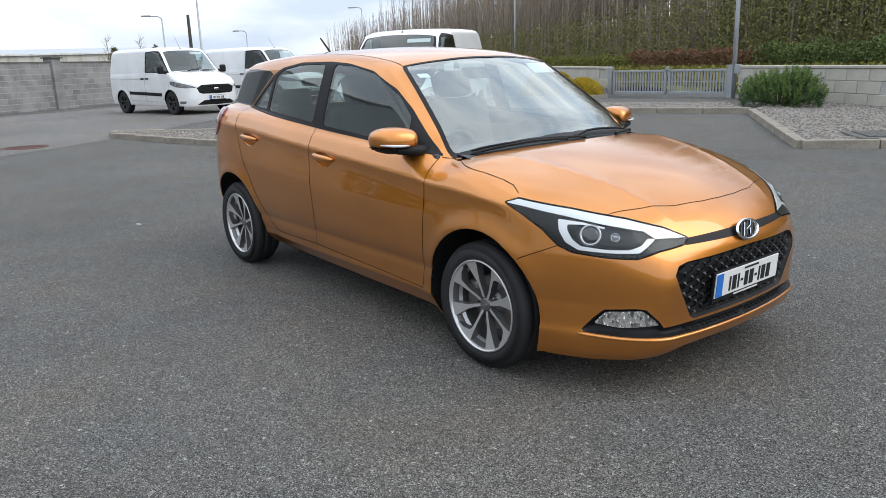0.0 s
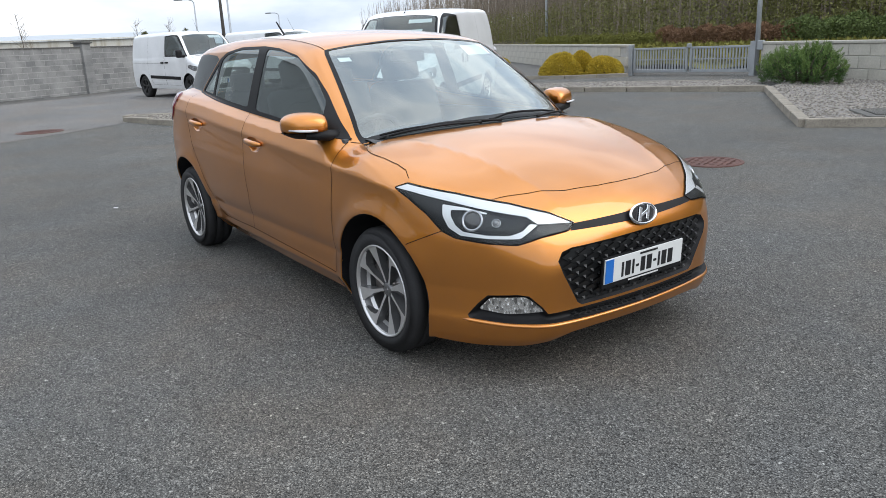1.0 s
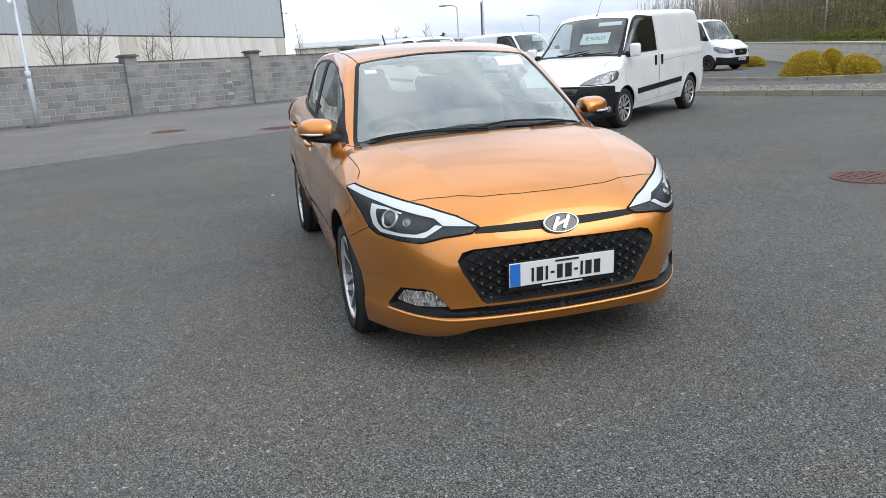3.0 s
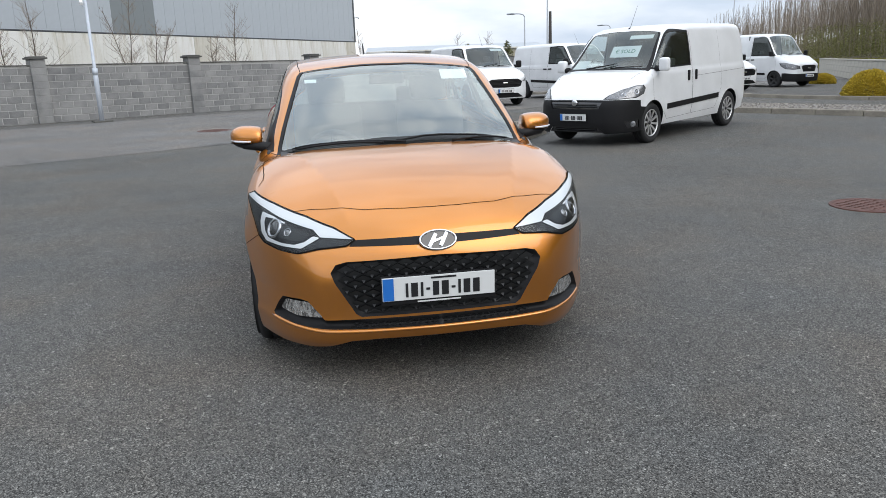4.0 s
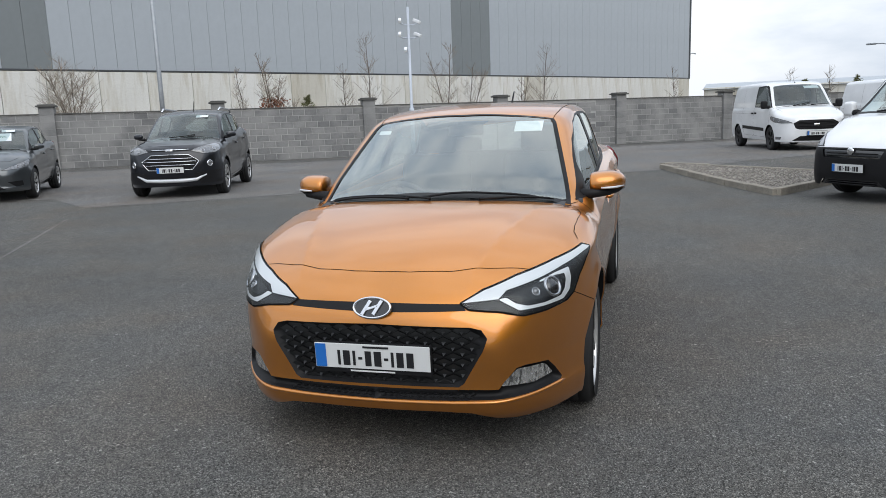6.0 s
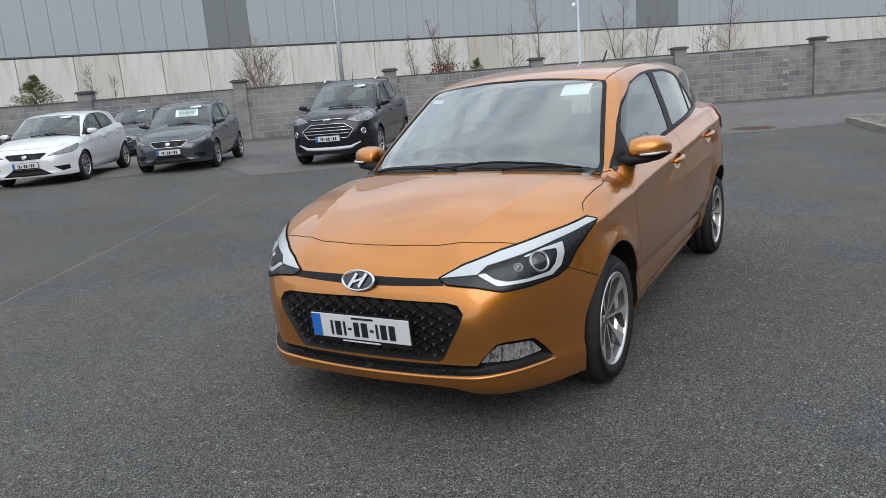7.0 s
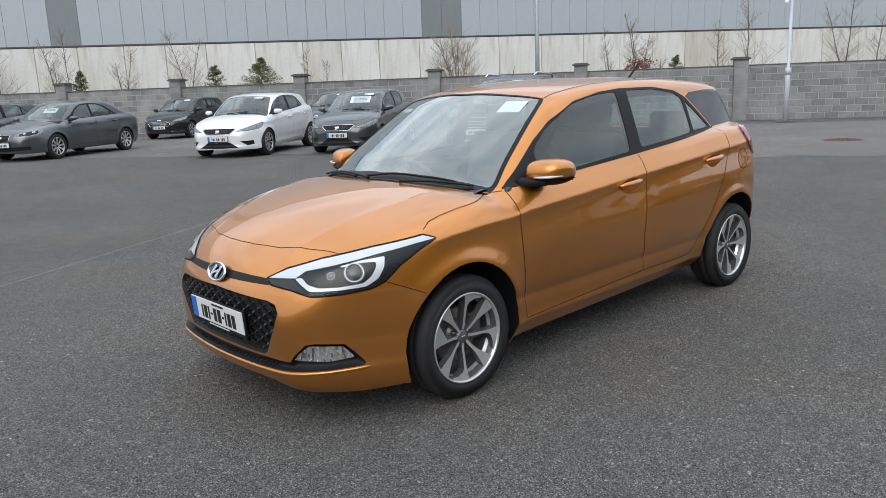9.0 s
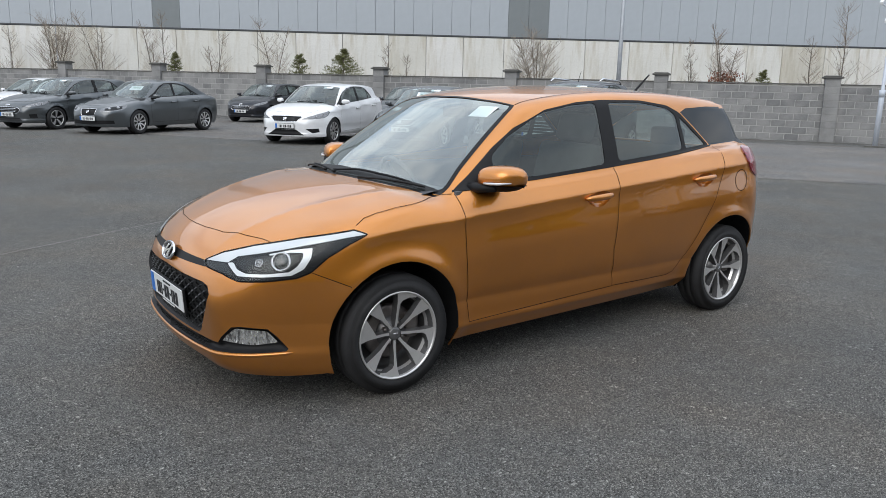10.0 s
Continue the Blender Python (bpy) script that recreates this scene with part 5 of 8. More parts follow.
def draped(name, outline, mat, lift, label, category, step=0.5, kind="structure"):
    """A sheet laid on the ground inside an outline."""
    pts = dense(outline, step)
    lo, hi = pts.min(0), pts.max(0)
    gx, gy = np.meshgrid(np.arange(lo[0], hi[0], step), np.arange(lo[1], hi[1], step))
    g = np.stack([gx.ravel(), gy.ravel()], 1)
    g = g[inside(pts, g) & (edge_distance(pts, g) > step * 0.4)]
    from mathutils import geometry

    allp = [Vector(p) for p in pts] + [Vector(p) for p in g]
    vs, _, fs, *_ = geometry.delaunay_2d_cdt(allp, [(i, (i + 1) % len(pts)) for i in range(len(pts))], [], 0, 1e-6)
    q = np.array([(v.x, v.y) for v in vs])
    tri = np.array([f for f in fs if len(f) == 3])
    tri = tri[inside(pts, q[tri].mean(1))]
    v = np.array([(x, y, ground_z(x, y) + lift) for x, y in q])
    tri = tidy(v, np.tile([0, 0, 1.0], (len(v), 1)), tri)
    return tagged(put(name, mesh_of(name, v, tri, mat)), label, category, kind=kind)


def kerb_line(points, label, h=0.11, w=0.13):
    """A run of kerb stones, each a stone of its own."""
    kerb = thing("kerb", label, "kerb", kind="structure")
    rnd = random.Random(len(points))
    for a, b in zip(points, points[1:]):
        a, b = Vector((*a, 0)), Vector((*b, 0))
        n = max(1, round((b - a).length / 0.915))
        yaw = math.degrees(math.atan2((b - a).y, (b - a).x))
        for i in range(n):
            p = a + (b - a) * (i + 0.5) / n
            ln = (b - a).length / n - 0.012
            bm = box_bm((ln, w, h + 0.12), (0, 0, h / 2 - 0.06), 0.014, 2)
            part("kerb_stone", bm, KERB, kerb, "", False, pose(p.x, p.y, ground_z(p.x, p.y) + rnd.uniform(-0.006, 0.006), rnd.uniform(-0.8, 0.8), 0, yaw + rnd.uniform(-0.5, 0.5)))


def pebbles(name, outline, count, label, lift, size=(0.014, 0.032), seed=1):
    """Loose stones over a bed."""
    rnd = np.random.RandomState(seed)
    pl = np.array(outline)
    lo, hi = pl.min(0), pl.max(0)
    p = lo + (hi - lo) * rnd.rand(count * 3, 2)
    p = p[inside(pl, p)][:count]
    u = np.array([(1, 0, 0), (-1, 0, 0), (0, 1, 0), (0, -1, 0), (0, 0, 0.7), (0, 0, -0.4)])
    f0 = np.array([(0, 2, 4), (2, 1, 4), (1, 3, 4), (3, 0, 4)])
    v, f = [], []
    for i, (x, y) in enumerate(p):
        s = rnd.uniform(*size)
        a = rnd.rand() * 6.28
        c, t = math.cos(a), math.sin(a)
        q = u * s * (1, rnd.uniform(0.6, 1), 0.8)
        q = np.stack([q[:, 0] * c - q[:, 1] * t, q[:, 0] * t + q[:, 1] * c, q[:, 2]], 1) + (x, y, ground_z(x, y) + lift)
        v.append(q)
        f.append(f0 + 6 * i)
    tagged(put(name, mesh_of(name, np.concatenate(v), np.concatenate(f), STONES, False)), label, "gravel", kind="stuff")


STONES = speckled("loose_stones", (0.30, 0.28, 0.26), 0.3, 20, 80, 0.9, 0.3, 0.003)
sn, sl, sb = nodes_of(STONES)
sg = sn.new("ShaderNodeNewGeometry")
base(STONES, ramp(STONES, sg.outputs["Random Per Island"], [(0.0, (0.09, 0.08, 0.068)), (0.5, (0.185, 0.168, 0.147)), (1.0, (0.36, 0.33, 0.285))]))


def manhole(x, y, r, square=0.0):
    cover = thing("manhole_cover", "rusty round iron manhole cover flush with the tarmac", "manhole cover", pose(x, y, ground_z(x, y), 0, 0, 20))
    bm = bmesh.new()
    prof = [(0.0, 0.008), (r * 0.86, 0.008), (r * 0.87, 0.004), (r * 0.9, 0.004), (r * 0.91, 0.009), (r, 0.009), (r * 1.02, -0.02)]
    lathe_bm(prof, 40, bm)
    bmesh.ops.rotate(bm, cent=(0, 0, 0), matrix=Matrix.Rotation(radians(90), 3, "X"), verts=bm.verts)
    bmesh.ops.recalc_face_normals(bm, faces=bm.faces)
    part("lid", bm, RUST, cover, "", False)
    bm = bmesh.new()
    k = int(r / 0.07)
    for i in range(-k, k + 1):
        for j in range(-k, k + 1):
            if math.hypot(i, j) * 0.07 < r * 0.78:
                box_bm((0.045, 0.022, 0.006), (i * 0.07, j * 0.07, 0.010), 0, 1, bm, Matrix.Rotation(radians(90 * ((i + j) % 2)), 4, "Z"))
    part("tread", bm, RUST, cover)


boundary_wall()
lane = [tuple(along_wall(a, o)[:2]) for a, o in ((-45, 2.6), (60, 2.6), (60, 14.1), (21.0, 14.1), (8.0, 14.1), (7.2, 11.9), (-2, 12.2), (-45, 12.5))]
draped("road", lane, LANE, 0.004, "paler worn tarmac lane along the block wall", "road", 1.0)
joint = np.array([(2.75, -3.2), (1.0, -4.25), (-0.4, -5.05), (-2.4, -6.2), (-4.5, -7.4)])
draped("tarmac_joint", [tuple(p + [0.008, -0.014]) for p in joint] + [tuple(p - [0.008, -0.014]) for p in joint[::-1]], LANE, 0.002, "thin pale construction joint across the tarmac", "joint", 0.6)
manhole(-0.62, 4.35, 0.33)
manhole(-12.1, -0.3, 0.42)
manhole(-13.6, -2.7, 0.40)
ISLAND = [(-7.3, 2.95), (-12.6, 1.40), (-12.95, 1.62), (-11.6, 3.1), (-10.4, 4.3), (-8.9, 4.0)]
draped("island_bed", ISLAND, GRAVEL, 0.085, "gravel bed of a kerbed traffic island", "gravel bed", 0.4)
kerb_line(ISLAND + ISLAND[:1], "weathered concrete kerb round the gravel island")
pebbles("island_gravel", ISLAND, 5000, "loose grey stones on the traffic island", 0.09, seed=2)
K0, K1, K2 = (-1.32, 7.42), (-4.75, 12.2), (-10.8, 9.15)
BED_A = [K0, (4.0, 11.7), (6.0, 13.5), (-5.4, 14.9), K1]
BED_B = [K1, K2, (-16.0, 6.6), (-16.9, 8.3), (-11.4, 11.0), (-6.2, 13.7)]
draped("shrub_bed", BED_A, GRAVEL, 0.085, "gravel bed below the pale block wall", "gravel bed", 0.4)
draped("verge_bed", BED_B, GRAVEL, 0.085, "narrow gravel verge behind the kerb", "gravel bed", 0.4)
kerb_line([(4.0, 11.7), K0, K1, K2, (-16.0, 6.6)], "weathered concrete kerb along the gravel beds", 0.12, 0.15)
kerb_line([(-16.9, 8.3), (-11.4, 11.0), (-6.2, 13.7)], "low concrete kerb behind the gravel verge", 0.09)
kerb_line([(-26.0, 9.0), (-12.4, 14.0), (-11.0, 15.2)], "low concrete kerb in front of the yellow shrubs", 0.10)
pebbles("bed_gravel", BED_A, 13000, "loose grey stones of the shrub bed", 0.09, seed=4)
pebbles("verge_gravel", BED_B, 7000, "loose grey stones of the verge", 0.09, seed=5)
drain = thing("drain_cover", "dark sunken drain cover in the gravel bed", "drain cover", pose(-0.55, 8.95, ground_z(-0.5, 9) + 0.09, 0, 0, 40))
part("drain_frame", box_bm((1.5, 1.0, 0.05), (0, 0, 0), 0.01), COPING, drain)
part("drain_lid", box_bm((1.25, 0.75, 0.02), (0, 0, 0.03), 0.004), ASPHALT, drain)


# grey clad shed with a concrete plinth
CLAD = speckled("grey_sheet_cladding", (0.405, 0.437, 0.465), 0.05, 0.4, 3, 0.45, 0.05, 0.001)
CLAD_DARK = speckled("dark_grey_cladding", (0.20, 0.22, 0.225), 0.06, 0.4, 3, 0.5, 0.05, 0.001)
PRECAST = speckled("precast_concrete", (0.69, 0.68, 0.645), 0.10, 0.5, 12, 0.9, 0.2, 0.004)
pn, pl_, pb = nodes_of(PRECAST)
streak = noise_tex(PRECAST, 1.4, 6, 0.6, (1.0, 1.0, 0.12))
pwas = pb.inputs["Base Color"].links[0].from_socket
po = pn.new("ShaderNodeObjectInfo")
ptone = ramp(PRECAST, po.outputs["Random"], [(0.0, (0.80, 0.77, 0.70)), (0.35, (1.0, 1.0, 0.98)), (1.0, (1.06, 1.06, 1.06))])
base(PRECAST, mixed(PRECAST, mixed(PRECAST, pwas, ramp(PRECAST, streak, [(0.30, (0.62, 0.55, 0.42)), (0.50, (1, 1, 1))]), 0.8, "MULTIPLY"), ptone, 1.0, "MULTIPLY"))
FLASH = material("dark_flashing", (0.06, 0.065, 0.07), 0.5)


def shed():
    origin, far = Vector((-6.8, -39.1, 0)), Vector((-76.3, 5.1, 0))
    u = (far - origin).normalized()
    yaw = math.degrees(math.atan2(u.y, u.x))
    L = (far - origin).length
    b = thing("warehouse", "large grey metal-clad warehouse on a pale precast concrete plinth", "building", Matrix.Translation(origin) @ Matrix.Rotation(radians(yaw), 4, "Z"))
    left, z1, top = -46.0, 4.2, 15.0
    part("wall_core", box_bm((L - left, 30, top - 0.3), ((L + left) / 2, 15.25, top / 2 - 0.2)), CLAD, b)
    part("roof", box_bm((L - left + 0.4, 30.6, 0.3), ((L + left) / 2, 15.2, top), 0.05), CLAD_DARK, b)
    # the yard lies on the -y side
    rnd = random.Random(8)
    edges = [left, 2.1, 3.5, 20.75, 22.95, 49.6, 53.5, L]

    def panel_mesh(w, mat):
        bm = box_bm((w - 0.012, 0.05, top - z1 - 0.1), (0, 0, (top - z1 - 0.1) / 2), 0.006, 1)
        me = bpy.data.meshes.new("cladding_panel")
        bm.to_mesh(me)
        bm.free()
        me.materials.append(mat)
        return me

    for i, (e0, e1) in enumerate(zip(edges, edges[1:])):
        n = max(1, round((e1 - e0) / 1.02))
        wide = (e1 - e0) / n
        me = panel_mesh(wide, CLAD_DARK if i % 2 else CLAD)
        for k in range(n):
            plain_copy("cladding_panel", me, b, Matrix.Translation((e0 + (k + 0.5) * wide, 0, z1 + 0.1)))
    part("flashing", box_bm((L - left + 0.1, 0.14, 0.08), ((L + left) / 2, -0.02, z1 + 0.06), 0.01), FLASH, b)
    x = L
    meshes = {}
    for w in (2.0, 2.2, 2.45):
        bm = box_bm((w - 0.022, 0.14, z1 + 0.6), (0, 0, z1 / 2 - 0.3), 0.015, 1)
        meshes[w] = bpy.data.meshes.new("precast_panel")
        bm.to_mesh(meshes[w])
        bm.free()
        meshes[w].materials.append(PRECAST)
    while x > left:
        w = rnd.choice((2.0, 2.0, 2.2, 2.45))
        plain_copy("precast_panel", meshes[w], b, Matrix.Translation((x - w / 2, 0.0, 0)))
        x -= w
    part("corner_trim", box_bm((0.22, 0.22, top - z1), (L + 0.02, 0.02, (top + z1) / 2), 0.02), FLASH, b)
    part("wall_lamp", tube_bm([(L, 0.1, 6.6), (L + 0.9, 0.1, 6.75), (L + 1.4, 0.1, 6.7)], [0.04, 0.04, 0.07], 8), GALV, b, "", True)


shed()

# low far shed
low = thing("far_shed", "long low pale grey shed far behind the wall", "building", pose(-104, 17, 0.5, 0, 0, 82))
part("wall", box_bm((24, 14, 4.0), (4, 0, 1.2), 0.05), PRECAST, low)
bm = bmesh.new()
vs = [bm.verts.new(p) for p in ((-8.2, -7.3, 3.0), (16.2, -7.3, 3.0), (16.2, 7.3, 3.0), (-8.2, 7.3, 3.0), (-8.2, 0, 3.9), (16.2, 0, 3.9))]
for f in ((0, 1, 5, 4), (3, 4, 5, 2), (0, 4, 3), (1, 2, 5), (0, 3, 2, 1)):
    bm.faces.new([vs[i] for i in f])
part("roof", bm, CLAD, low)


# poles and lamps
def street_lamp(x, y, h, yaw, reach=1.1, r=0.07, label="tall galvanised street lamp with a curved arm"):
    z = ground_z(x, y) - 0.1 if abs(x) < 60 else -0.1
    lamp = thing("street_lamp", label, "street lamp", pose(x, y, z, 0, 0, yaw), group="street lamps")
    part("pole", tube_bm([(0, 0, 0), (0, 0, 1.2), (0, 0, 1.25), (0, 0, h)], [r * 1.4, r * 1.4, r, r * 0.6], 10), GALV, lamp, "", True)
    part("arm", tube_bm([(0, 0, h - 0.05), (0.12, 0, h + 0.12), (0.4, 0, h + 0.2), (reach, 0, h + 0.22)], [r * 0.55] * 4, 8), GALV, lamp, "", True)
    part("lamp_head", box_bm((0.62, 0.24, 0.12), (reach + 0.25, 0, h + 0.22), 0.04, 2), GALV, lamp)


def plain_pole(x, y, h, r, mat, name, label):
    z = ground_z(x, y) - 0.1 if abs(x) < 60 and abs(y) < 60 else -0.1
    p = thing(name, label, "pole", pose(x, y, z))
    part("shaft", tube_bm([(0, 0, 0), (0, 0, h * 0.3), (0, 0, h)], [r, r * 0.9, r * 0.65], 10), mat, p, "", True)
    return p


street_lamp(-54.2, 17.05, 5.1, 235, 0.9)
street_lamp(-40.5, 14.45, 5.65, 100, 0.7, 0.07)
plain_pole(-57.0, 20.1, 5.6, 0.17, POLE_DARK, "timber_pole", "dark tarred timber pole behind the vans")
street_lamp(-69.0, 30.4, 4.8, 215, 0.9)
street_lamp(-63.4, 40.6, 6.8, 215, 0.9)
plain_pole(-41.5, 41.0, 10.5, 0.10, GALV, "lamp_column", "grey steel lamp column on the grass bank")
plain_pole(-7.6, 16.3, 7.5, 0.068, GALV, "lamp_column", "grey steel lamp column beside the gate")
plain_pole(-21.1, -17.3, 9.0, 0.10, GALV, "lamp_column", "grey steel lamp column behind the block wall")
street_lamp(-4.4, -40.6, 8.5, 40, 1.0)


def camera_pole():
    x, y = -21.23, -7.1
    p = thing("camera_pole", "grey steel pole carrying several white surveillance cameras", "camera pole", pose(x, y, ground_z(x, y), 0, 0, 25))
    part("base", box_bm((0.55, 0.55, 0.06), (0, 0, 0.02), 0.01), COPING, p)
    part("pole", tube_bm([(0, 0, 0), (0, 0, 1.55), (0, 0, 1.6), (0, 0, 5.2)], [0.075, 0.075, 0.05, 0.042], 10), GALV_PALE, p, "", True)
    part("collar", tube_bm([(0, 0, 1.5), (0, 0, 1.72)], [0.085, 0.085], 10), GALV_PALE, p, "", True)
    for z, ang in ((4.66, -70), (4.66, 110), (4.20, -75), (4.20, 105), (3.68, -80)):
        a = radians(ang)
        rr = 0.34 if z > 4 else 0.14
        arm = part("bracket", tube_bm([(0, 0, z - 0.06), (rr * 0.6 * math.cos(a), rr * 0.6 * math.sin(a), z - 0.06), (rr * math.cos(a), rr * math.sin(a), z)], 0.02, 8), GALV_PALE, p, "", True)
        part("camera_body", box_bm((0.30, 0.11, 0.11), (0, 0, 0), 0.03, 2, None, None), WHITE, arm, "white camera housing", False, Matrix.Translation((rr * math.cos(a) + 0.05, rr * math.sin(a), z + 0.06)) @ Matrix.Rotation(a * 0.35 + 0.3, 4, "Z") @ Matrix.Rotation(radians(24), 4, "Y"))


camera_pole()


# gate and low pale walls
def pale_wall(name, a, b, h, label, block=(0.66, 0.27), thickness=0.24):
    a, b = Vector((*a, 0)), Vector((*b, 0))
    z = ground_z(a.x, a.y)
    yaw = math.degrees(math.atan2((b - a).y, (b - a).x))
    L = (b - a).length
    w = thing(name, label, "wall", pose(a.x, a.y, z, 0, 0, yaw), kind="structure")
    rows = int(round(h / block[1]))
    part("wall_core", box_bm((L, thickness - 0.03, h + 0.4), (L / 2, 0, h / 2 - 0.2)), MORTAR, w)
    bm = box_bm((block[0] - 0.012, thickness, block[1] - 0.012), (0, 0, 0), 0.008, 1)
    me = bpy.data.meshes.new("block")
    bm.to_mesh(me)
    bm.free()
    me.materials.append(PALE_BLOCK)
    count = 0
    for r in range(rows):
        n = int(L / block[0])
        for i in range(n):
            x = (i + 0.5 + (0.5 if r % 2 else 0)) * block[0]
            if x + block[0] / 2 < L + 0.2 and count < 290:
                plain_copy("block", me, w, Matrix.Translation((x, 0, (r + 0.5) * block[1])))
                count += 1
    part("coping", box_bm((L, thickness + 0.05, 0.06), (L / 2, 0, h + 0.03), 0.012), PALE_BLOCK, w)


def steel_gate():
    a, b = Vector((-11.3, 15.75, 0)), Vector((-7.75, 16.3, 0))
    z = ground_z(a.x, a.y)
    yaw = math.degrees(math.atan2((b - a).y, (b - a).x))
    L = (b - a).length
    g = thing("steel_gate", "closed grey galvanised double gate with vertical bars", "gate", pose(a.x, a.y, z + 0.03, 0, 0, yaw))
    for x, w in ((-0.06, 0.13), (L + 0.06, 0.16)):
        part("gate_post", box_bm((w, w, 0.92), (x, 0, 0.40), 0.012), GALV, g)
    for i in range(2):
        x0, x1 = i * L / 2 + 0.03, (i + 1) * L / 2 - 0.03
        leaf = part("gate_leaf", box_bm((x1 - x0, 0.06, 0.09), ((x0 + x1) / 2, 0, 0.10), 0.008), GALV, g)
        part("top_rail", box_bm((x1 - x0, 0.06, 0.06), ((x0 + x1) / 2, 0, 0.73), 0.008), GALV, leaf)
        part("middle_rail", box_bm((x1 - x0, 0.04, 0.03), ((x0 + x1) / 2, 0.02, 0.42), 0.006), GALV, leaf)
        for x in (x0 + 0.035, x1 - 0.035):
            part("stile", box_bm((0.07, 0.06, 0.67), (x, 0, 0.41), 0.008), GALV, leaf)
        n = 18
        for k in range(n):
            x = x0 + 0.08 + (x1 - x0 - 0.16) * (k + 0.5) / n
            part("gate_bar", box_bm((0.045, 0.03, 0.58), (x, 0, 0.42), 0.006, 1), GALV, leaf)
    part("latch_box", box_bm((0.10, 0.12, 0.12), (L / 2, 0, 0.79), 0.02), GALV, g)
    part("control_box", box_bm((0.16, 0.14, 0.24), (L + 0.28, -0.1, 0.75), 0.02), GALV, g)


steel_gate()
pale_wall("wall_gate_east", (-7.4, 16.35), (-2.6, 14.05), 0.81, "low pale block wall east of the gate")
pale_wall("wall_gate_yard", (-2.6, 14.05), (5.0, 11.8), 0.81, "low pale block wall behind the gravel bed")
pale_wall("wall_gate_west", (-42.0, 34.5), (-11.55, 15.9), 0.90, "low pale block wall west of the gate", (1.3, 0.30))

# ---- parked vehicles ----
def skin(S, veh, paint, cfg, step=0.06, k=(1, 1, 1)):
    """Builds a parked vehicle's shell from its shape, scaled by k, as parts of veh."""
    k = np.array(k, float)

    def lay(name, d, mat, parent=None, label=""):
        v, f, n = d
        nn = n / k
        nn = nn / np.linalg.norm(nn, axis=1)[:, None]
        return put(name, mesh_of(name, v * k, f, mat, True, nn), parent or veh, label)

    seam_xy = [tuple(p) for p in dense(cfg["seam"], 0.04, closed=False)]
    nose_xy = [tuple(p) for p in dense(cfg["nose"], 0.04, closed=False)]
    tail_xy = [tuple(p) for p in dense(cfg["tail"], 0.04, closed=False)]
    upper = [(p[0], p[2]) for p in S.above(np.array(seam_xy))]
    (fx, fz, fr), (rx, rz, rr) = cfg["arches"]
    sill = cfg["sill"]

    def arch(cx, cz, r):
        a = math.degrees(math.asin((cz - sill) / r))
        return arc(cx, cz, r, -a, 180 + a, 20)

    domain = upper + cfg["split_f"] + arch(fx, fz, fr) + arch(rx, rz, rr) + cfg["split_r"][::-1]
    sides = patch(S, S.side, domain, [(n, p) for n, p, *_ in cfg["side"]], step)
    made = {}
    for hand in (1, -1):
        for nm, d in sides.items():
            mat, lift, lb = paint, 0.0, ""
            for n, p, m, h, *more in cfg["side"]:
                if n == nm:
                    mat, lift, lb = m, h, (more[0] if more else "")
            d = lifted(d, lift) if mat is DARK_GLASS else thick(lifted(d, lift), 0.012)
            lay("body_side" if nm == "body" else nm, d if hand > 0 else flipped(d), mat, None, lb)
        for line in cfg["lines"]:
            d = seam(S, S.side, line, 0.004, 0.002, 0.05)
            lay("shut_line", d if hand > 0 else flipped(d), GAP)
        for cx, cz, r in cfg["arches"]:
            a = np.array(arch(cx, cz, r - 0.001))
            out = S.side(a)
            q = len(a)
            v = np.concatenate([out - [0, 0.006, 0], np.stack([a[:, 0], np.full(q, 0.5), a[:, 1]], 1), [[cx, 0.5, cz]]])
            f = [t for i in range(q - 1) for t in ((i, i + 1, q + i + 1), (i, q + i + 1, q + i), (q + i, q + i + 1, 2 * q))]
            put("arch_liner", mesh_of("arch_liner", v * k * [1, hand, 1], f, BLACK), veh)
    half = tail_xy[::-1] + seam_xy[1:] + nose_xy[1:]
    tops = patch(S, S.above, mirrored(half), [(n, p) for n, p, *_ in cfg["top"]], step)
    for nm, d in tops.items():
        mat = next((m for n, p, m in cfg["top"] if n == nm), paint)
        lay("body_top" if nm == "body" else nm, d if mat is DARK_GLASS else thick(d, 0.01), mat)
    for line in cfg.get("top_lines", ()):
        lay("shut_line", seam(S, S.above, line, 0.005, 0.002, 0.05), GAP)
    ft = [(S.as_front(p[0], p[1]), p[2]) for p in S.above(np.array(nose_xy))]
    sp = S.side(dense([(cfg["nose"][0][0], ft[0][1])] + cfg["split_f"], 0.04, closed=False))
    left = ft[::-1] + [(S.as_front(p[0], p[1]), p[2]) for p in sp][1:] + cfg["chin"]
    loop = left + [(-a, z) for a, z in left[::-1][1:-1]]
    fronts = patch(S, S.front, loop, [(n, p) for n, p, *_ in cfg["front"]], step * 0.6)
    for nm, d in fronts.items():
        mat = next((m for n, p, m, h in cfg["front"] if n == nm), paint)
        lift = next((h for n, p, m, h in cfg["front"] if n == nm), 0.0)
        made[nm] = lay("front_bumper" if nm == "body" else nm, thick(lifted(d, lift), 0.01), mat)
    for nm, poly, mat, lift, lb in cfg["lamps"]:
        d = overlay(S, S.front, poly, step * 0.5, lift, (1, 1), 0.004)
        for hand in (1, -1):
            lay(nm, d if hand > 0 else flipped(d), mat, None, lb)
    rt = [(S.as_rear(p[0], p[1]), p[2]) for p in S.above(np.array(tail_xy))]
    sp = S.side(dense([upper[0]] + cfg["split_r"], 0.04, closed=False))
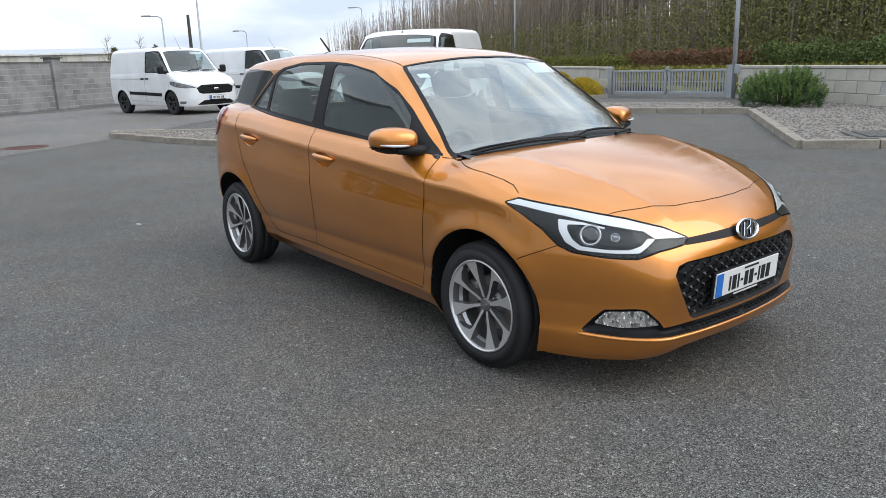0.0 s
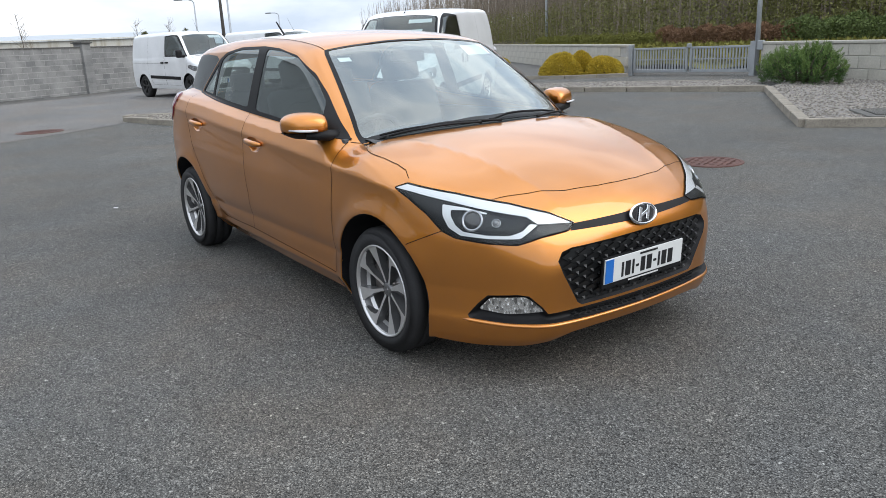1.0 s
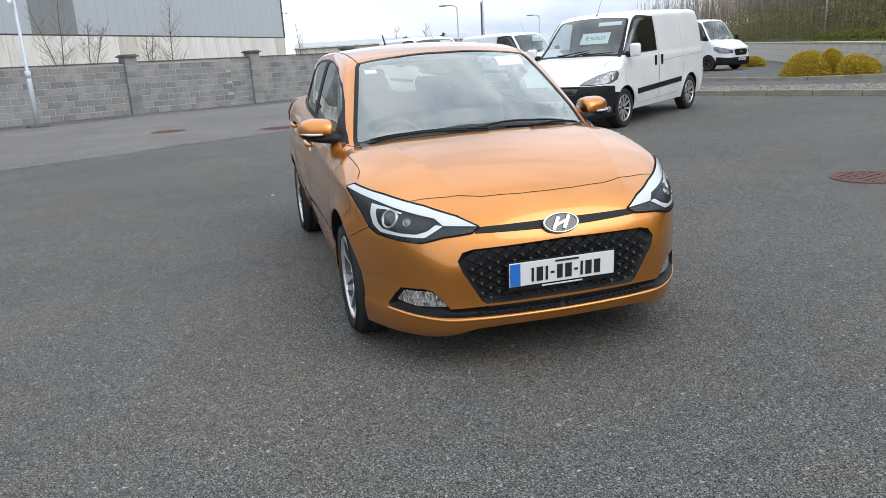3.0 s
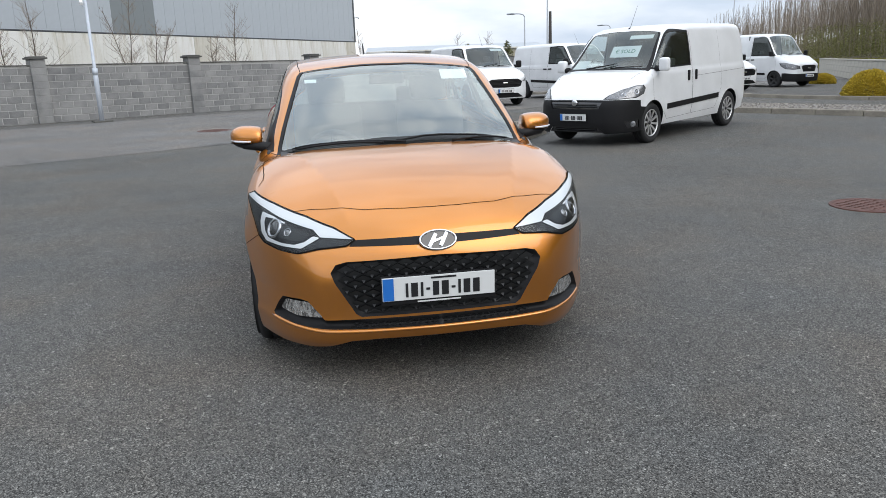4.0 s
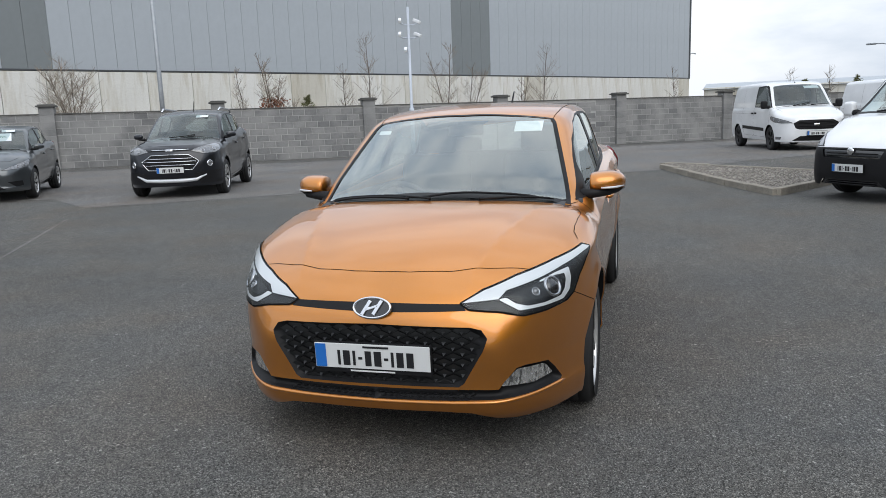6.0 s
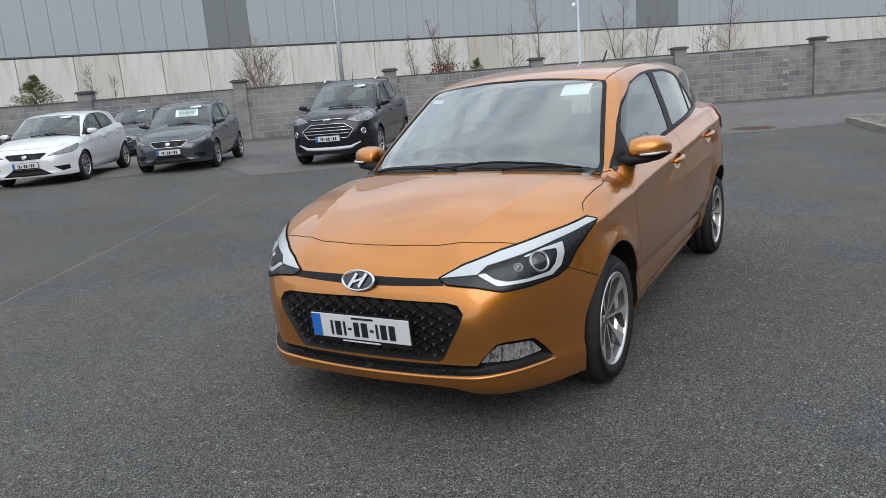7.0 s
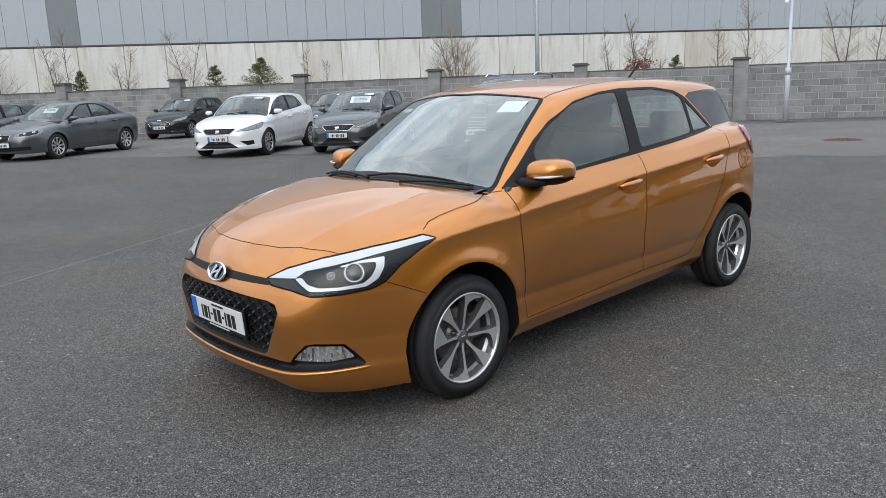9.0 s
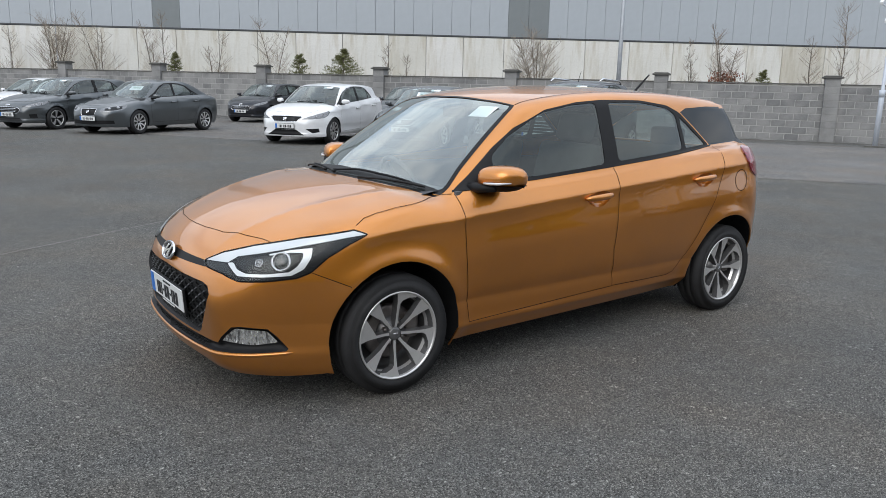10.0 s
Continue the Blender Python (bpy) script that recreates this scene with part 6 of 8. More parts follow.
    left = rt[::-1] + [(S.as_rear(p[0], p[1]), p[2]) for p in sp][1:] + [(0.0, cfg["split_r"][-1][1])]
    loop = left + [(-a, z) for a, z in left[::-1][1:-1]]
    rears = patch(S, S.rear, loop, [(n, p) for n, p, *_ in cfg.get("rear", ())], step)
    for nm, d in rears.items():
        mat = next((m for n, p, m in cfg.get("rear", ()) if n == nm), paint)
        lay("tail_panel" if nm == "body" else nm, thick(d, 0.01), mat)
    return made


def side_mirror(veh, x, y, z, mat, s=1.0):
    for hand in (1, -1):
        bm = bmesh.new()
        bmesh.ops.create_uvsphere(bm, u_segments=16, v_segments=10, radius=1.0)
        for v in bm.verts:
            px, py, pz = (math.copysign(abs(c) ** 0.72, c) for c in v.co)
            out = (py + 1) / 2
            v.co = (x + 0.085 * s * px * (1 - 0.35 * out) - 0.05 * s * out, (y + 0.10 * s + 0.105 * s * py) * hand, z + 0.068 * s * pz * (1 - 0.22 * out))
        bmesh.ops.recalc_face_normals(bm, faces=bm.faces)
        shell = part("door_mirror", bm, mat, veh, "", True)
        part("mirror_arm", tube_bm([(x + 0.04, (y - 0.05) * hand, z - 0.06 * s), (x, (y + 0.08) * hand, z - 0.05 * s)], [0.03, 0.022], 8), BLACK, shell, "", True)


def screen_card(veh, at, normal, w, h, words="", bars=0, mat=None):
    """A card just behind the windscreen; its words read from in front."""
    n = Vector(tuple(normal)).normalized()
    right = Vector((0, 0, 1)).cross(n).normalized()
    up = n.cross(right)
    p = Vector(tuple(at)) - n * 0.012
    m = Matrix(((right.x, up.x, n.x, p.x), (right.y, up.y, n.y, p.y), (right.z, up.z, n.z, p.z), (0, 0, 0, 1)))
    card = part("price_card", box_bm((w, h, 0.006)), mat or PAPER, veh, "white paper card in the windscreen", False, m)
    if words:
        me = text_mesh(words, min(h * 0.62, w * 1.25 / len(words)), GREEN_INK)
        put("card_lettering", me, card, "", Matrix.Translation((0, 0, 0.005)))
    for b in range(bars):
        part("card_bar", box_bm((w * 0.7, h * 0.12, 0.003), (0, h * (0.25 - 0.25 * b), 0.004)), GREEN_INK, card)


def place(x, y, heading):
    """The pose of a vehicle whose front axle's middle stands at (x, y)."""
    return x, y, heading


def stand(name, label, at, half_base, category="car", group=""):
    x, y, h = at
    c, s = math.cos(radians(h)), math.sin(radians(h))
    cx, cy = x - half_base * c, y - half_base * s
    zf, zr = ground_z(x, y), ground_z(x - 2 * half_base * c, y - 2 * half_base * s)
    tilt = math.degrees(math.atan2(zf - zr, 2 * half_base))
    m = Matrix.Translation((cx, cy, (zf + zr) / 2)) @ Matrix.Rotation(radians(h), 4, "Z") @ Matrix.Rotation(radians(-tilt), 4, "Y")
    return thing(name, label, category, m, group)


HATCH_CFG = dict(
    seam=ROOF_SEAM, nose=NOSE_EDGE, tail=TAIL_EDGE,
    arches=[(1.285, 0.30, 0.347), (-1.285, 0.30, 0.357)], sill=0.20,
    split_f=[(1.615, 0.70), (1.63, 0.55), (1.632, 0.32), (1.632, 0.20)],
    split_r=[(-1.53, 1.20), (-1.60, 1.05), (-1.642, 0.85), (-1.642, 0.30), (-1.645, 0.20)],
    side=[("front_window", GLASS_F, DARK_GLASS, -0.003), ("rear_window", GLASS_R, DARK_GLASS, -0.003), ("quarter_window", GLASS_Q, DARK_GLASS, -0.003), ("window_surround", DLO, BLACK, -0.001), ("front_door", DOOR_F, None, 0.0), ("rear_door", DOOR_R, None, 0.0)],
    lines=[DOOR_F[:6], DOOR_F[5:10], DOOR_R[4:13]],
    top=[("windscreen", mirrored(SCREEN), DARK_GLASS), ("bonnet", mirrored(BONNET), None), ("cowl", mirrored([(1.19, 0.0), (1.165, 0.25), (1.10, 0.48), (1.0, 0.66), (0.95, 0.652), (1.05, 0.47), (1.11, 0.25), (1.135, 0.0)]), BLACK)],
    top_lines=[BONNET[9:] + [(u, -v) for u, v in BONNET[9:][::-1]][1:]],
    chin=[(0.873, 0.19), (0.7, 0.185), (0.45, 0.19), (0.0, 0.20)],
)


def both_sides(poly):
    return list(poly) + [(-a, z) for a, z in poly[::-1]]


def swollen(poly, k=1.10):
    c = np.mean(poly, axis=0)
    return [tuple(c + (np.array(p) - c) * k) for p in poly]


def box_cabin(veh, k, floor_z, front, back, half, belt_z, seat_x, bench=True):
    """A plain cabin seen through the glass: floor, linings, dashboard, seats and headrests."""
    part("cabin_floor", box_bm((front - back, 2 * half, 0.05), ((front + back) / 2, 0, floor_z), 0.01), TRIM_DARK, veh)
    part("dashboard", box_bm((0.42, 2 * half, 0.34), (front - 0.20, 0, belt_z - 0.16), 0.06, 3), TRIM_DARK, veh, "", True)
    for h in (1, -1):
        part("door_lining", box_bm((front - back - 0.3, 0.05, belt_z - floor_z - 0.06), ((front + back) / 2, (half + 0.01) * h, (belt_z + floor_z) / 2 - 0.02), 0.02), TRIM_DARK, veh)
        lean = Matrix.Rotation(radians(-14), 4, "Y")
        seat = part("seat", box_bm((0.5, 0.48, 0.18), (seat_x, 0.36 * h, floor_z + 0.2), 0.05, 2), SEAT, veh, "", True)
        part("backrest", box_bm((0.13, 0.46, 0.62), (seat_x - 0.29, 0.36 * h, floor_z + 0.54), 0.05, 2, None, lean), SEAT, seat, "", True)
        part("headrest", box_bm((0.10, 0.26, 0.18), (seat_x - 0.39, 0.36 * h, floor_z + 0.94), 0.04, 2, None, lean), SEAT, seat, "", True)
    if bench:
        part("rear_backrest", box_bm((0.12, 2 * half - 0.16, 0.55), (seat_x - 1.2, 0, floor_z + 0.5), 0.05, 2, None, Matrix.Rotation(radians(-18), 4, "Y")), SEAT, veh, "", True)
    bm = bmesh.new()
    tube_bm([(0.18 * math.cos(t), 0.18 * math.sin(t), 0) for t in np.linspace(0, 2 * math.pi, 21)], 0.016, 6, bm, False)
    part("steering_wheel", bm, TRIM_DARK, veh, "", True, Matrix.Translation((seat_x + 0.42, -0.36, belt_z - 0.06)) @ Matrix.Rotation(radians(-62), 4, "Y"))


def lamp_eyes(veh, S, k, eyes):
    """Round reflectors in the headlamps: (angle, height, radius)."""
    k = np.array(k, float)
    for a, z, r in eyes:
        r *= 0.8
        for hand in (1, -1):
            c = S.front(np.array([[a * hand, z]]))
            n = S.normal(c)[0]
            c = c[0] * k
            m = Matrix.Translation(tuple(c + n * 0.006)) @ Vector(tuple(n)).to_track_quat("Y", "Z").to_matrix().to_4x4()
            ring = part("lamp_reflector", lathe_bm([(r * 1.1, -0.002), (r, 0.006), (r * 0.86, 0.004), (r * 0.6, -0.001)], 18), LAMP_CHROME, veh, "", True, m)
            part("lamp_bulb_lens", lathe_bm([(0.0, 0.008), (r * 0.4, 0.006), (r * 0.68, -0.001)], 16), LENS, ring, "", True)


SUV_S = dict(HERO.s)
SUV_S.update(
    top=[(2.14, 0.56), (2.08, 0.72), (2.03, 0.80), (1.98, 0.832), (1.90, 0.862), (1.70, 0.898), (1.50, 0.925), (1.30, 0.945), (1.16, 0.960)] + HERO.s["top"][10:],
    belt=[(2.1, 0.76), (1.9, 0.81), (1.7, 0.845), (1.5, 0.872), (1.3, 0.90)] + HERO.s["belt"][5:],
    nose=[(0.12, 1.97), (0.16, 2.02), (0.20, 2.05), (0.30, 2.07), (0.52, 2.085), (0.70, 2.075), (0.78, 2.05), (0.84, 2.0), (0.9, 1.95), (1.0, 1.9)],
    wide=[(2.0, 0.68), (1.9, 0.745), (1.8, 0.79), (1.7, 0.815), (1.6, 0.83)] + HERO.s["wide"][5:],
    nose_b=1.9,
)
SUV = Shape(**SUV_S)


def hatch(name, label, at, paint, k, base_half, wheel, style, group="parked cars", S=HERO):
    """A parked five-door hatchback; style sets its face."""
    veh = stand(name, label, at, base_half, "car", group)
    kx = base_half / 1.285
    k = (kx, k[1], k[2])
    cfg = dict(HATCH_CFG)
    cfg["side"] = [(n, p, m or paint, h) for n, p, m, h in cfg["side"]]
    cfg["top"] = [(n, p, m or paint) for n, p, m in cfg["top"]]
    pocket = lambda q: [("fog_pocket", q, BLACK, -0.008), ("fog_pocket_far", [(-a, z) for a, z in q], BLACK, -0.008)]
    if style == "wedge":
        grille = both_sides([(0.0, 0.660), (0.34, 0.655), (0.36, 0.64), (0.25, 0.545), (0.0, 0.54)])
        rim = [(0.0, 0.664), (0.345, 0.66), (0.37, 0.64), (0.25, 0.538), (0.0, 0.534)]
        low = both_sides([(0.0, 0.352), (0.24, 0.355), (0.42, 0.225), (0.0, 0.215)])
        cfg["front"] = [("grille", grille, BLACK, -0.012), ("lower_intake", low, BLACK, -0.012)] + pocket([(0.44, 0.375), (0.72, 0.385), (0.74, 0.30), (0.58, 0.275)])
        lamp = [(0.40, 0.600), (0.52, 0.650), (0.72, 0.712), (1.0, 0.775), (1.03, 0.75), (0.95, 0.675), (0.84, 0.630), (0.60, 0.606)]
        eyes = [(0.66, 0.655, 0.032), (0.83, 0.685, 0.036)]
        bars, pz, bz = [(z, 0.25, 0.004, BLACK_GLOSS) for z in (0.565, 0.585, 0.605, 0.625)], 0.435, 0.60
    elif style == "suv":
        grille = both_sides([(0.0, 0.705), (0.30, 0.70), (0.44, 0.60), (0.34, 0.475), (0.0, 0.465)])
        rim = [(0.0, 0.712), (0.305, 0.707), (0.455, 0.60), (0.35, 0.468), (0.0, 0.458)]
        low = both_sides([(0.0, 0.35), (0.40, 0.36), (0.46, 0.31), (0.0, 0.30)])
        slot = both_sides([(0.0, 0.79), (0.33, 0.785), (0.33, 0.765), (0.0, 0.765)])
        cfg["front"] = [("grille", grille, BLACK, -0.012), ("lower_intake", low, BLACK, -0.012), ("upper_slot", slot, BLACK, -0.008)]
        cfg["lamps"] = [("lower_cladding", [(0.36, 0.40), (0.60, 0.44), (0.86, 0.44), (0.86, 0.24), (0.46, 0.24)], BLACK, 0.004, "")]
        lamp = [(0.36, 0.765), (0.42, 0.80), (0.65, 0.845), (0.95, 0.87), (1.0, 0.84), (0.92, 0.77), (0.75, 0.725), (0.55, 0.72)]
        eyes = [(0.55, 0.765, 0.036), (0.76, 0.79, 0.045)]
        bars, pz, bz = [(0.65, 0.36, 0.008, CHROME), (0.60, 0.41, 0.010, CHROME), (0.545, 0.38, 0.008, CHROME), (0.79, 0.32, 0.009, CHROME)], 0.465, 0.785
    else:
        grille = both_sides([(0.0, 0.60), (0.28, 0.595), (0.37, 0.54), (0.30, 0.455), (0.0, 0.445)])
        rim = [(0.0, 0.606), (0.285, 0.60), (0.38, 0.54), (0.31, 0.448), (0.0, 0.438)]
        low = both_sides([(0.0, 0.32), (0.34, 0.325), (0.42, 0.25), (0.0, 0.24)])
        cfg["front"] = [("grille", grille, BLACK, -0.012), ("lower_intake", low, BLACK, -0.012)] + pocket([(0.56, 0.42), (0.72, 0.43), (0.74, 0.33), (0.58, 0.33)])
        lamp = [(0.44, 0.625), (0.55, 0.675), (0.78, 0.735), (1.0, 0.775), (1.03, 0.745), (0.92, 0.685), (0.75, 0.635), (0.58, 0.615)]
        eyes = [(0.70, 0.67, 0.036), (0.85, 0.70, 0.03)]
        bars, pz, bz = [(0.485, 0.26, 0.006, CHROME), (0.525, 0.30, 0.006, CHROME), (0.565, 0.27, 0.006, CHROME)], 0.41, 0.66
    cfg["lamps"] = cfg.get("lamps", []) + [("lamp_bezel", swollen(lamp), LAMP_DARK, 0.0015, ""), ("headlamp", lamp, LENS, 0.004, "clear headlamp")]
    tl = [(1.0, 1.06), (0.80, 1.07), (0.62, 1.04), (0.60, 0.92), (0.85, 0.90)]
    cfg["rear"] = [("rear_screen", both_sides([(0.0, 1.315), (0.45, 1.29), (0.72, 1.13), (0.70, 1.06), (0.0, 1.05)]), DARK_GLASS)]
    skin(S, veh, paint, cfg, 0.05, k)
    kk = np.array(k)
    lamp_eyes(veh, S, k, eyes)
    ring = S.front(dense(both_sides(rim), 0.05)) * kk
    part("grille_surround", tube_bm([tuple(p) for p in ring] + [tuple(ring[0])], 0.008, 6), CHROME, veh, "", True)
    for z, w, r, mt in bars:
        P = S.front(np.array([(a, z) for a in np.linspace(-w, w, 9)])) * kk
        part("grille_bar", tube_bm([tuple(p + [0.004, 0, 0]) for p in P], r, 6), mt, veh, "", True)
    bx = float(S.front(np.array([[0.0, bz]]))[0, 0])
    size = (0.085, 0.014, 0.075) if style == "wedge" else (0.13, 0.014, 0.05)
    part("badge", box_bm(size, (0, 0, 0), 0.02, 2), CHROME, veh, "chrome badge", True, viewed((bx + 0.008) * k[0], 0, bz * k[2], 0, 10))
    if style == "suv":
        for hand in (1, -1):
            c = S.front(np.array([[0.63 * hand, 0.555]]))
            n = S.normal(c)[0]
            m = Matrix.Translation(tuple(c[0] * kk)) @ Vector(tuple(n)).to_track_quat("Y", "Z").to_matrix().to_4x4()
            fog = part("fog_lamp", lathe_bm([(0.0, 0.008), (0.03, 0.008), (0.042, 0.002)], 18), LENS, veh, "", True, m)
            part("fog_ring", lathe_bm([(0.042, 0.0), (0.046, 0.010), (0.058, 0.008), (0.062, -0.004)], 18), CHROME, fog, "chrome ring", True)
    px = float(S.front(np.array([[0.0, pz]]))[0, 0])
    number_plate(veh, viewed(px * k[0] + 0.014, 0, pz * k[2], 0, -3), low=True)
    side_mirror(veh, 0.78 * k[0], 0.79 * k[1], 1.0 * k[2], paint, 0.9)
    for hx, hz in ((-0.03, 0.842), (-0.985, 0.898)):
        for hand in (1, -1):
            y0 = float(S.side(np.array([[hx, hz]]))[0, 1])
            part("handle", box_bm((0.20, 0.035, 0.035), (hx * k[0], (y0 + 0.012) * k[1] * hand, hz * k[2]), 0.012, 2), paint, veh, "", True)
    R, spokes, wstyle = wheel
    for x in (1.285, -1.285):
        for hand in (1, -1):
            wheel_parts(veh, (x * k[0], (0.75 * k[1]) * hand, R), R, 0.205, R * 0.69, spokes, wstyle, hand, True)
    part("underbody", box_bm((3.4 * k[0], 1.15, 0.14), (0, 0, 0.27), 0.03), BLACK, veh)
    box_cabin(veh, k, 0.34 * k[2], 1.12 * k[0], -1.4 * k[0], 0.69 * k[1], 0.93 * k[2], 0.10)
    d = overlay(S, S.rear, tl, 0.04, 0.006, (1, 1), 0.006)
    for hand in (1, -1):
        v, f, n = d if hand > 0 else flipped(d)
        put("tail_lamp", mesh_of("tail_lamp", v * np.array(k), f, RED_LENS), veh)
    for y in (0.12, -0.2):
        part("wiper", tube_bm([(p[0] * k[0], p[1] * k[1], p[2] * k[2] + 0.02) for p in S.above(np.array([(1.14, y), (1.09, y + 0.25), (1.02, y + 0.45)]))], [0.012, 0.01, 0.006], 6), BLACK, veh, "", True)
    q = S.above(np.array([[0.50, 0.30]]))[0] * kk
    part("screen_sticker", box_bm((0.08, 0.24, 0.003), (q[0], q[1], q[2] + 0.004), 0, 1, None, Matrix.Rotation(radians(31), 4, "Y")), PAPER, veh, "white sticker on the windscreen")
    return veh


def van_shape(h, fo, H, W, hood, wb_cowl, roof_x, lip):
    """The skin of a panel van; h is half the wheelbase."""
    nx = h + fo
    rx = -h - 0.80
    return Shape(
        top=[(nx + 0.1, lip - 0.14), (nx + 0.02, lip - 0.03), (nx - 0.05, lip + 0.035), (nx - 0.18, lip + (hood - lip) * 0.30), (nx - 0.42, lip + (hood - lip) * 0.68), (wb_cowl + 0.25, hood + 0.01), (wb_cowl + 0.04, hood + 0.06), (wb_cowl, hood + 0.075), (roof_x + 0.10, H - 0.14), (roof_x, H - 0.075), (roof_x - 0.25, H - 0.025), (roof_x - 0.8, H), (rx + 0.5, H - 0.01), (rx, H - 0.04), (rx - 0.2, H - 0.06)],
        wide=[(nx, W - 0.16), (nx - 0.15, W - 0.07), (nx - 0.4, W - 0.01), (h, W + 0.005), (0, W), (-h, W), (rx + 0.2, W - 0.01), (rx, W - 0.03)],
        belt=[(nx, lip - 0.02), (nx - 0.25, lip + (hood - lip) * 0.35), (h + 0.12, lip + (hood - lip) * 0.75), (wb_cowl, hood + 0.02), (0.2, hood + 0.03), (rx, hood + 0.03)],
        inset=[(-0.5, 0.03), (0.0, 0.03), (0.06, 0.014), (0.2, 0.004), (0.4, 0.0), (0.6, 0.006), (0.75, 0.03), (0.9, 0.07), (1.1, 0.15)],
        green=[(nx, W - 0.15), (wb_cowl, W - 0.045), (wb_cowl - 0.5, W - 0.032), (0, W - 0.03), (rx, W - 0.05)],
        tumble=0.10, bow=0.10, sweep=0.16, crown=0.035, crown2=0.12,
        nose=[(0.15, nx - 0.10), (0.25, nx - 0.02), (0.4, nx), (0.6, nx - 0.01), (max(lip - 0.05, 0.62), nx - 0.03), (lip + 0.08, nx - 0.11), (hood + 0.1, nx - 0.35)],
        nose_a=0.12, nose_b=2.0, nose_y=0.5,
        tail=[(0.2, rx + 0.02), (0.5, rx), (1.2, rx + 0.02), (H, rx + 0.12)],
        tail_a=0.04, tail_b=0.5, tail_y=0.7, blend=0.11, nose_blend=0.12, tail_blend=0.10,
        front_from=h - 0.55, rear_from=-h + 0.2, floor=0.6,
        arches=[(h, 0.32, 0.36, 0.012), (-h, 0.32, 0.36, 0.012)],
    )


def van(name, label, at, h, fo, H, W, hood, cowl, roof_x, face_kind, steel, cards=(), group="white vans", lip=0.86):
    veh = stand(name, label, at, h, "van", group)
    S = van_shape(h, fo, H, W, hood, cowl, roof_x, lip)
    black_face = face_kind == "black"
    nx, rx = h + fo, -h - 0.80
    eave = H - 0.14
    seam_ = [(rx + 0.16, W - 0.20), (rx + 0.6, W - 0.17), (roof_x - 0.4, W - 0.17), (roof_x + 0.02, W - 0.20), (cowl - 0.02, W - 0.085), (cowl + 0.1, W - 0.085), (h + 0.1, W - 0.10), (h + 0.36, W - 0.15)]
    nose = [(h + 0.36, W - 0.15), (nx - 0.30, W - 0.30), (nx - 0.20, 0.30), (nx - 0.17, 0.0)]
    tail = [(rx + 0.16, W - 0.20), (rx + 0.13, 0.3), (rx + 0.13, 0.0)]
    screen = [(cowl + 0.0, 0.0), (cowl - 0.04, 0.35), (cowl - 0.10, W - 0.20), (cowl - 0.13, W - 0.175), (roof_x + 0.06, W - 0.27), (roof_x + 0.03, W - 0.30), (roof_x + 0.06, 0.0)]
    x0, x1, x2 = cowl - 0.12, roof_x + 0.02, roof_x - 0.62
    glass_ = [(x0 - 0.06, hood + 0.07), (x0 - 0.22, hood + 0.24), (x1 - 0.02, eave - 0.02), (x1 - 0.22, eave + 0.0), (x2 + 0.03, eave - 0.02), (x2 + 0.04, hood + 0.09)]
    frame_ = [(x0 + 0.06, hood + 0.04), (x0 - 0.12, hood + 0.24), (x1 + 0.06, eave + 0.01), (x1 - 0.2, eave + 0.03), (x2, eave + 0.01), (x2, hood + 0.06)]
    if black_face:
        frame_ = [(x0 + 0.16, hood + 0.045), (x0 + 0.02, hood + 0.22), (x1 + 0.14, eave - 0.03), (x1 + 0.0, eave + 0.045), (x1 - 0.2, eave + 0.045), (x2, eave + 0.01), (x2, hood + 0.06)]
    door = [(x0 + 0.08, hood + 0.02), (x0 + 0.06, 0.62), (h - 0.42, 0.42), (h - 0.5, 0.34), (x2 - 0.02, 0.36), (x2 - 0.02, hood + 0.03)]
    slide = [(x2 - 0.03, eave), (x2 - 0.03, 0.36), (-h + 0.55, 0.38), (-h + 0.35, 0.72), (-h + 0.35, eave)]
    strip = [(h - 0.46, 0.585), (h - 0.46, 0.50), (-h + 0.45, 0.555), (-h + 0.45, 0.64)]
    cfg = dict(
        seam=seam_, nose=nose, tail=tail, arches=[(h, 0.32, 0.36), (-h, 0.32, 0.36)], sill=0.26,
        split_f=[(h + 0.37, hood - 0.2), (h + 0.372, 0.5), (h + 0.358, 0.26)], split_r=[(rx + 0.16, eave - 0.1), (rx + 0.15, 0.8), (rx + 0.14, 0.30)],
        side=[("front_window", glass_, DARK_GLASS, -0.004), ("window_surround", frame_, BLACK, -0.001), ("rub_strip", strip, BLACK, 0.012)] + ([("bumper_end", [(h + 0.16, 0.585), (h + 0.30, 0.60), (h + 0.6, 0.64), (h + 0.6, 0.1), (h + 0.16, 0.1)], BLACK, 0.006)] if black_face else []) + [("cab_door", door, WHITE, 0.0), ("load_door", slide, WHITE, 0.0)],
        lines=[door[:5] + door[5:], slide[:5], [(x2 - 0.1, hood - 0.12), (rx + 0.2, hood - 0.08)]],
        top=[("windscreen", mirrored(screen), DARK_GLASS), ("screen_border", mirrored([(cowl + 0.01, 0.0), (cowl - 0.03, 0.36), (cowl - 0.05, W - 0.10), (cowl - 0.13, W - 0.10), (roof_x + 0.06, W - 0.235), (roof_x + 0.02, W - 0.26), (roof_x + 0.05, 0.0)]), BLACK if face_kind == "black" else WHITE), ("cowl", mirrored([(cowl + 0.06, 0.0), (cowl + 0.02, 0.35), (cowl - 0.04, W - 0.16), (cowl - 0.13, W - 0.165), (cowl - 0.10, W - 0.20), (cowl - 0.04, 0.35), (cowl, 0.0)]), BLACK)],
        top_lines=[[(cowl + 0.05, (W - 0.14) * q), (h + 0.2, (W - 0.16) * q), (h + 0.34, (W - 0.20) * q)] for q in (1, -1)],
        chin=[(0.80, 0.24), (0.5, 0.22), (0.0, 0.22)],
    )
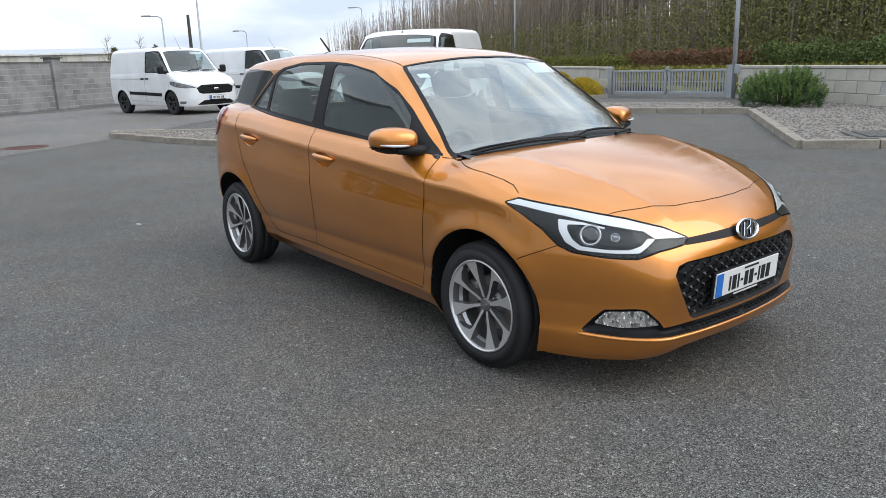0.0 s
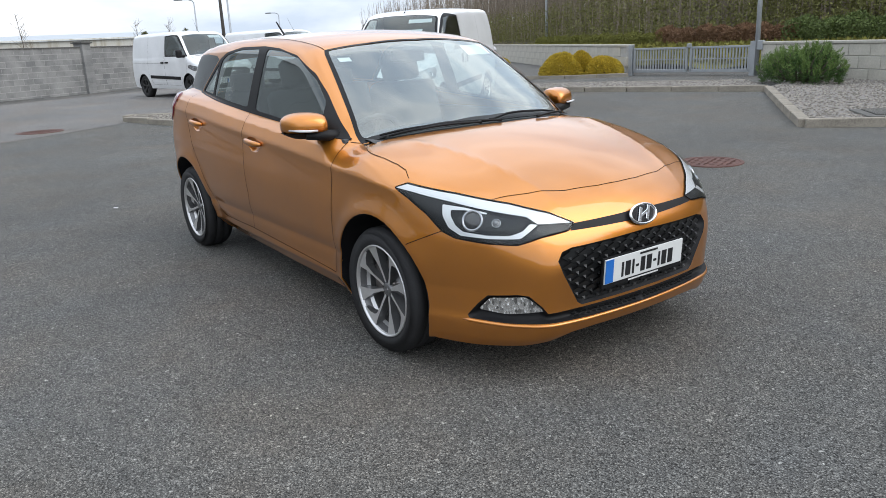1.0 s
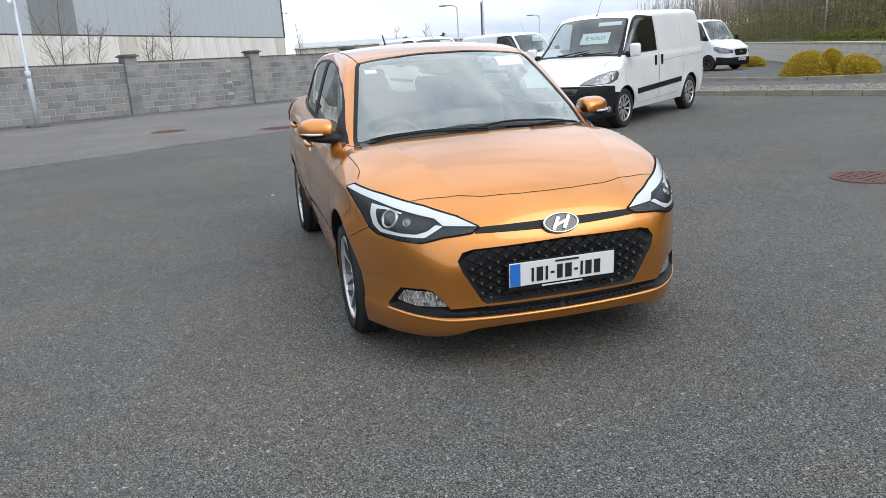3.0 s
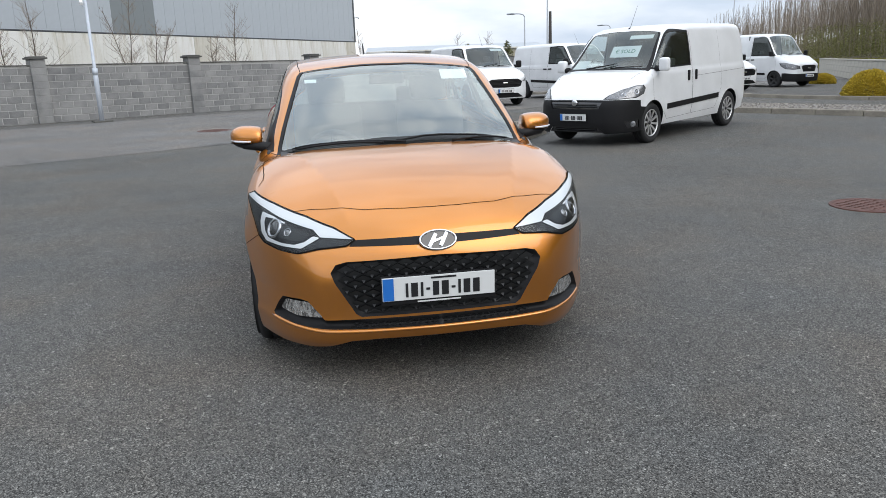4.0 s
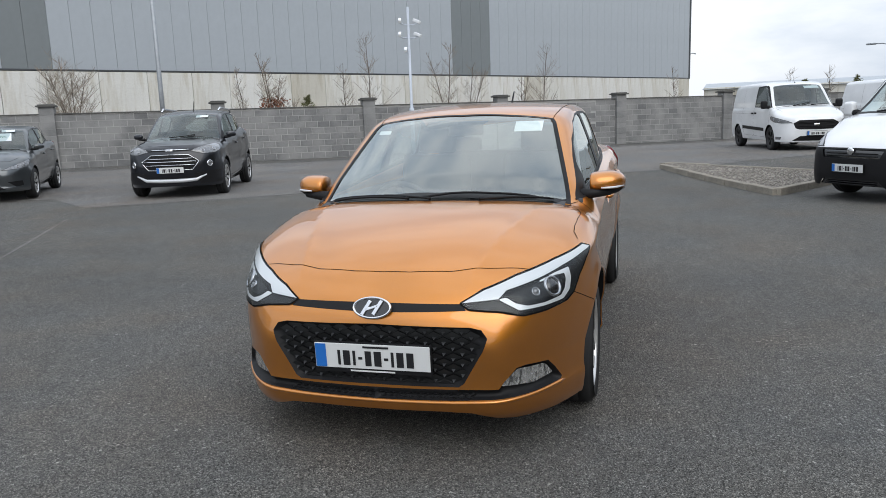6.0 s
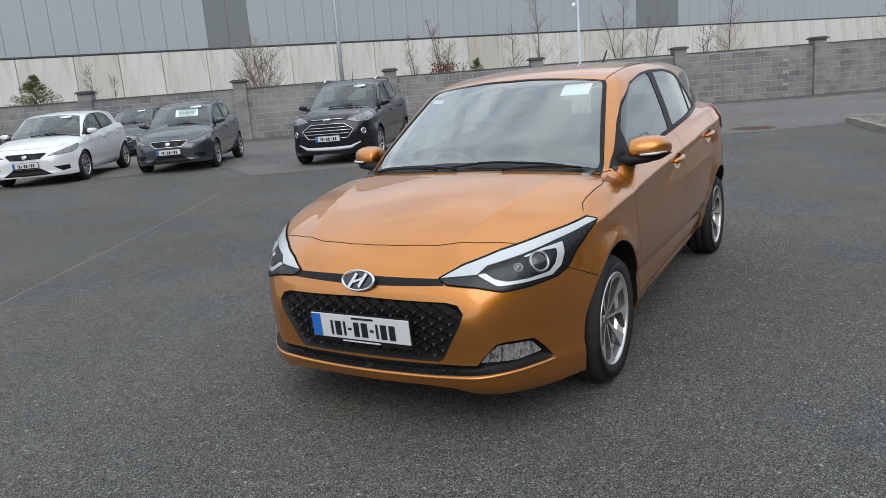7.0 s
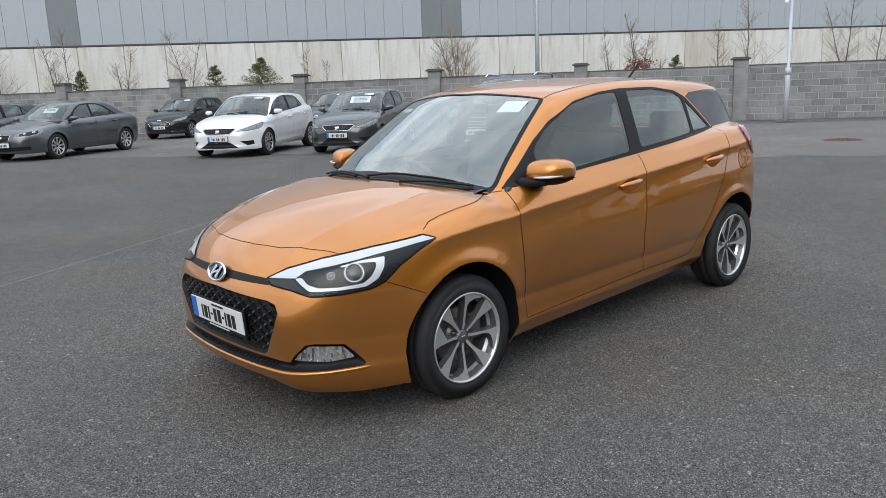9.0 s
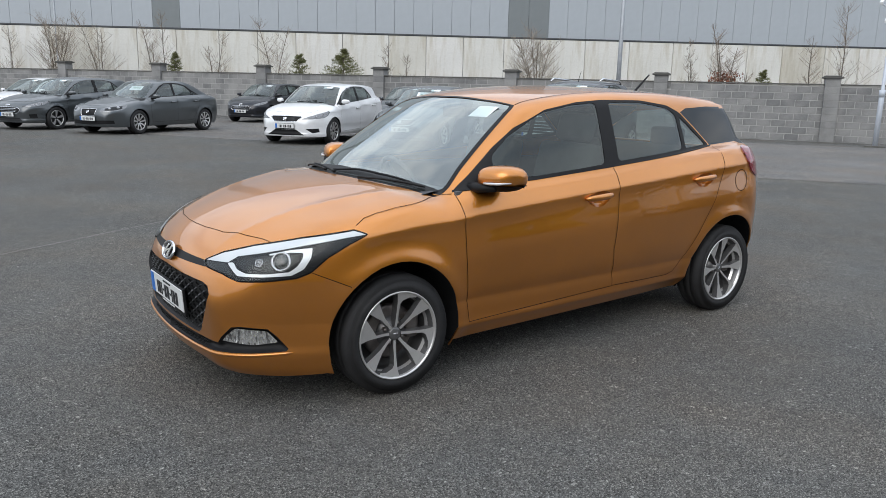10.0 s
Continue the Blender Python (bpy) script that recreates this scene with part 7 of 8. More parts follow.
    side_of = lambda q: [(-a, z) for a, z in q]
    if face_kind == "black":
        face = both_sides([(0.0, 0.735), (0.36, 0.73), (0.62, 0.725), (0.78, 0.70), (0.90, 0.655), (1.0, 0.625), (1.3, 0.60), (1.3, 0.1), (0.0, 0.1)])
        band = both_sides([(0.0, 0.715), (0.34, 0.71), (0.30, 0.60), (0.0, 0.595)])
        slot = both_sides([(0.0, 0.315), (0.30, 0.315), (0.36, 0.22), (0.0, 0.21)])
        pod = [(0.56, 0.40), (0.74, 0.41), (0.74, 0.29), (0.60, 0.29)]
        cfg["front"] = [("upper_grille", band, BLACK_GLOSS, -0.012), ("lower_grille", slot, BLACK_GLOSS, -0.02), ("fog_pocket", pod, BLACK_GLOSS, -0.006), ("fog_pocket_far", side_of(pod), BLACK_GLOSS, -0.006), ("black_bumper", face, BLACK, 0.006)]
        lamp = [(0.37, 0.750), (0.42, 0.80), (0.55, 0.87), (0.70, 0.915), (0.80, 0.92), (0.83, 0.875), (0.80, 0.80), (0.70, 0.755), (0.52, 0.745)]
        eyes = [(0.56, 0.80, 0.045), (0.71, 0.835, 0.055)]
        bars, bz, pz = [(0.25, 0.27, 0.008), (0.28, 0.27, 0.008), (0.63, 0.27, 0.008), (0.665, 0.27, 0.008)], 0.67, 0.47
    elif face_kind == "tall":
        face = both_sides([(0.0, 0.52), (0.50, 0.52), (0.72, 0.56), (0.95, 0.54), (1.3, 0.54), (1.3, 0.1), (0.0, 0.1)])
        top_g = both_sides([(0.0, 0.86), (0.22, 0.855), (0.30, 0.80), (0.24, 0.60), (0.0, 0.595)])
        cfg["front"] = [("grille", top_g, BLACK, -0.010), ("black_bumper", face, BLACK, 0.012)]
        lamp = [(0.36, 0.72), (0.38, 0.82), (0.55, 0.90), (0.74, 0.96), (0.86, 0.96), (0.82, 0.84), (0.70, 0.73), (0.52, 0.70)]
        eyes = [(0.52, 0.79, 0.05), (0.67, 0.83, 0.055)]
        bars, bz, pz = [(0.65, 0.20, 0.01), (0.70, 0.23, 0.01), (0.79, 0.24, 0.01)], 0.745, 0.44
    else:
        top_g = both_sides([(0.0, 0.785), (0.30, 0.78), (0.40, 0.70), (0.36, 0.575), (0.30, 0.545), (0.0, 0.535)])
        low_g = both_sides([(0.0, 0.375), (0.28, 0.375), (0.42, 0.255), (0.0, 0.245)])
        pod = [(0.60, 0.36), (0.74, 0.365), (0.74, 0.29), (0.62, 0.29)]
        cfg["front"] = [("grille", top_g, BLACK, -0.012), ("lower_intake", low_g, BLACK, -0.012), ("fog_pocket", pod, LENS, -0.004), ("fog_pocket_far", side_of(pod), LENS, -0.004)]
        lamp = [(0.43, 0.715), (0.52, 0.775), (0.70, 0.84), (0.90, 0.885), (0.98, 0.87), (0.96, 0.81), (0.80, 0.745), (0.62, 0.715)]
        eyes = [(0.66, 0.77, 0.04), (0.81, 0.805, 0.042)]
        bars, bz, pz = [(0.59, 0.30, 0.008), (0.625, 0.33, 0.008), (0.70, 0.33, 0.008), (0.735, 0.30, 0.008)], 0.665, 0.445
    cfg["lamps"] = [("lamp_bezel", swollen(lamp), LAMP_DARK, 0.003, ""), ("headlamp", lamp, LENS, 0.006, "clear headlamp")]
    skin(S, veh, WHITE, cfg, 0.06)
    lamp_eyes(veh, S, (1, 1, 1), eyes)
    for z, w, r in bars:
        P = S.front(np.array([(a, z) for a in np.linspace(-w, w, 9)]))
        part("grille_bar", tube_bm([tuple(p) for p in P], r, 6), BLACK, veh, "", True)
    bx = float(S.front(np.array([[0.0, bz]]))[0, 0])
    if black_face:
        part("badge", lathe_bm([(0.0, 0.012), (0.04, 0.012), (0.05, 0.006), (0.055, -0.004)], 24), CHROME, veh, "round chrome badge", True, viewed(bx, 0, bz + 0.02, 0, 0))
    else:
        part("badge", box_bm((0.14, 0.014, 0.055), (0, 0, 0), 0.006, 2), CHROME, veh, "oval badge", True, viewed(bx + 0.004, 0, bz, 0, 8))
    px = float(S.front(np.array([[0.0, pz]]))[0, 0])
    number_plate(veh, viewed(px + 0.018, 0, pz, 0, -2), low=True)
    box_cabin(veh, (1, 1, 1), 0.45, cowl + 0.02, x2 - 0.25, W - 0.14, hood + 0.01, x2 + 0.42, False)
    part("bulkhead", box_bm((0.04, 2 * W - 0.28, H - 0.62), (x2 - 0.22, 0, (H + 0.42) / 2), 0.01), TRIM_DARK, veh)
    if black_face:
        for hand in (1, -1):
            c = S.front(np.array([[0.66 * hand, 0.35]]))[0]
            part("fog_lamp", lathe_bm([(0.0, 0.01), (0.03, 0.012), (0.045, 0.006), (0.05, -0.01)], 16), LENS, veh, "", True, viewed(c[0], c[1], c[2], 35 * hand, 0))
    for hand in (1, -1):
        for hx in (x2 + 0.12, x2 - 0.14):
            y0 = float(S.side(np.array([[hx, hood - 0.12]]))[0, 1])
            size = (0.055, 0.03, 0.17) if black_face else (0.17, 0.03, 0.045)
            part("handle", box_bm(size, (hx, (y0 + 0.008) * hand, hood - 0.10), 0.014, 2), BLACK, veh, "", True)
    for hand in (1, -1):
        bm = box_bm((0.12, 0.17, 0.21), (x0 - 0.10, (W + 0.09) * hand, hood + 0.12), 0.055, 4)
        mir = part("door_mirror", bm, WHITE if black_face else BLACK, veh, "", True)
        part("mirror_arm", tube_bm([(x0 - 0.08, (W - 0.06) * hand, hood + 0.06), (x0 - 0.1, (W + 0.05) * hand, hood + 0.06)], [0.05, 0.04], 8), BLACK, mir, "", True)
    for x in (h, -h):
        for hand in (1, -1):
            wheel_parts(veh, (x, (W - 0.11) * hand, 0.318), 0.318, 0.205, 0.215, 5 if steel else 10, "steel" if steel else "silver", hand, True)
    part("underbody", box_bm((2 * h + 1.2, 1.3, 0.16), (0, 0, 0.33), 0.03), BLACK, veh)
    for y in (0.15, -0.30):
        part("wiper", tube_bm([(p[0], p[1], p[2] + 0.025) for p in S.above(np.array([(cowl + 0.03, y), (cowl - 0.03, y + 0.25), (cowl - 0.10, y + 0.5)]))], [0.014, 0.011, 0.006], 6), BLACK, veh, "", True)
    part("aerial", tube_bm([(roof_x - 0.05, 0.0, H - 0.07), (roof_x - 0.10, 0, H - 0.03), (roof_x - 0.32, 0, H + 0.32)], [0.02, 0.004, 0.002], 6), BLACK, veh, "", True)
    for fx, y, w, hh, words in cards:
        q = S.above(np.array([[cowl + (roof_x - cowl) * fx, y]]))
        screen_card(veh, q[0], S.normal(q)[0], w, hh, words)
    return veh


van("panel_van", "white panel van with a black plastic bumper and a handwritten card", place(-6.86, 4.42, -55), 1.378, 0.90, 1.86, 0.885, 1.10, 1.42, 0.70, "black", False, ((0.46, 0.20, 0.50, 0.24, "€ SOLD"), (0.80, 0.36, 0.40, 0.09, ""), (0.25, -0.55, 0.30, 0.20, "")), lip=0.765)
van("panel_van", "white panel van with black steel wheels parked near the block wall", place(-17.2, 5.1, 11), 1.33, 0.86, 1.83, 0.885, 1.08, 1.33, 0.66, "plain", True, ((0.82, 0.36, 0.40, 0.10, ""),))
van("panel_van", "white panel van parked beside a matching van", place(-18.8, 8.9, 20), 1.33, 0.86, 1.83, 0.885, 1.08, 1.33, 0.66, "plain", True, ((0.82, 0.36, 0.40, 0.10, ""),))
van("panel_van", "white panel van half hidden behind another van", place(-20.85, 14.95, 14), 1.33, 0.86, 1.83, 0.885, 1.08, 1.33, 0.66, "plain", True)
van("panel_van", "tall white delivery van parked near the far pale wall", place(-23.6, 19.4, 17), 1.65, 0.93, 2.18, 0.96, 1.22, 1.75, 1.05, "tall", True, lip=0.93)

hatch("hatchback_car", "white five-door hatchback with a black grille", place(-5.05, -13.28, 35), WHITE, (1, 1.045, 1.0), 1.315, (0.315, 10, "silver"), "wedge")
v = hatch("hatchback_car", "dark grey hatchback with a price card in the windscreen", place(-7.02, -11.4, 33), GREY, (1, 0.99, 1.0), 1.235, (0.30, 7, "silver"), "wedge")
q = HERO.above(np.array([[0.72, 0.14]]))
screen_card(v, q[0] * (0.961, 0.99, 1.0), HERO.normal(q)[0], 0.48, 0.28, "€12995")
hatch("hatchback_car", "small black hatchback parked close to the block wall", place(-7.9, -23.4, 35), DARK, (1, 1.0, 1.0), 1.245, (0.30, 7, "silver"), "hex")
hatch("hatchback_car", "dark grey hatchback at the end of the parked row", place(-0.2, -20.2, 33), GREY, (1, 1.05, 1.0), 1.325, (0.315, 5, "silver"), "hex")
hatch("hatchback_car", "white hatchback behind the parked row", place(-0.3, -25.9, 33), WHITE, (1, 1.05, 1.0), 1.325, (0.315, 5, "silver"), "hex")
hatch("hatchback_car", "grey hatchback behind the parked row", place(-11.0, -18.2, 33), GREY, (1, 1.0, 1.0), 1.245, (0.30, 7, "silver"), "hex")
s4 = hatch("compact_suv", "black compact sport utility car with silver roof rails", place(-8.0, -7.72, 20), DARK, (1, 1.04, 1.135), 1.26, (0.335, 8, "silver"), "suv", S=SUV)
for hand in (1, -1):
    part("roof_rail", tube_bm([(-1.15, 0.56 * hand, 1.585), (-1.0, 0.57 * hand, 1.65), (0.0, 0.58 * hand, 1.68), (0.15, 0.57 * hand, 1.62)], [0.018, 0.02, 0.02, 0.016], 8), CHROME, s4, "silver roof rail", True)
skid = SUV.front(np.array([(a, z) for a, z in ((-0.56, 0.375), (-0.46, 0.335), (-0.40, 0.30), (-0.2, 0.29), (0, 0.288), (0.2, 0.29), (0.40, 0.30), (0.46, 0.335), (0.56, 0.375))])) * (0.98, 1.04, 1.135)
part("skid_plate", tube_bm([(p[0] + 0.01, p[1], p[2]) for p in skid], [0.012, 0.022, 0.032, 0.036, 0.036, 0.036, 0.032, 0.022, 0.012], 8), SILVER, s4, "silver skid plate", True)
part("roof_aerial", tube_bm([(0.10, 0.05, 1.60), (-0.02, 0.05, 1.80), (-0.05, 0.05, 1.84)], [0.008, 0.005, 0.003], 6), BLACK, s4, "", True)

SALOON_S = dict(HERO.s)
SALOON_S.update(
    top=[(2.26, 0.45), (2.20, 0.60), (2.12, 0.68), (2.0, 0.74), (1.8, 0.80), (1.5, 0.865), (1.25, 0.91), (1.12, 0.93), (1.06, 0.945), (0.75, 1.14), (0.45, 1.31), (0.33, 1.36), (0.15, 1.395), (-0.15, 1.415), (-0.5, 1.41), (-0.8, 1.375), (-1.0, 1.315), (-1.35, 1.16), (-1.62, 1.055), (-1.75, 1.035), (-2.1, 1.02), (-2.3, 0.98)],
    wide=[(2.15, 0.62), (2.0, 0.74), (1.85, 0.81), (1.6, 0.855), (1.3, 0.872), (0.0, 0.872), (-1.3, 0.872), (-1.7, 0.86), (-2.0, 0.82), (-2.25, 0.70)],
    belt=[(2.2, 0.62), (2.0, 0.70), (1.6, 0.81), (1.2, 0.885), (0.8, 0.925), (0.0, 0.955), (-0.8, 0.985), (-1.3, 1.0), (-2.2, 0.99)],
    green=[(1.2, 0.66), (1.0, 0.71), (0.6, 0.74), (0.0, 0.755), (-0.6, 0.745), (-1.1, 0.71), (-1.6, 0.70), (-2.2, 0.68)],
    nose=[(0.12, 2.10), (0.2, 2.17), (0.3, 2.19), (0.5, 2.20), (0.58, 2.19), (0.66, 2.15), (0.8, 2.03), (1.0, 1.9)],
    tail=[(0.2, -2.10), (0.35, -2.19), (0.6, -2.22), (0.85, -2.20), (1.0, -2.16), (1.3, -2.1)],
    front_from=1.05, rear_from=-1.3, tail_b=0.9,
    arches=[(1.32, 0.31, 0.345, 0.014), (-1.32, 0.31, 0.345, 0.014)], creases=[(lambda x: 0.84 - 0.03 * x, 0.006, 0.015)],
)
SALOON = Shape(**SALOON_S)


def saloon(at):
    veh = stand("saloon_car", "dark grey four-door saloon with a card in the windscreen", at, 1.32, "car", "parked cars")
    S = SALOON
    gf = [(0.62, 0.955), (0.50, 1.06), (0.28, 1.215), (0.08, 1.285), (-0.14, 1.305), (-0.14, 0.985)]
    gr = [(-0.22, 0.99), (-0.22, 1.305), (-0.5, 1.29), (-0.72, 1.235), (-0.90, 1.13), (-0.92, 1.015)]
    gq = [(-0.96, 1.02), (-0.955, 1.11), (-1.13, 1.03)]
    dlo = [(0.80, 0.935), (0.55, 1.075), (0.30, 1.24), (0.08, 1.315), (-0.2, 1.335), (-0.52, 1.32), (-0.78, 1.255), (-1.0, 1.13), (-1.25, 1.02), (-0.3, 0.975), (0.4, 0.945)]
    df = [(0.86, 0.92), (0.88, 0.6), (0.84, 0.30), (-0.18, 0.31), (-0.15, 0.6), (-0.18, 0.97)]
    dr = [(-0.18, 0.97), (-0.15, 0.6), (-0.18, 0.31), (-0.78, 0.32), (-0.92, 0.5), (-1.08, 0.75), (-1.1, 0.98)]
    scr = [(1.075, 0.0), (1.05, 0.3), (0.94, 0.60), (0.90, 0.64), (0.36, 0.545), (0.34, 0.5), (0.385, 0.0)]
    rs = [(-0.95, 0.0), (-0.94, 0.5), (-1.0, 0.54), (-1.45, 0.60), (-1.56, 0.55), (-1.60, 0.0)]
    cfg = dict(
        seam=[(-1.68, 0.66), (-1.4, 0.645), (-1.0, 0.585), (-0.3, 0.58), (0.2, 0.572), (0.34, 0.565), (0.92, 0.67), (1.0, 0.70), (1.4, 0.72), (1.66, 0.69)],
        nose=[(1.66, 0.69), (1.85, 0.58), (2.0, 0.40), (2.08, 0.2), (2.10, 0.0)], tail=[(-1.68, 0.66), (-2.02, 0.5), (-2.08, 0.25), (-2.10, 0.0)],
        arches=[(1.32, 0.31, 0.345), (-1.32, 0.31, 0.345)], sill=0.20,
        split_f=[(1.668, 0.6), (1.668, 0.4), (1.648, 0.20)], split_r=[(-1.68, 0.9), (-1.68, 0.5), (-1.66, 0.20)],
        side=[("front_window", gf, DARK_GLASS, -0.003), ("rear_window", gr, DARK_GLASS, -0.003), ("quarter_window", gq, DARK_GLASS, -0.003), ("window_surround", dlo, BLACK, -0.001), ("front_door", df, GREY, 0.0), ("rear_door", dr, GREY, 0.0)],
        lines=[df[:4], df[3:], dr[2:]],
        top=[("windscreen", mirrored(scr), DARK_GLASS), ("rear_screen", mirrored(rs), DARK_GLASS)],
        top_lines=[[(1.0, 0.66), (1.5, 0.62), (1.85, 0.45), (2.02, 0.2), (2.05, 0.0), (2.02, -0.2), (1.85, -0.45), (1.5, -0.62), (1.0, -0.66)]],
        chin=[(0.85, 0.19), (0.5, 0.19), (0.0, 0.20)],
        front=[("grille", both_sides([(0.0, 0.64), (0.22, 0.635), (0.17, 0.47), (0.0, 0.465)]), BLACK, -0.012), ("lower_intake", both_sides([(0.0, 0.34), (0.40, 0.36), (0.60, 0.36), (0.62, 0.28), (0.0, 0.24)]), BLACK, -0.012)],
        lamps=[("headlamp", [(0.90, 0.755), (0.70, 0.745), (0.45, 0.69), (0.31, 0.64), (0.32, 0.57), (0.55, 0.575), (0.78, 0.62), (0.90, 0.69)], LENS, 0.002, "clear headlamp"), ("lamp_inside", [(0.80, 0.72), (0.60, 0.70), (0.42, 0.65), (0.42, 0.60), (0.60, 0.61), (0.78, 0.65)], LAMP_GREY, 0.004, "")],
    )
    skin(S, veh, GREY, cfg, 0.06)
    lamp_eyes(veh, S, (1, 1, 1), [(0.52, 0.655, 0.036), (0.70, 0.685, 0.042)])
    box_cabin(veh, (1, 1, 1), 0.33, 1.08, -1.2, 0.69, 0.92, 0.05)
    part("badge", box_bm((0.075, 0.014, 0.065), (0, 0, 0), 0.02, 2), CHROME, veh, "chrome badge", True, viewed(float(S.front(np.array([[0.0, 0.57]]))[0, 0]) + 0.006, 0, 0.57, 0, 8))
    part("grille_surround", tube_bm([tuple(p) for p in S.front(dense(both_sides([(0.0, 0.645), (0.225, 0.64), (0.175, 0.465), (0.0, 0.46)]), 0.05))], 0.008, 6), CHROME, veh, "", True)
    px = float(S.front(np.array([[0.0, 0.40]]))[0, 0])
    number_plate(veh, viewed(px + 0.012, 0, 0.40, 0, -2), low=True)
    side_mirror(veh, 0.70, 0.80, 0.97, GREY, 0.85)
    for hx, hz in ((0.0, 0.82), (-0.95, 0.845)):
        for hand in (1, -1):
            part("handle", box_bm((0.20, 0.035, 0.035), (hx, 0.87 * hand, hz), 0.012, 2), GREY, veh, "", True)
    for x in (1.32, -1.32):
        for hand in (1, -1):
            wheel_parts(veh, (x, 0.765 * hand, 0.312), 0.312, 0.205, 0.215, 9, "silver", hand, True)
    part("underbody", box_bm((3.9, 1.2, 0.14), (0, 0, 0.27), 0.03), BLACK, veh)
    q = S.above(np.array([[0.66, 0.20]]))
    screen_card(veh, q[0], S.normal(q)[0], 0.34, 0.20, "", 2)


saloon(place(-1.75, -17.72, 33))

# ---- plants ----
BARK = speckled("grey_brown_bark", (0.115, 0.095, 0.075), 0.3, 6, 60, 0.95, 0.5, 0.004)
TWIG = material("bare_twig", (0.26, 0.215, 0.17), 0.95)
NEEDLE = material("pine_needle", (0.052, 0.108, 0.020), 0.75)
NEEDLE_YOUNG = material("young_needle", (0.12, 0.19, 0.042), 0.75)
HEATHER = material("yellow_foliage", (0.50, 0.37, 0.035), 0.75)
LEAF_RED = material("russet_leaf", (0.20, 0.075, 0.04), 0.8)
SPRUCE = material("spruce_needle", (0.155, 0.160, 0.068), 0.85)
for mm, spread in ((TWIG, 0.35), (NEEDLE, 0.5), (NEEDLE_YOUNG, 0.35), (HEATHER, 0.4), (LEAF_RED, 0.4), (SPRUCE, 0.4)):
    nn_, ll_, bb_ = nodes_of(mm)
    c0 = tuple(bb_.inputs["Base Color"].default_value)[:3]
    gg = nn_.new("ShaderNodeNewGeometry")
    base(mm, ramp(mm, gg.outputs["Random Per Island"], [(0.0, tuple(c * (1 - spread) for c in c0)), (1.0, tuple(c * (1 + spread) for c in c0))]))


def blades(centres, ways, length, width, rnd):
    """Thin leaf blades: one bent pair of triangles each."""
    n = len(centres)
    ways = ways / np.maximum(np.linalg.norm(ways, axis=1), 1e-9)[:, None]
    side = np.cross(ways, rnd.randn(n, 3))
    side /= np.maximum(np.linalg.norm(side, axis=1), 1e-9)[:, None]
    L = length * rnd.uniform(0.7, 1.3, (n, 1))
    a = centres - side * width * 0.5
    b = centres + side * width * 0.5
    c = centres + ways * L * 0.6 + side * width * 0.5
    d = centres + ways * L
    v = np.stack([a, b, c, d], 1).reshape(-1, 3)
    i = np.arange(n)[:, None] * 4
    f = np.concatenate([i + [0, 1, 2], i + [0, 2, 3]])
    return v, f


def sapling(x, y, z, h, seed, spread=0.5, stems=1, leaves=None, name="bare_sapling", label="slim leafless sapling behind the block wall"):
    rnd = random.Random(seed)
    tree = thing(name, label, "tree", pose(x, y, z), group="saplings")
    bm, tw = bmesh.new(), bmesh.new()
    tips = []
    for s in range(stems):
        lean = Vector((rnd.uniform(-1, 1), rnd.uniform(-1, 1), 0)) * (0.05 if stems == 1 else 0.22) * h
        hh = h * rnd.uniform(0.75, 1.0) if s else h
        pts = [Vector((0, 0, -0.2)) + (lean * float(t * t) + Vector((rnd.uniform(-0.03, 0.03), rnd.uniform(-0.03, 0.03), float(hh * t)))) for t in np.linspace(0, 1, 7)]
        rs = [0.026 * (1 - 0.85 * t) + 0.004 for t in np.linspace(0, 1, 7)]
        tube_bm(pts, rs, 6, bm)
        for k in range(int(16 + 6 * h)):
            t = rnd.uniform(0.30, 0.97)
            i = min(5, int(t * 6))
            p = pts[i].lerp(pts[i + 1], t * 6 - i)
            a = rnd.uniform(0, 6.28)
            ln = spread * (1.25 - t) * rnd.uniform(0.8, 1.6) + 0.14
            q = p + Vector((math.cos(a), math.sin(a), rnd.uniform(0.7, 1.5))).normalized() * ln
            mid = p.lerp(q, 0.5) + Vector((rnd.uniform(-0.03, 0.03), rnd.uniform(-0.03, 0.03), -0.03))
            tube_bm([p, mid, q], [0.007, 0.0055, 0.003], 4, tw)
            for _ in range(3):
                b0 = p.lerp(q, rnd.uniform(0.3, 0.9))
                e = b0 + Vector((rnd.uniform(-1, 1), rnd.uniform(-1, 1), rnd.uniform(0.2, 1.4))).normalized() * ln * rnd.uniform(0.25, 0.5)
                tube_bm([b0, e], [0.0045, 0.0025], 3, tw)
                tips.append(e)
            tips.append(q)
    part("trunk", bm, BARK, tree, "", True)
    part("crown", tw, TWIG, tree)["kind"] = "stuff"
    if leaves:
        rs_ = np.random.RandomState(seed)
        c = np.array([tuple(t) for t in tips if t.z < h * 0.55])
        c = np.repeat(c, 3, 0) + rs_.randn(len(c) * 3, 3) * 0.05
        v, f = blades(c, rs_.randn(len(c), 3) - [0, 0, 0.5], 0.09, 0.06, rs_)
        put("leaves", mesh_of("leaves", v, f, leaves, False), tree)


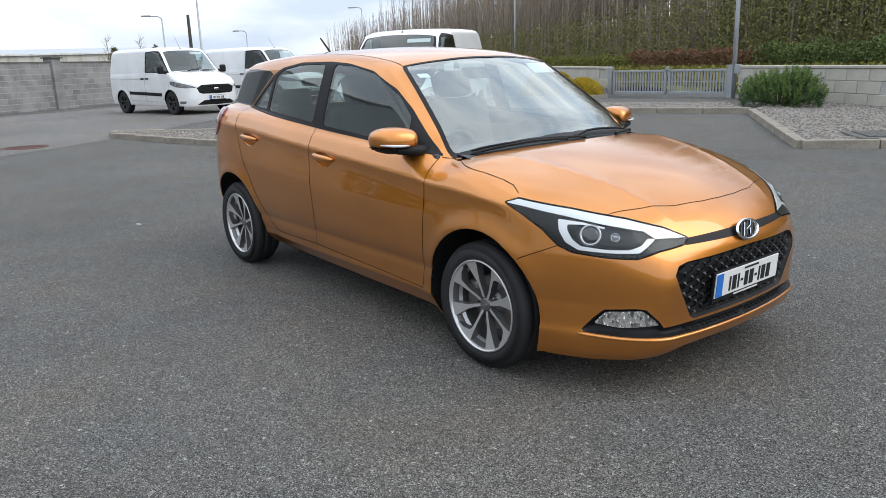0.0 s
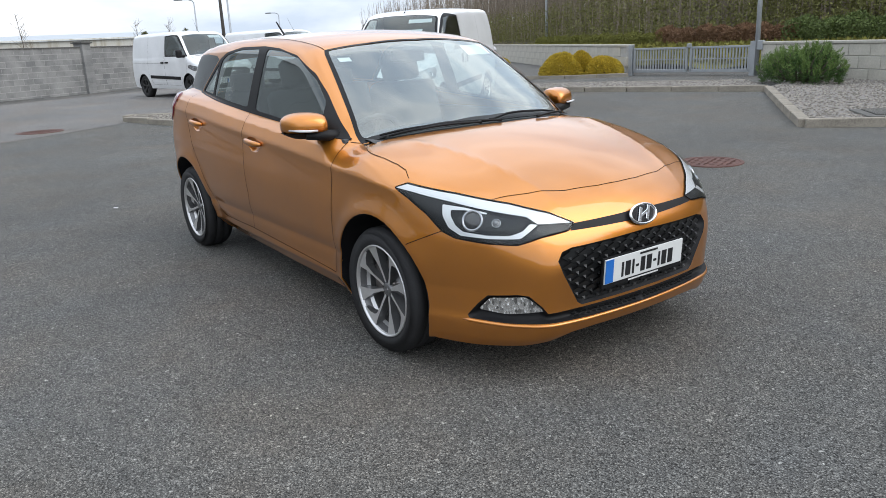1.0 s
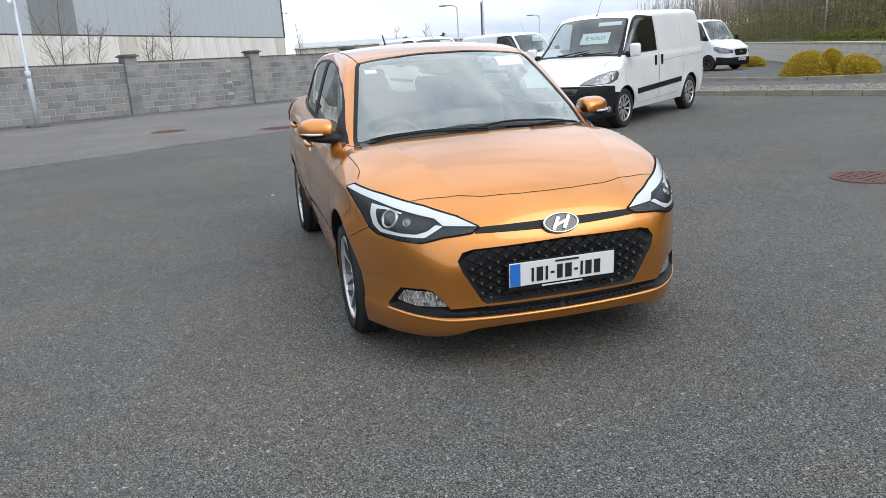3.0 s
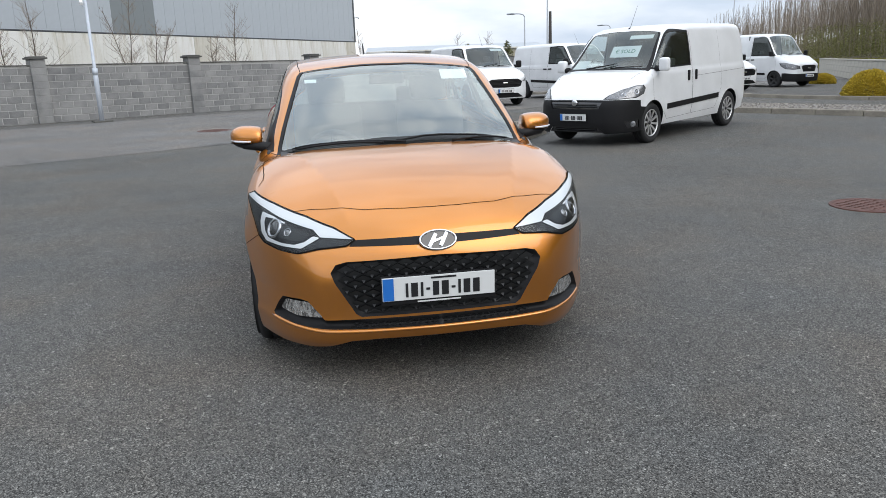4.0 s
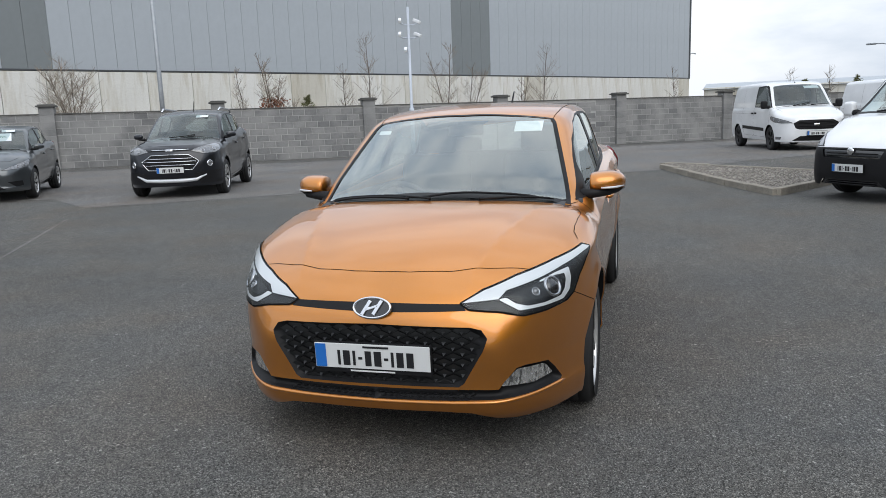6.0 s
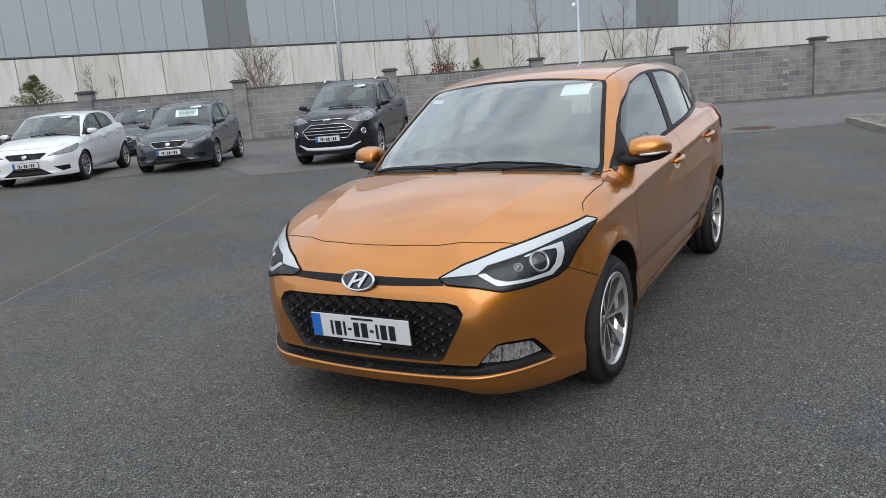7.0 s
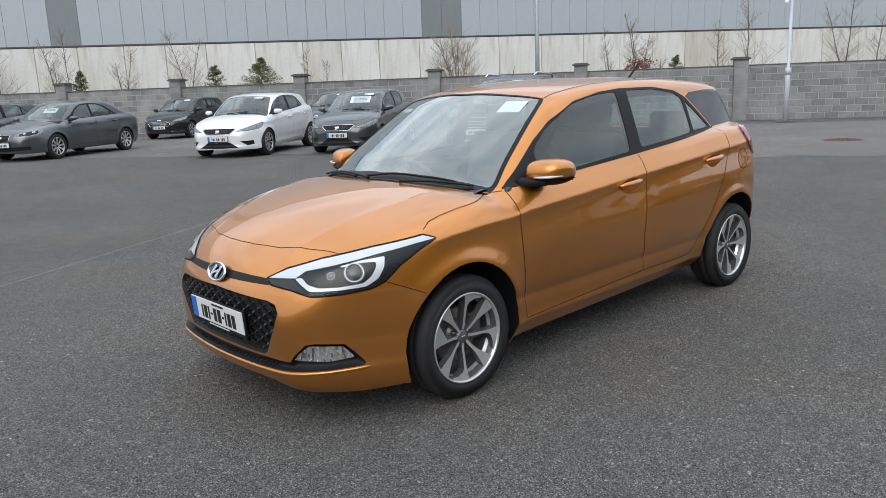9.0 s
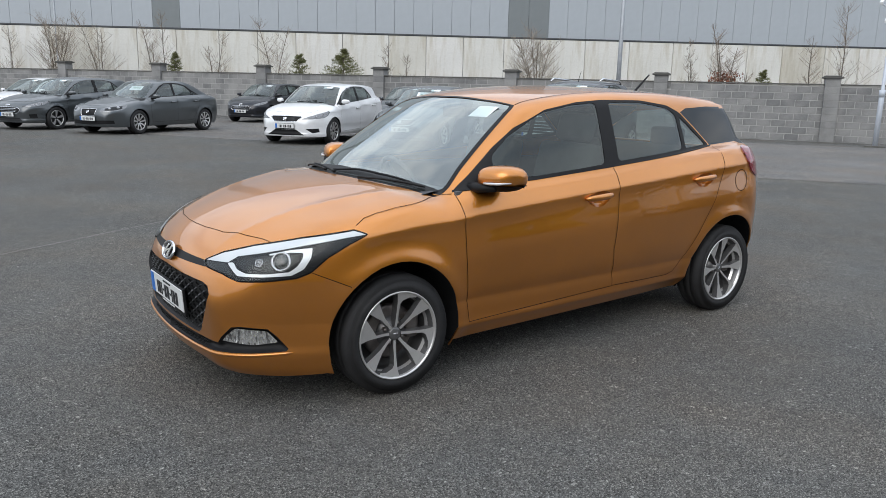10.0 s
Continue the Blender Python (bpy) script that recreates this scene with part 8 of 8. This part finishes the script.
def conifer(x, y, z, h, r, seed, label="small dark spruce behind the block wall"):
    rs = np.random.RandomState(seed)
    tree = thing("young_spruce", label, "tree", pose(x, y, z), group="young spruces")
    part("trunk", tube_bm([(0, 0, -0.2), (0, 0, h)], [0.05, 0.008], 6), BARK, tree, "", True)
    c, w = [], []
    for k in range(int((22 + 24 * r) * h)):
        t = rs.rand() ** 0.8
        a = rs.rand() * 6.28
        ln = r * (1 - t) + 0.05
        for s in np.linspace(0.15, 1, 9):
            p = np.array([math.cos(a) * ln * s, math.sin(a) * ln * s, h * t + 0.18 * ln * s])
            for _ in range(3):
                c.append(p + rs.randn(3) * 0.02)
                w.append(np.array([math.cos(a), math.sin(a), 0.5]) + rs.randn(3) * 0.7)
    v, f = blades(np.array(c), np.array(w), 0.10, 0.022, rs)
    put("crown", mesh_of("crown", v, f, SPRUCE, False), tree)


def behind_wall(a, off=-1.2):
    p = along_wall(a, off)
    return p.x, p.y


for i, (a, h, sp, st) in enumerate(((-21.0, 3.6, 0.6, 1), (-18.2, 4.2, 1.1, 4), (-15.3, 4.3, 0.8, 2), (-12.2, 4.0, 0.5, 2), (-11.6, 4.4, 0.5, 1), (-8.8, 3.3, 0.5, 2), (-5.7, 4.0, 0.7, 2), (-0.2, 3.0, 0.4, 1), (0.6, 2.6, 0.3, 1), (6.1, 3.7, 0.9, 5), (12.0, 3.3, 0.3, 2), (15.8, 3.5, 0.4, 1), (16.8, 4.5, 0.7, 1), (20.0, 4.2, 0.5, 2), (21.0, 3.3, 0.5, 2), (23.3, 2.9, 0.3, 2), (24.3, 4.1, 0.7, 1), (31.0, 3.2, 0.4, 1), (37.5, 3.0, 0.4, 1), (40, 3.3, 0.4, 1))):
    x, y = behind_wall(a)
    sapling(x, y, wall_base(a), h + 0.25, 20 + i, sp * 1.35, st)
x, y = behind_wall(13.0)
sapling(x, y, wall_base(13), 4.1, 77, 0.6, 3, LEAF_RED, "russet_shrub", "young tree holding russet dead leaves")
x, y = behind_wall(13.7)
sapling(x, y, wall_base(13), 2.7, 78, 0.5, 2, LEAF_RED, "russet_shrub", "young tree holding russet dead leaves")
for a, h, r in ((14.3, 2.3, 1.0), (-2.27, 2.85, 2.3), (-4.4, 2.68, 1.4), (-10.98, 2.65, 1.0)):
    x, y = behind_wall(a)
    conifer(x, y, wall_base(a), h, r, int(a * 10) + 400)

conifer(-38.6, 9.0, -0.2, 2.75, 1.5, 801, "small spruce standing beyond the block wall")
conifer(-42.0, 12.3, -0.2, 2.95, 1.3, 802, "small spruce standing beyond the block wall")


def mountain_pine():
    cx, cy = -4.95, 13.7
    z = ground_z(cx, cy) + 0.08
    rs = np.random.RandomState(9)
    sh = thing("dwarf_pine", "bushy green dwarf pine on the gravel bed", "shrub", pose(cx, cy, z, 0, 0, -28))
    bm = bmesh.new()
    c, w, c2, w2 = [], [], [], []
    for k in range(300):
        a = rs.rand() * 6.28
        r = math.sqrt(rs.rand())
        x, y = 1.42 * r * math.cos(a), 0.62 * r * math.sin(a)
        top = (0.56 + 0.26 * max(0, x / 1.42)) * math.sqrt(max(0.05, 1 - r**2.4)) * rs.uniform(0.75, 1.15) + 0.12
        root = np.array([x * 0.35, y * 0.35, 0.02])
        tip = np.array([x, y, top])
        if k % 3 == 0:
            tube_bm([tuple(root), tuple((root + tip) / 2 + [0, 0, -0.04]), tuple(tip)], [0.018, 0.013, 0.006], 5, bm)
        d = np.array([0.5 * math.cos(a) * r, 0.5 * math.sin(a) * r, 1.0])
        for s in np.linspace(-0.30, 0.02, 8):
            for _ in range(9):
                p = tip + d * s + rs.randn(3) * 0.012
                q = d * 0.5 + rs.randn(3) * 0.65
                if s > -0.1:
                    c2.append(p), w2.append(q + [0, 0, 0.4])
                else:
                    c.append(p), w.append(q)
    part("branchwork", bm, BARK, sh, "", True)
    v, f = blades(np.array(c), np.array(w), 0.085, 0.010, rs)
    put("foliage", mesh_of("foliage", v, f, NEEDLE, False), sh)
    v, f = blades(np.array(c2), np.array(w2), 0.075, 0.009, rs)
    put("young_growth", mesh_of("young_growth", v, f, NEEDLE_YOUNG, False), sh, "paler young shoots")


mountain_pine()


def mound(x, y, rx, ry, h, seed, label="rounded yellow shrub beside the low wall"):
    rs = np.random.RandomState(seed)
    sh = thing("yellow_shrub", label, "shrub", pose(x, y, ground_z(x, y) + 0.03), group="yellow shrubs")
    n = 17000
    a, u = rs.rand(n) * 6.28, rs.rand(n)
    rr = np.sqrt(1 - u**2) * rs.uniform(0.80, 1.03, n)
    lump = 1 + 0.05 * np.sin(3 * a + seed) + 0.05 * np.sin(7 * a + 5 * u)
    p = np.stack([rx * rr * np.cos(a) * lump, ry * rr * np.sin(a) * lump, h * u * lump], 1)
    w = p / np.array([rx * rx, ry * ry, h * h]) + rs.randn(n, 3) * 0.9
    v, f = blades(p, w, 0.05, 0.028, rs)
    put("foliage", mesh_of("foliage", v, f, HEATHER, False), sh)
    bm = bmesh.new()
    for k in range(14):
        b = rs.rand() * 6.28
        tube_bm([(0, 0, 0), (0.5 * rx * math.cos(b), 0.5 * ry * math.sin(b), h * 0.6)], [0.02, 0.008], 5, bm)
    part("stems", bm, BARK, sh)


mound(-13.1, 14.6, 0.74, 0.6, 0.66, 3)
mound(-12.0, 15.2, 0.64, 0.5, 0.52, 5)
mound(-12.75, 15.0, 0.42, 0.4, 0.68, 6)
mound(-24.6, 21.7, 0.6, 0.45, 0.36, 7, "low yellow shrub at the far kerb")

# grass bank, hedge and woods beyond the low walls
GRASS = speckled("rough_grass", (0.16, 0.15, 0.03), 0.45, 0.6, 8, 0.95, 0.6, 0.03)
EARTH = speckled("leaf_litter", (0.075, 0.06, 0.035), 0.4, 0.5, 5, 0.95, 0.6, 0.03)
BANK = np.array([(-120.0, 62.0), (-60.0, 41.0), (-38.0, 34.0), (-14.0, 19.5), (-4.0, 17.2), (8.0, 14.0), (30.0, 8.0)])
OUT = np.array([(-0.30, 0.95), (-0.38, 0.92), (-0.45, 0.89), (-0.40, 0.92), (-0.1, 0.99), (0.2, 0.98), (0.3, 0.95)])


def bank_at(t, d):
    """A point t along the bank's foot (0 to 6) and d metres behind it."""
    i = np.clip(np.floor(t).astype(int), 0, 5)
    k = (t - i)[:, None]
    p = BANK[i] * (1 - k) + BANK[i + 1] * k
    o = OUT[i] * (1 - k) + OUT[i + 1] * k
    q = p + o * d[:, None]
    z = 0.25 + 0.42 * step01(d / 5.0) + 0.085 * np.maximum(d - 5, 0)
    return np.stack([q[:, 0], q[:, 1], z], 1)


ts, ds = np.linspace(0, 6, 61), np.array([0, 1, 2, 4, 6, 9, 13, 18, 25, 35, 50, 80])
tt, dd = np.meshgrid(ts, ds)
bv = bank_at(tt.ravel(), dd.ravel())
rs0 = np.random.RandomState(4)
bv[:, 2] += rs0.randn(len(bv)) * 0.06
nw = len(ts)
bf = [(j * nw + i, j * nw + i + 1, (j + 1) * nw + i + 1, (j + 1) * nw + i) for j in range(len(ds) - 1) for i in range(nw - 1)]
me = mesh_of("bank", bv, bf, GRASS)
me.materials.append(EARTH)
for pidx, poly in enumerate(me.polygons):
    poly.material_index = 0 if pidx // (nw - 1) < 4 else 1
tagged(put("bank", me), "rough grass bank rising behind the low walls", "bank", kind="structure")


def leafy(name, t0, t1, d0, d1, z0, z1, count, mat, label, size=0.11, seed=1, fall=0.8):
    rs = np.random.RandomState(seed)
    t, d = rs.uniform(t0, t1, count), rs.uniform(d0, d1, count)
    p = bank_at(t, d)
    lump = 0.82 + 0.18 * np.sin(t * 21) * np.sin(t * 57 + 1)
    p[:, 2] += z0 + (z1 - z0) * rs.rand(count) ** fall * lump
    v, f = blades(p, rs.randn(count, 3) + [0, 0, 0.6], size, size * 0.6, rs)
    tagged(put(name, mesh_of(name, v, f, mat, False)), label, "undergrowth", kind="stuff")


HEDGE_BROWN = material("russet_hedge_leaf", (0.19, 0.105, 0.055), 0.85)
HEDGE_LIME = material("yellow_green_hedge_leaf", (0.17, 0.17, 0.035), 0.85)
HEDGE_GREEN = material("green_hedge_leaf", (0.09, 0.125, 0.03), 0.8)
IVY = material("bramble_leaf", (0.165, 0.165, 0.05), 0.9)
GRASS_BLADE = material("grass_blade", (0.19, 0.18, 0.035), 0.85)
for mm in (HEDGE_BROWN, HEDGE_LIME, HEDGE_GREEN, IVY, GRASS_BLADE):
    nn_, ll_, bb_ = nodes_of(mm)
    c0 = tuple(bb_.inputs["Base Color"].default_value)[:3]
    gg = nn_.new("ShaderNodeNewGeometry")
    base(mm, ramp(mm, gg.outputs["Random Per Island"], [(0.0, tuple(c * 0.65 for c in c0)), (1.0, tuple(c * 1.35 for c in c0))]))
leafy("hedge", 2.90, 3.47, 5.2, 6.6, 0.0, 0.80, 42000, HEDGE_BROWN, "clipped russet beech hedge on the bank", 0.07, 2)
leafy("hedge", 2.0, 2.93, 5.2, 6.6, 0.0, 0.62, 46000, HEDGE_LIME, "clipped yellow-green hedge on the bank", 0.08, 12)
leafy("hedge", 3.43, 6.0, 5.0, 6.8, 0.0, 0.95, 60000, HEDGE_GREEN, "loose green hedge on the bank", 0.085, 3)
leafy("undergrowth", 0.8, 6.0, 7.0, 15.0, 0.0, 3.2, 120000, IVY, "tangled green brambles at the edge of the wood", 0.10, 5, 1.5)
leafy("undergrowth", 3.2, 6.0, 7.5, 18.0, 0.5, 7.5, 130000, IVY, "ivy and young leaves climbing the stems of the wood", 0.10, 15, 1.2)
leafy("grass_tufts", 0.8, 4.0, 0.5, 5.5, 0.0, 0.16, 22000, GRASS_BLADE, "long yellowish grass on the bank", 0.16, 6)


def woods():
    """Dense bare stems: thin trunks with upswept twigs."""
    rs = np.random.RandomState(11)
    n = 5200
    t = np.concatenate([rs.uniform(0.0, 2.0, 1500), rs.uniform(2.0, 6.0, n - 1500)])
    d = 9 + 26 * rs.rand(n) ** 1.2
    foot = bank_at(t, d)
    h = rs.uniform(6.5, 10.0, n) + np.where(t < 0.6, -2.2, 0) + 3.5 * np.clip(t - 2.0, 0, 1)
    lean = rs.randn(n, 2) * 0.35
    r0 = rs.uniform(0.016, 0.045, n)
    v, f = [], []
    k = 0
    for i in range(n):
        base_p, top = foot[i] - [0, 0, 0.2], foot[i] + [lean[i, 0], lean[i, 1], h[i]]
        ring = []
        for s, r in ((0.0, 1.0), (0.5, 0.6), (1.0, 0.08)):
            c = base_p + (top - base_p) * s
            for q in range(3):
                a = q * 2.094
                v.append(c + np.array([math.cos(a), math.sin(a), 0]) * r0[i] * r)
        for j in (0, 3):
            for q in range(3):
                a, b = k + j + q, k + j + (q + 1) % 3
                f += [(a, b, b + 3), (a, b + 3, a + 3)]
        k += 9
        m = 32
        s = rs.uniform(0.25, 0.98, m)
        st = base_p + (top - base_p) * s[:, None]
        a = rs.rand(m) * 6.28
        ln = (1.15 - s) * rs.uniform(0.8, 1.9, m) + 0.25
        en = st + np.stack([np.cos(a) * 0.42, np.sin(a) * 0.42, np.full(m, 0.95)], 1) * ln[:, None]
        side = np.stack([-np.sin(a), np.cos(a), np.zeros(m)], 1) * 0.014
        for q in range(m):
            v += [st[q] - side[q], st[q] + side[q], en[q]]
            f.append((k, k + 1, k + 2))
            k += 3
    tagged(put("woods", mesh_of("woods", np.array(v), np.array(f), TWIG, False)), "dense stand of bare young birch and alder stems", "woodland", kind="stuff")


woods()


# litter on the tarmac
LITTER_W = speckled("white_litter", (0.62, 0.62, 0.60), 0.15, 20, 90, 0.8, 0.2, 0.002)
bm = box_bm((0.05, 0.02, 0.008), (0, 0, 0.004), 0.003, 1)
tagged(part("litter_scrap", bm, LITTER_W, None, "", False, pose(-3.22, -0.96, ground_z(-3.22, -0.96), 0, 0, 25)), "small white scrap of litter on the tarmac", "litter")
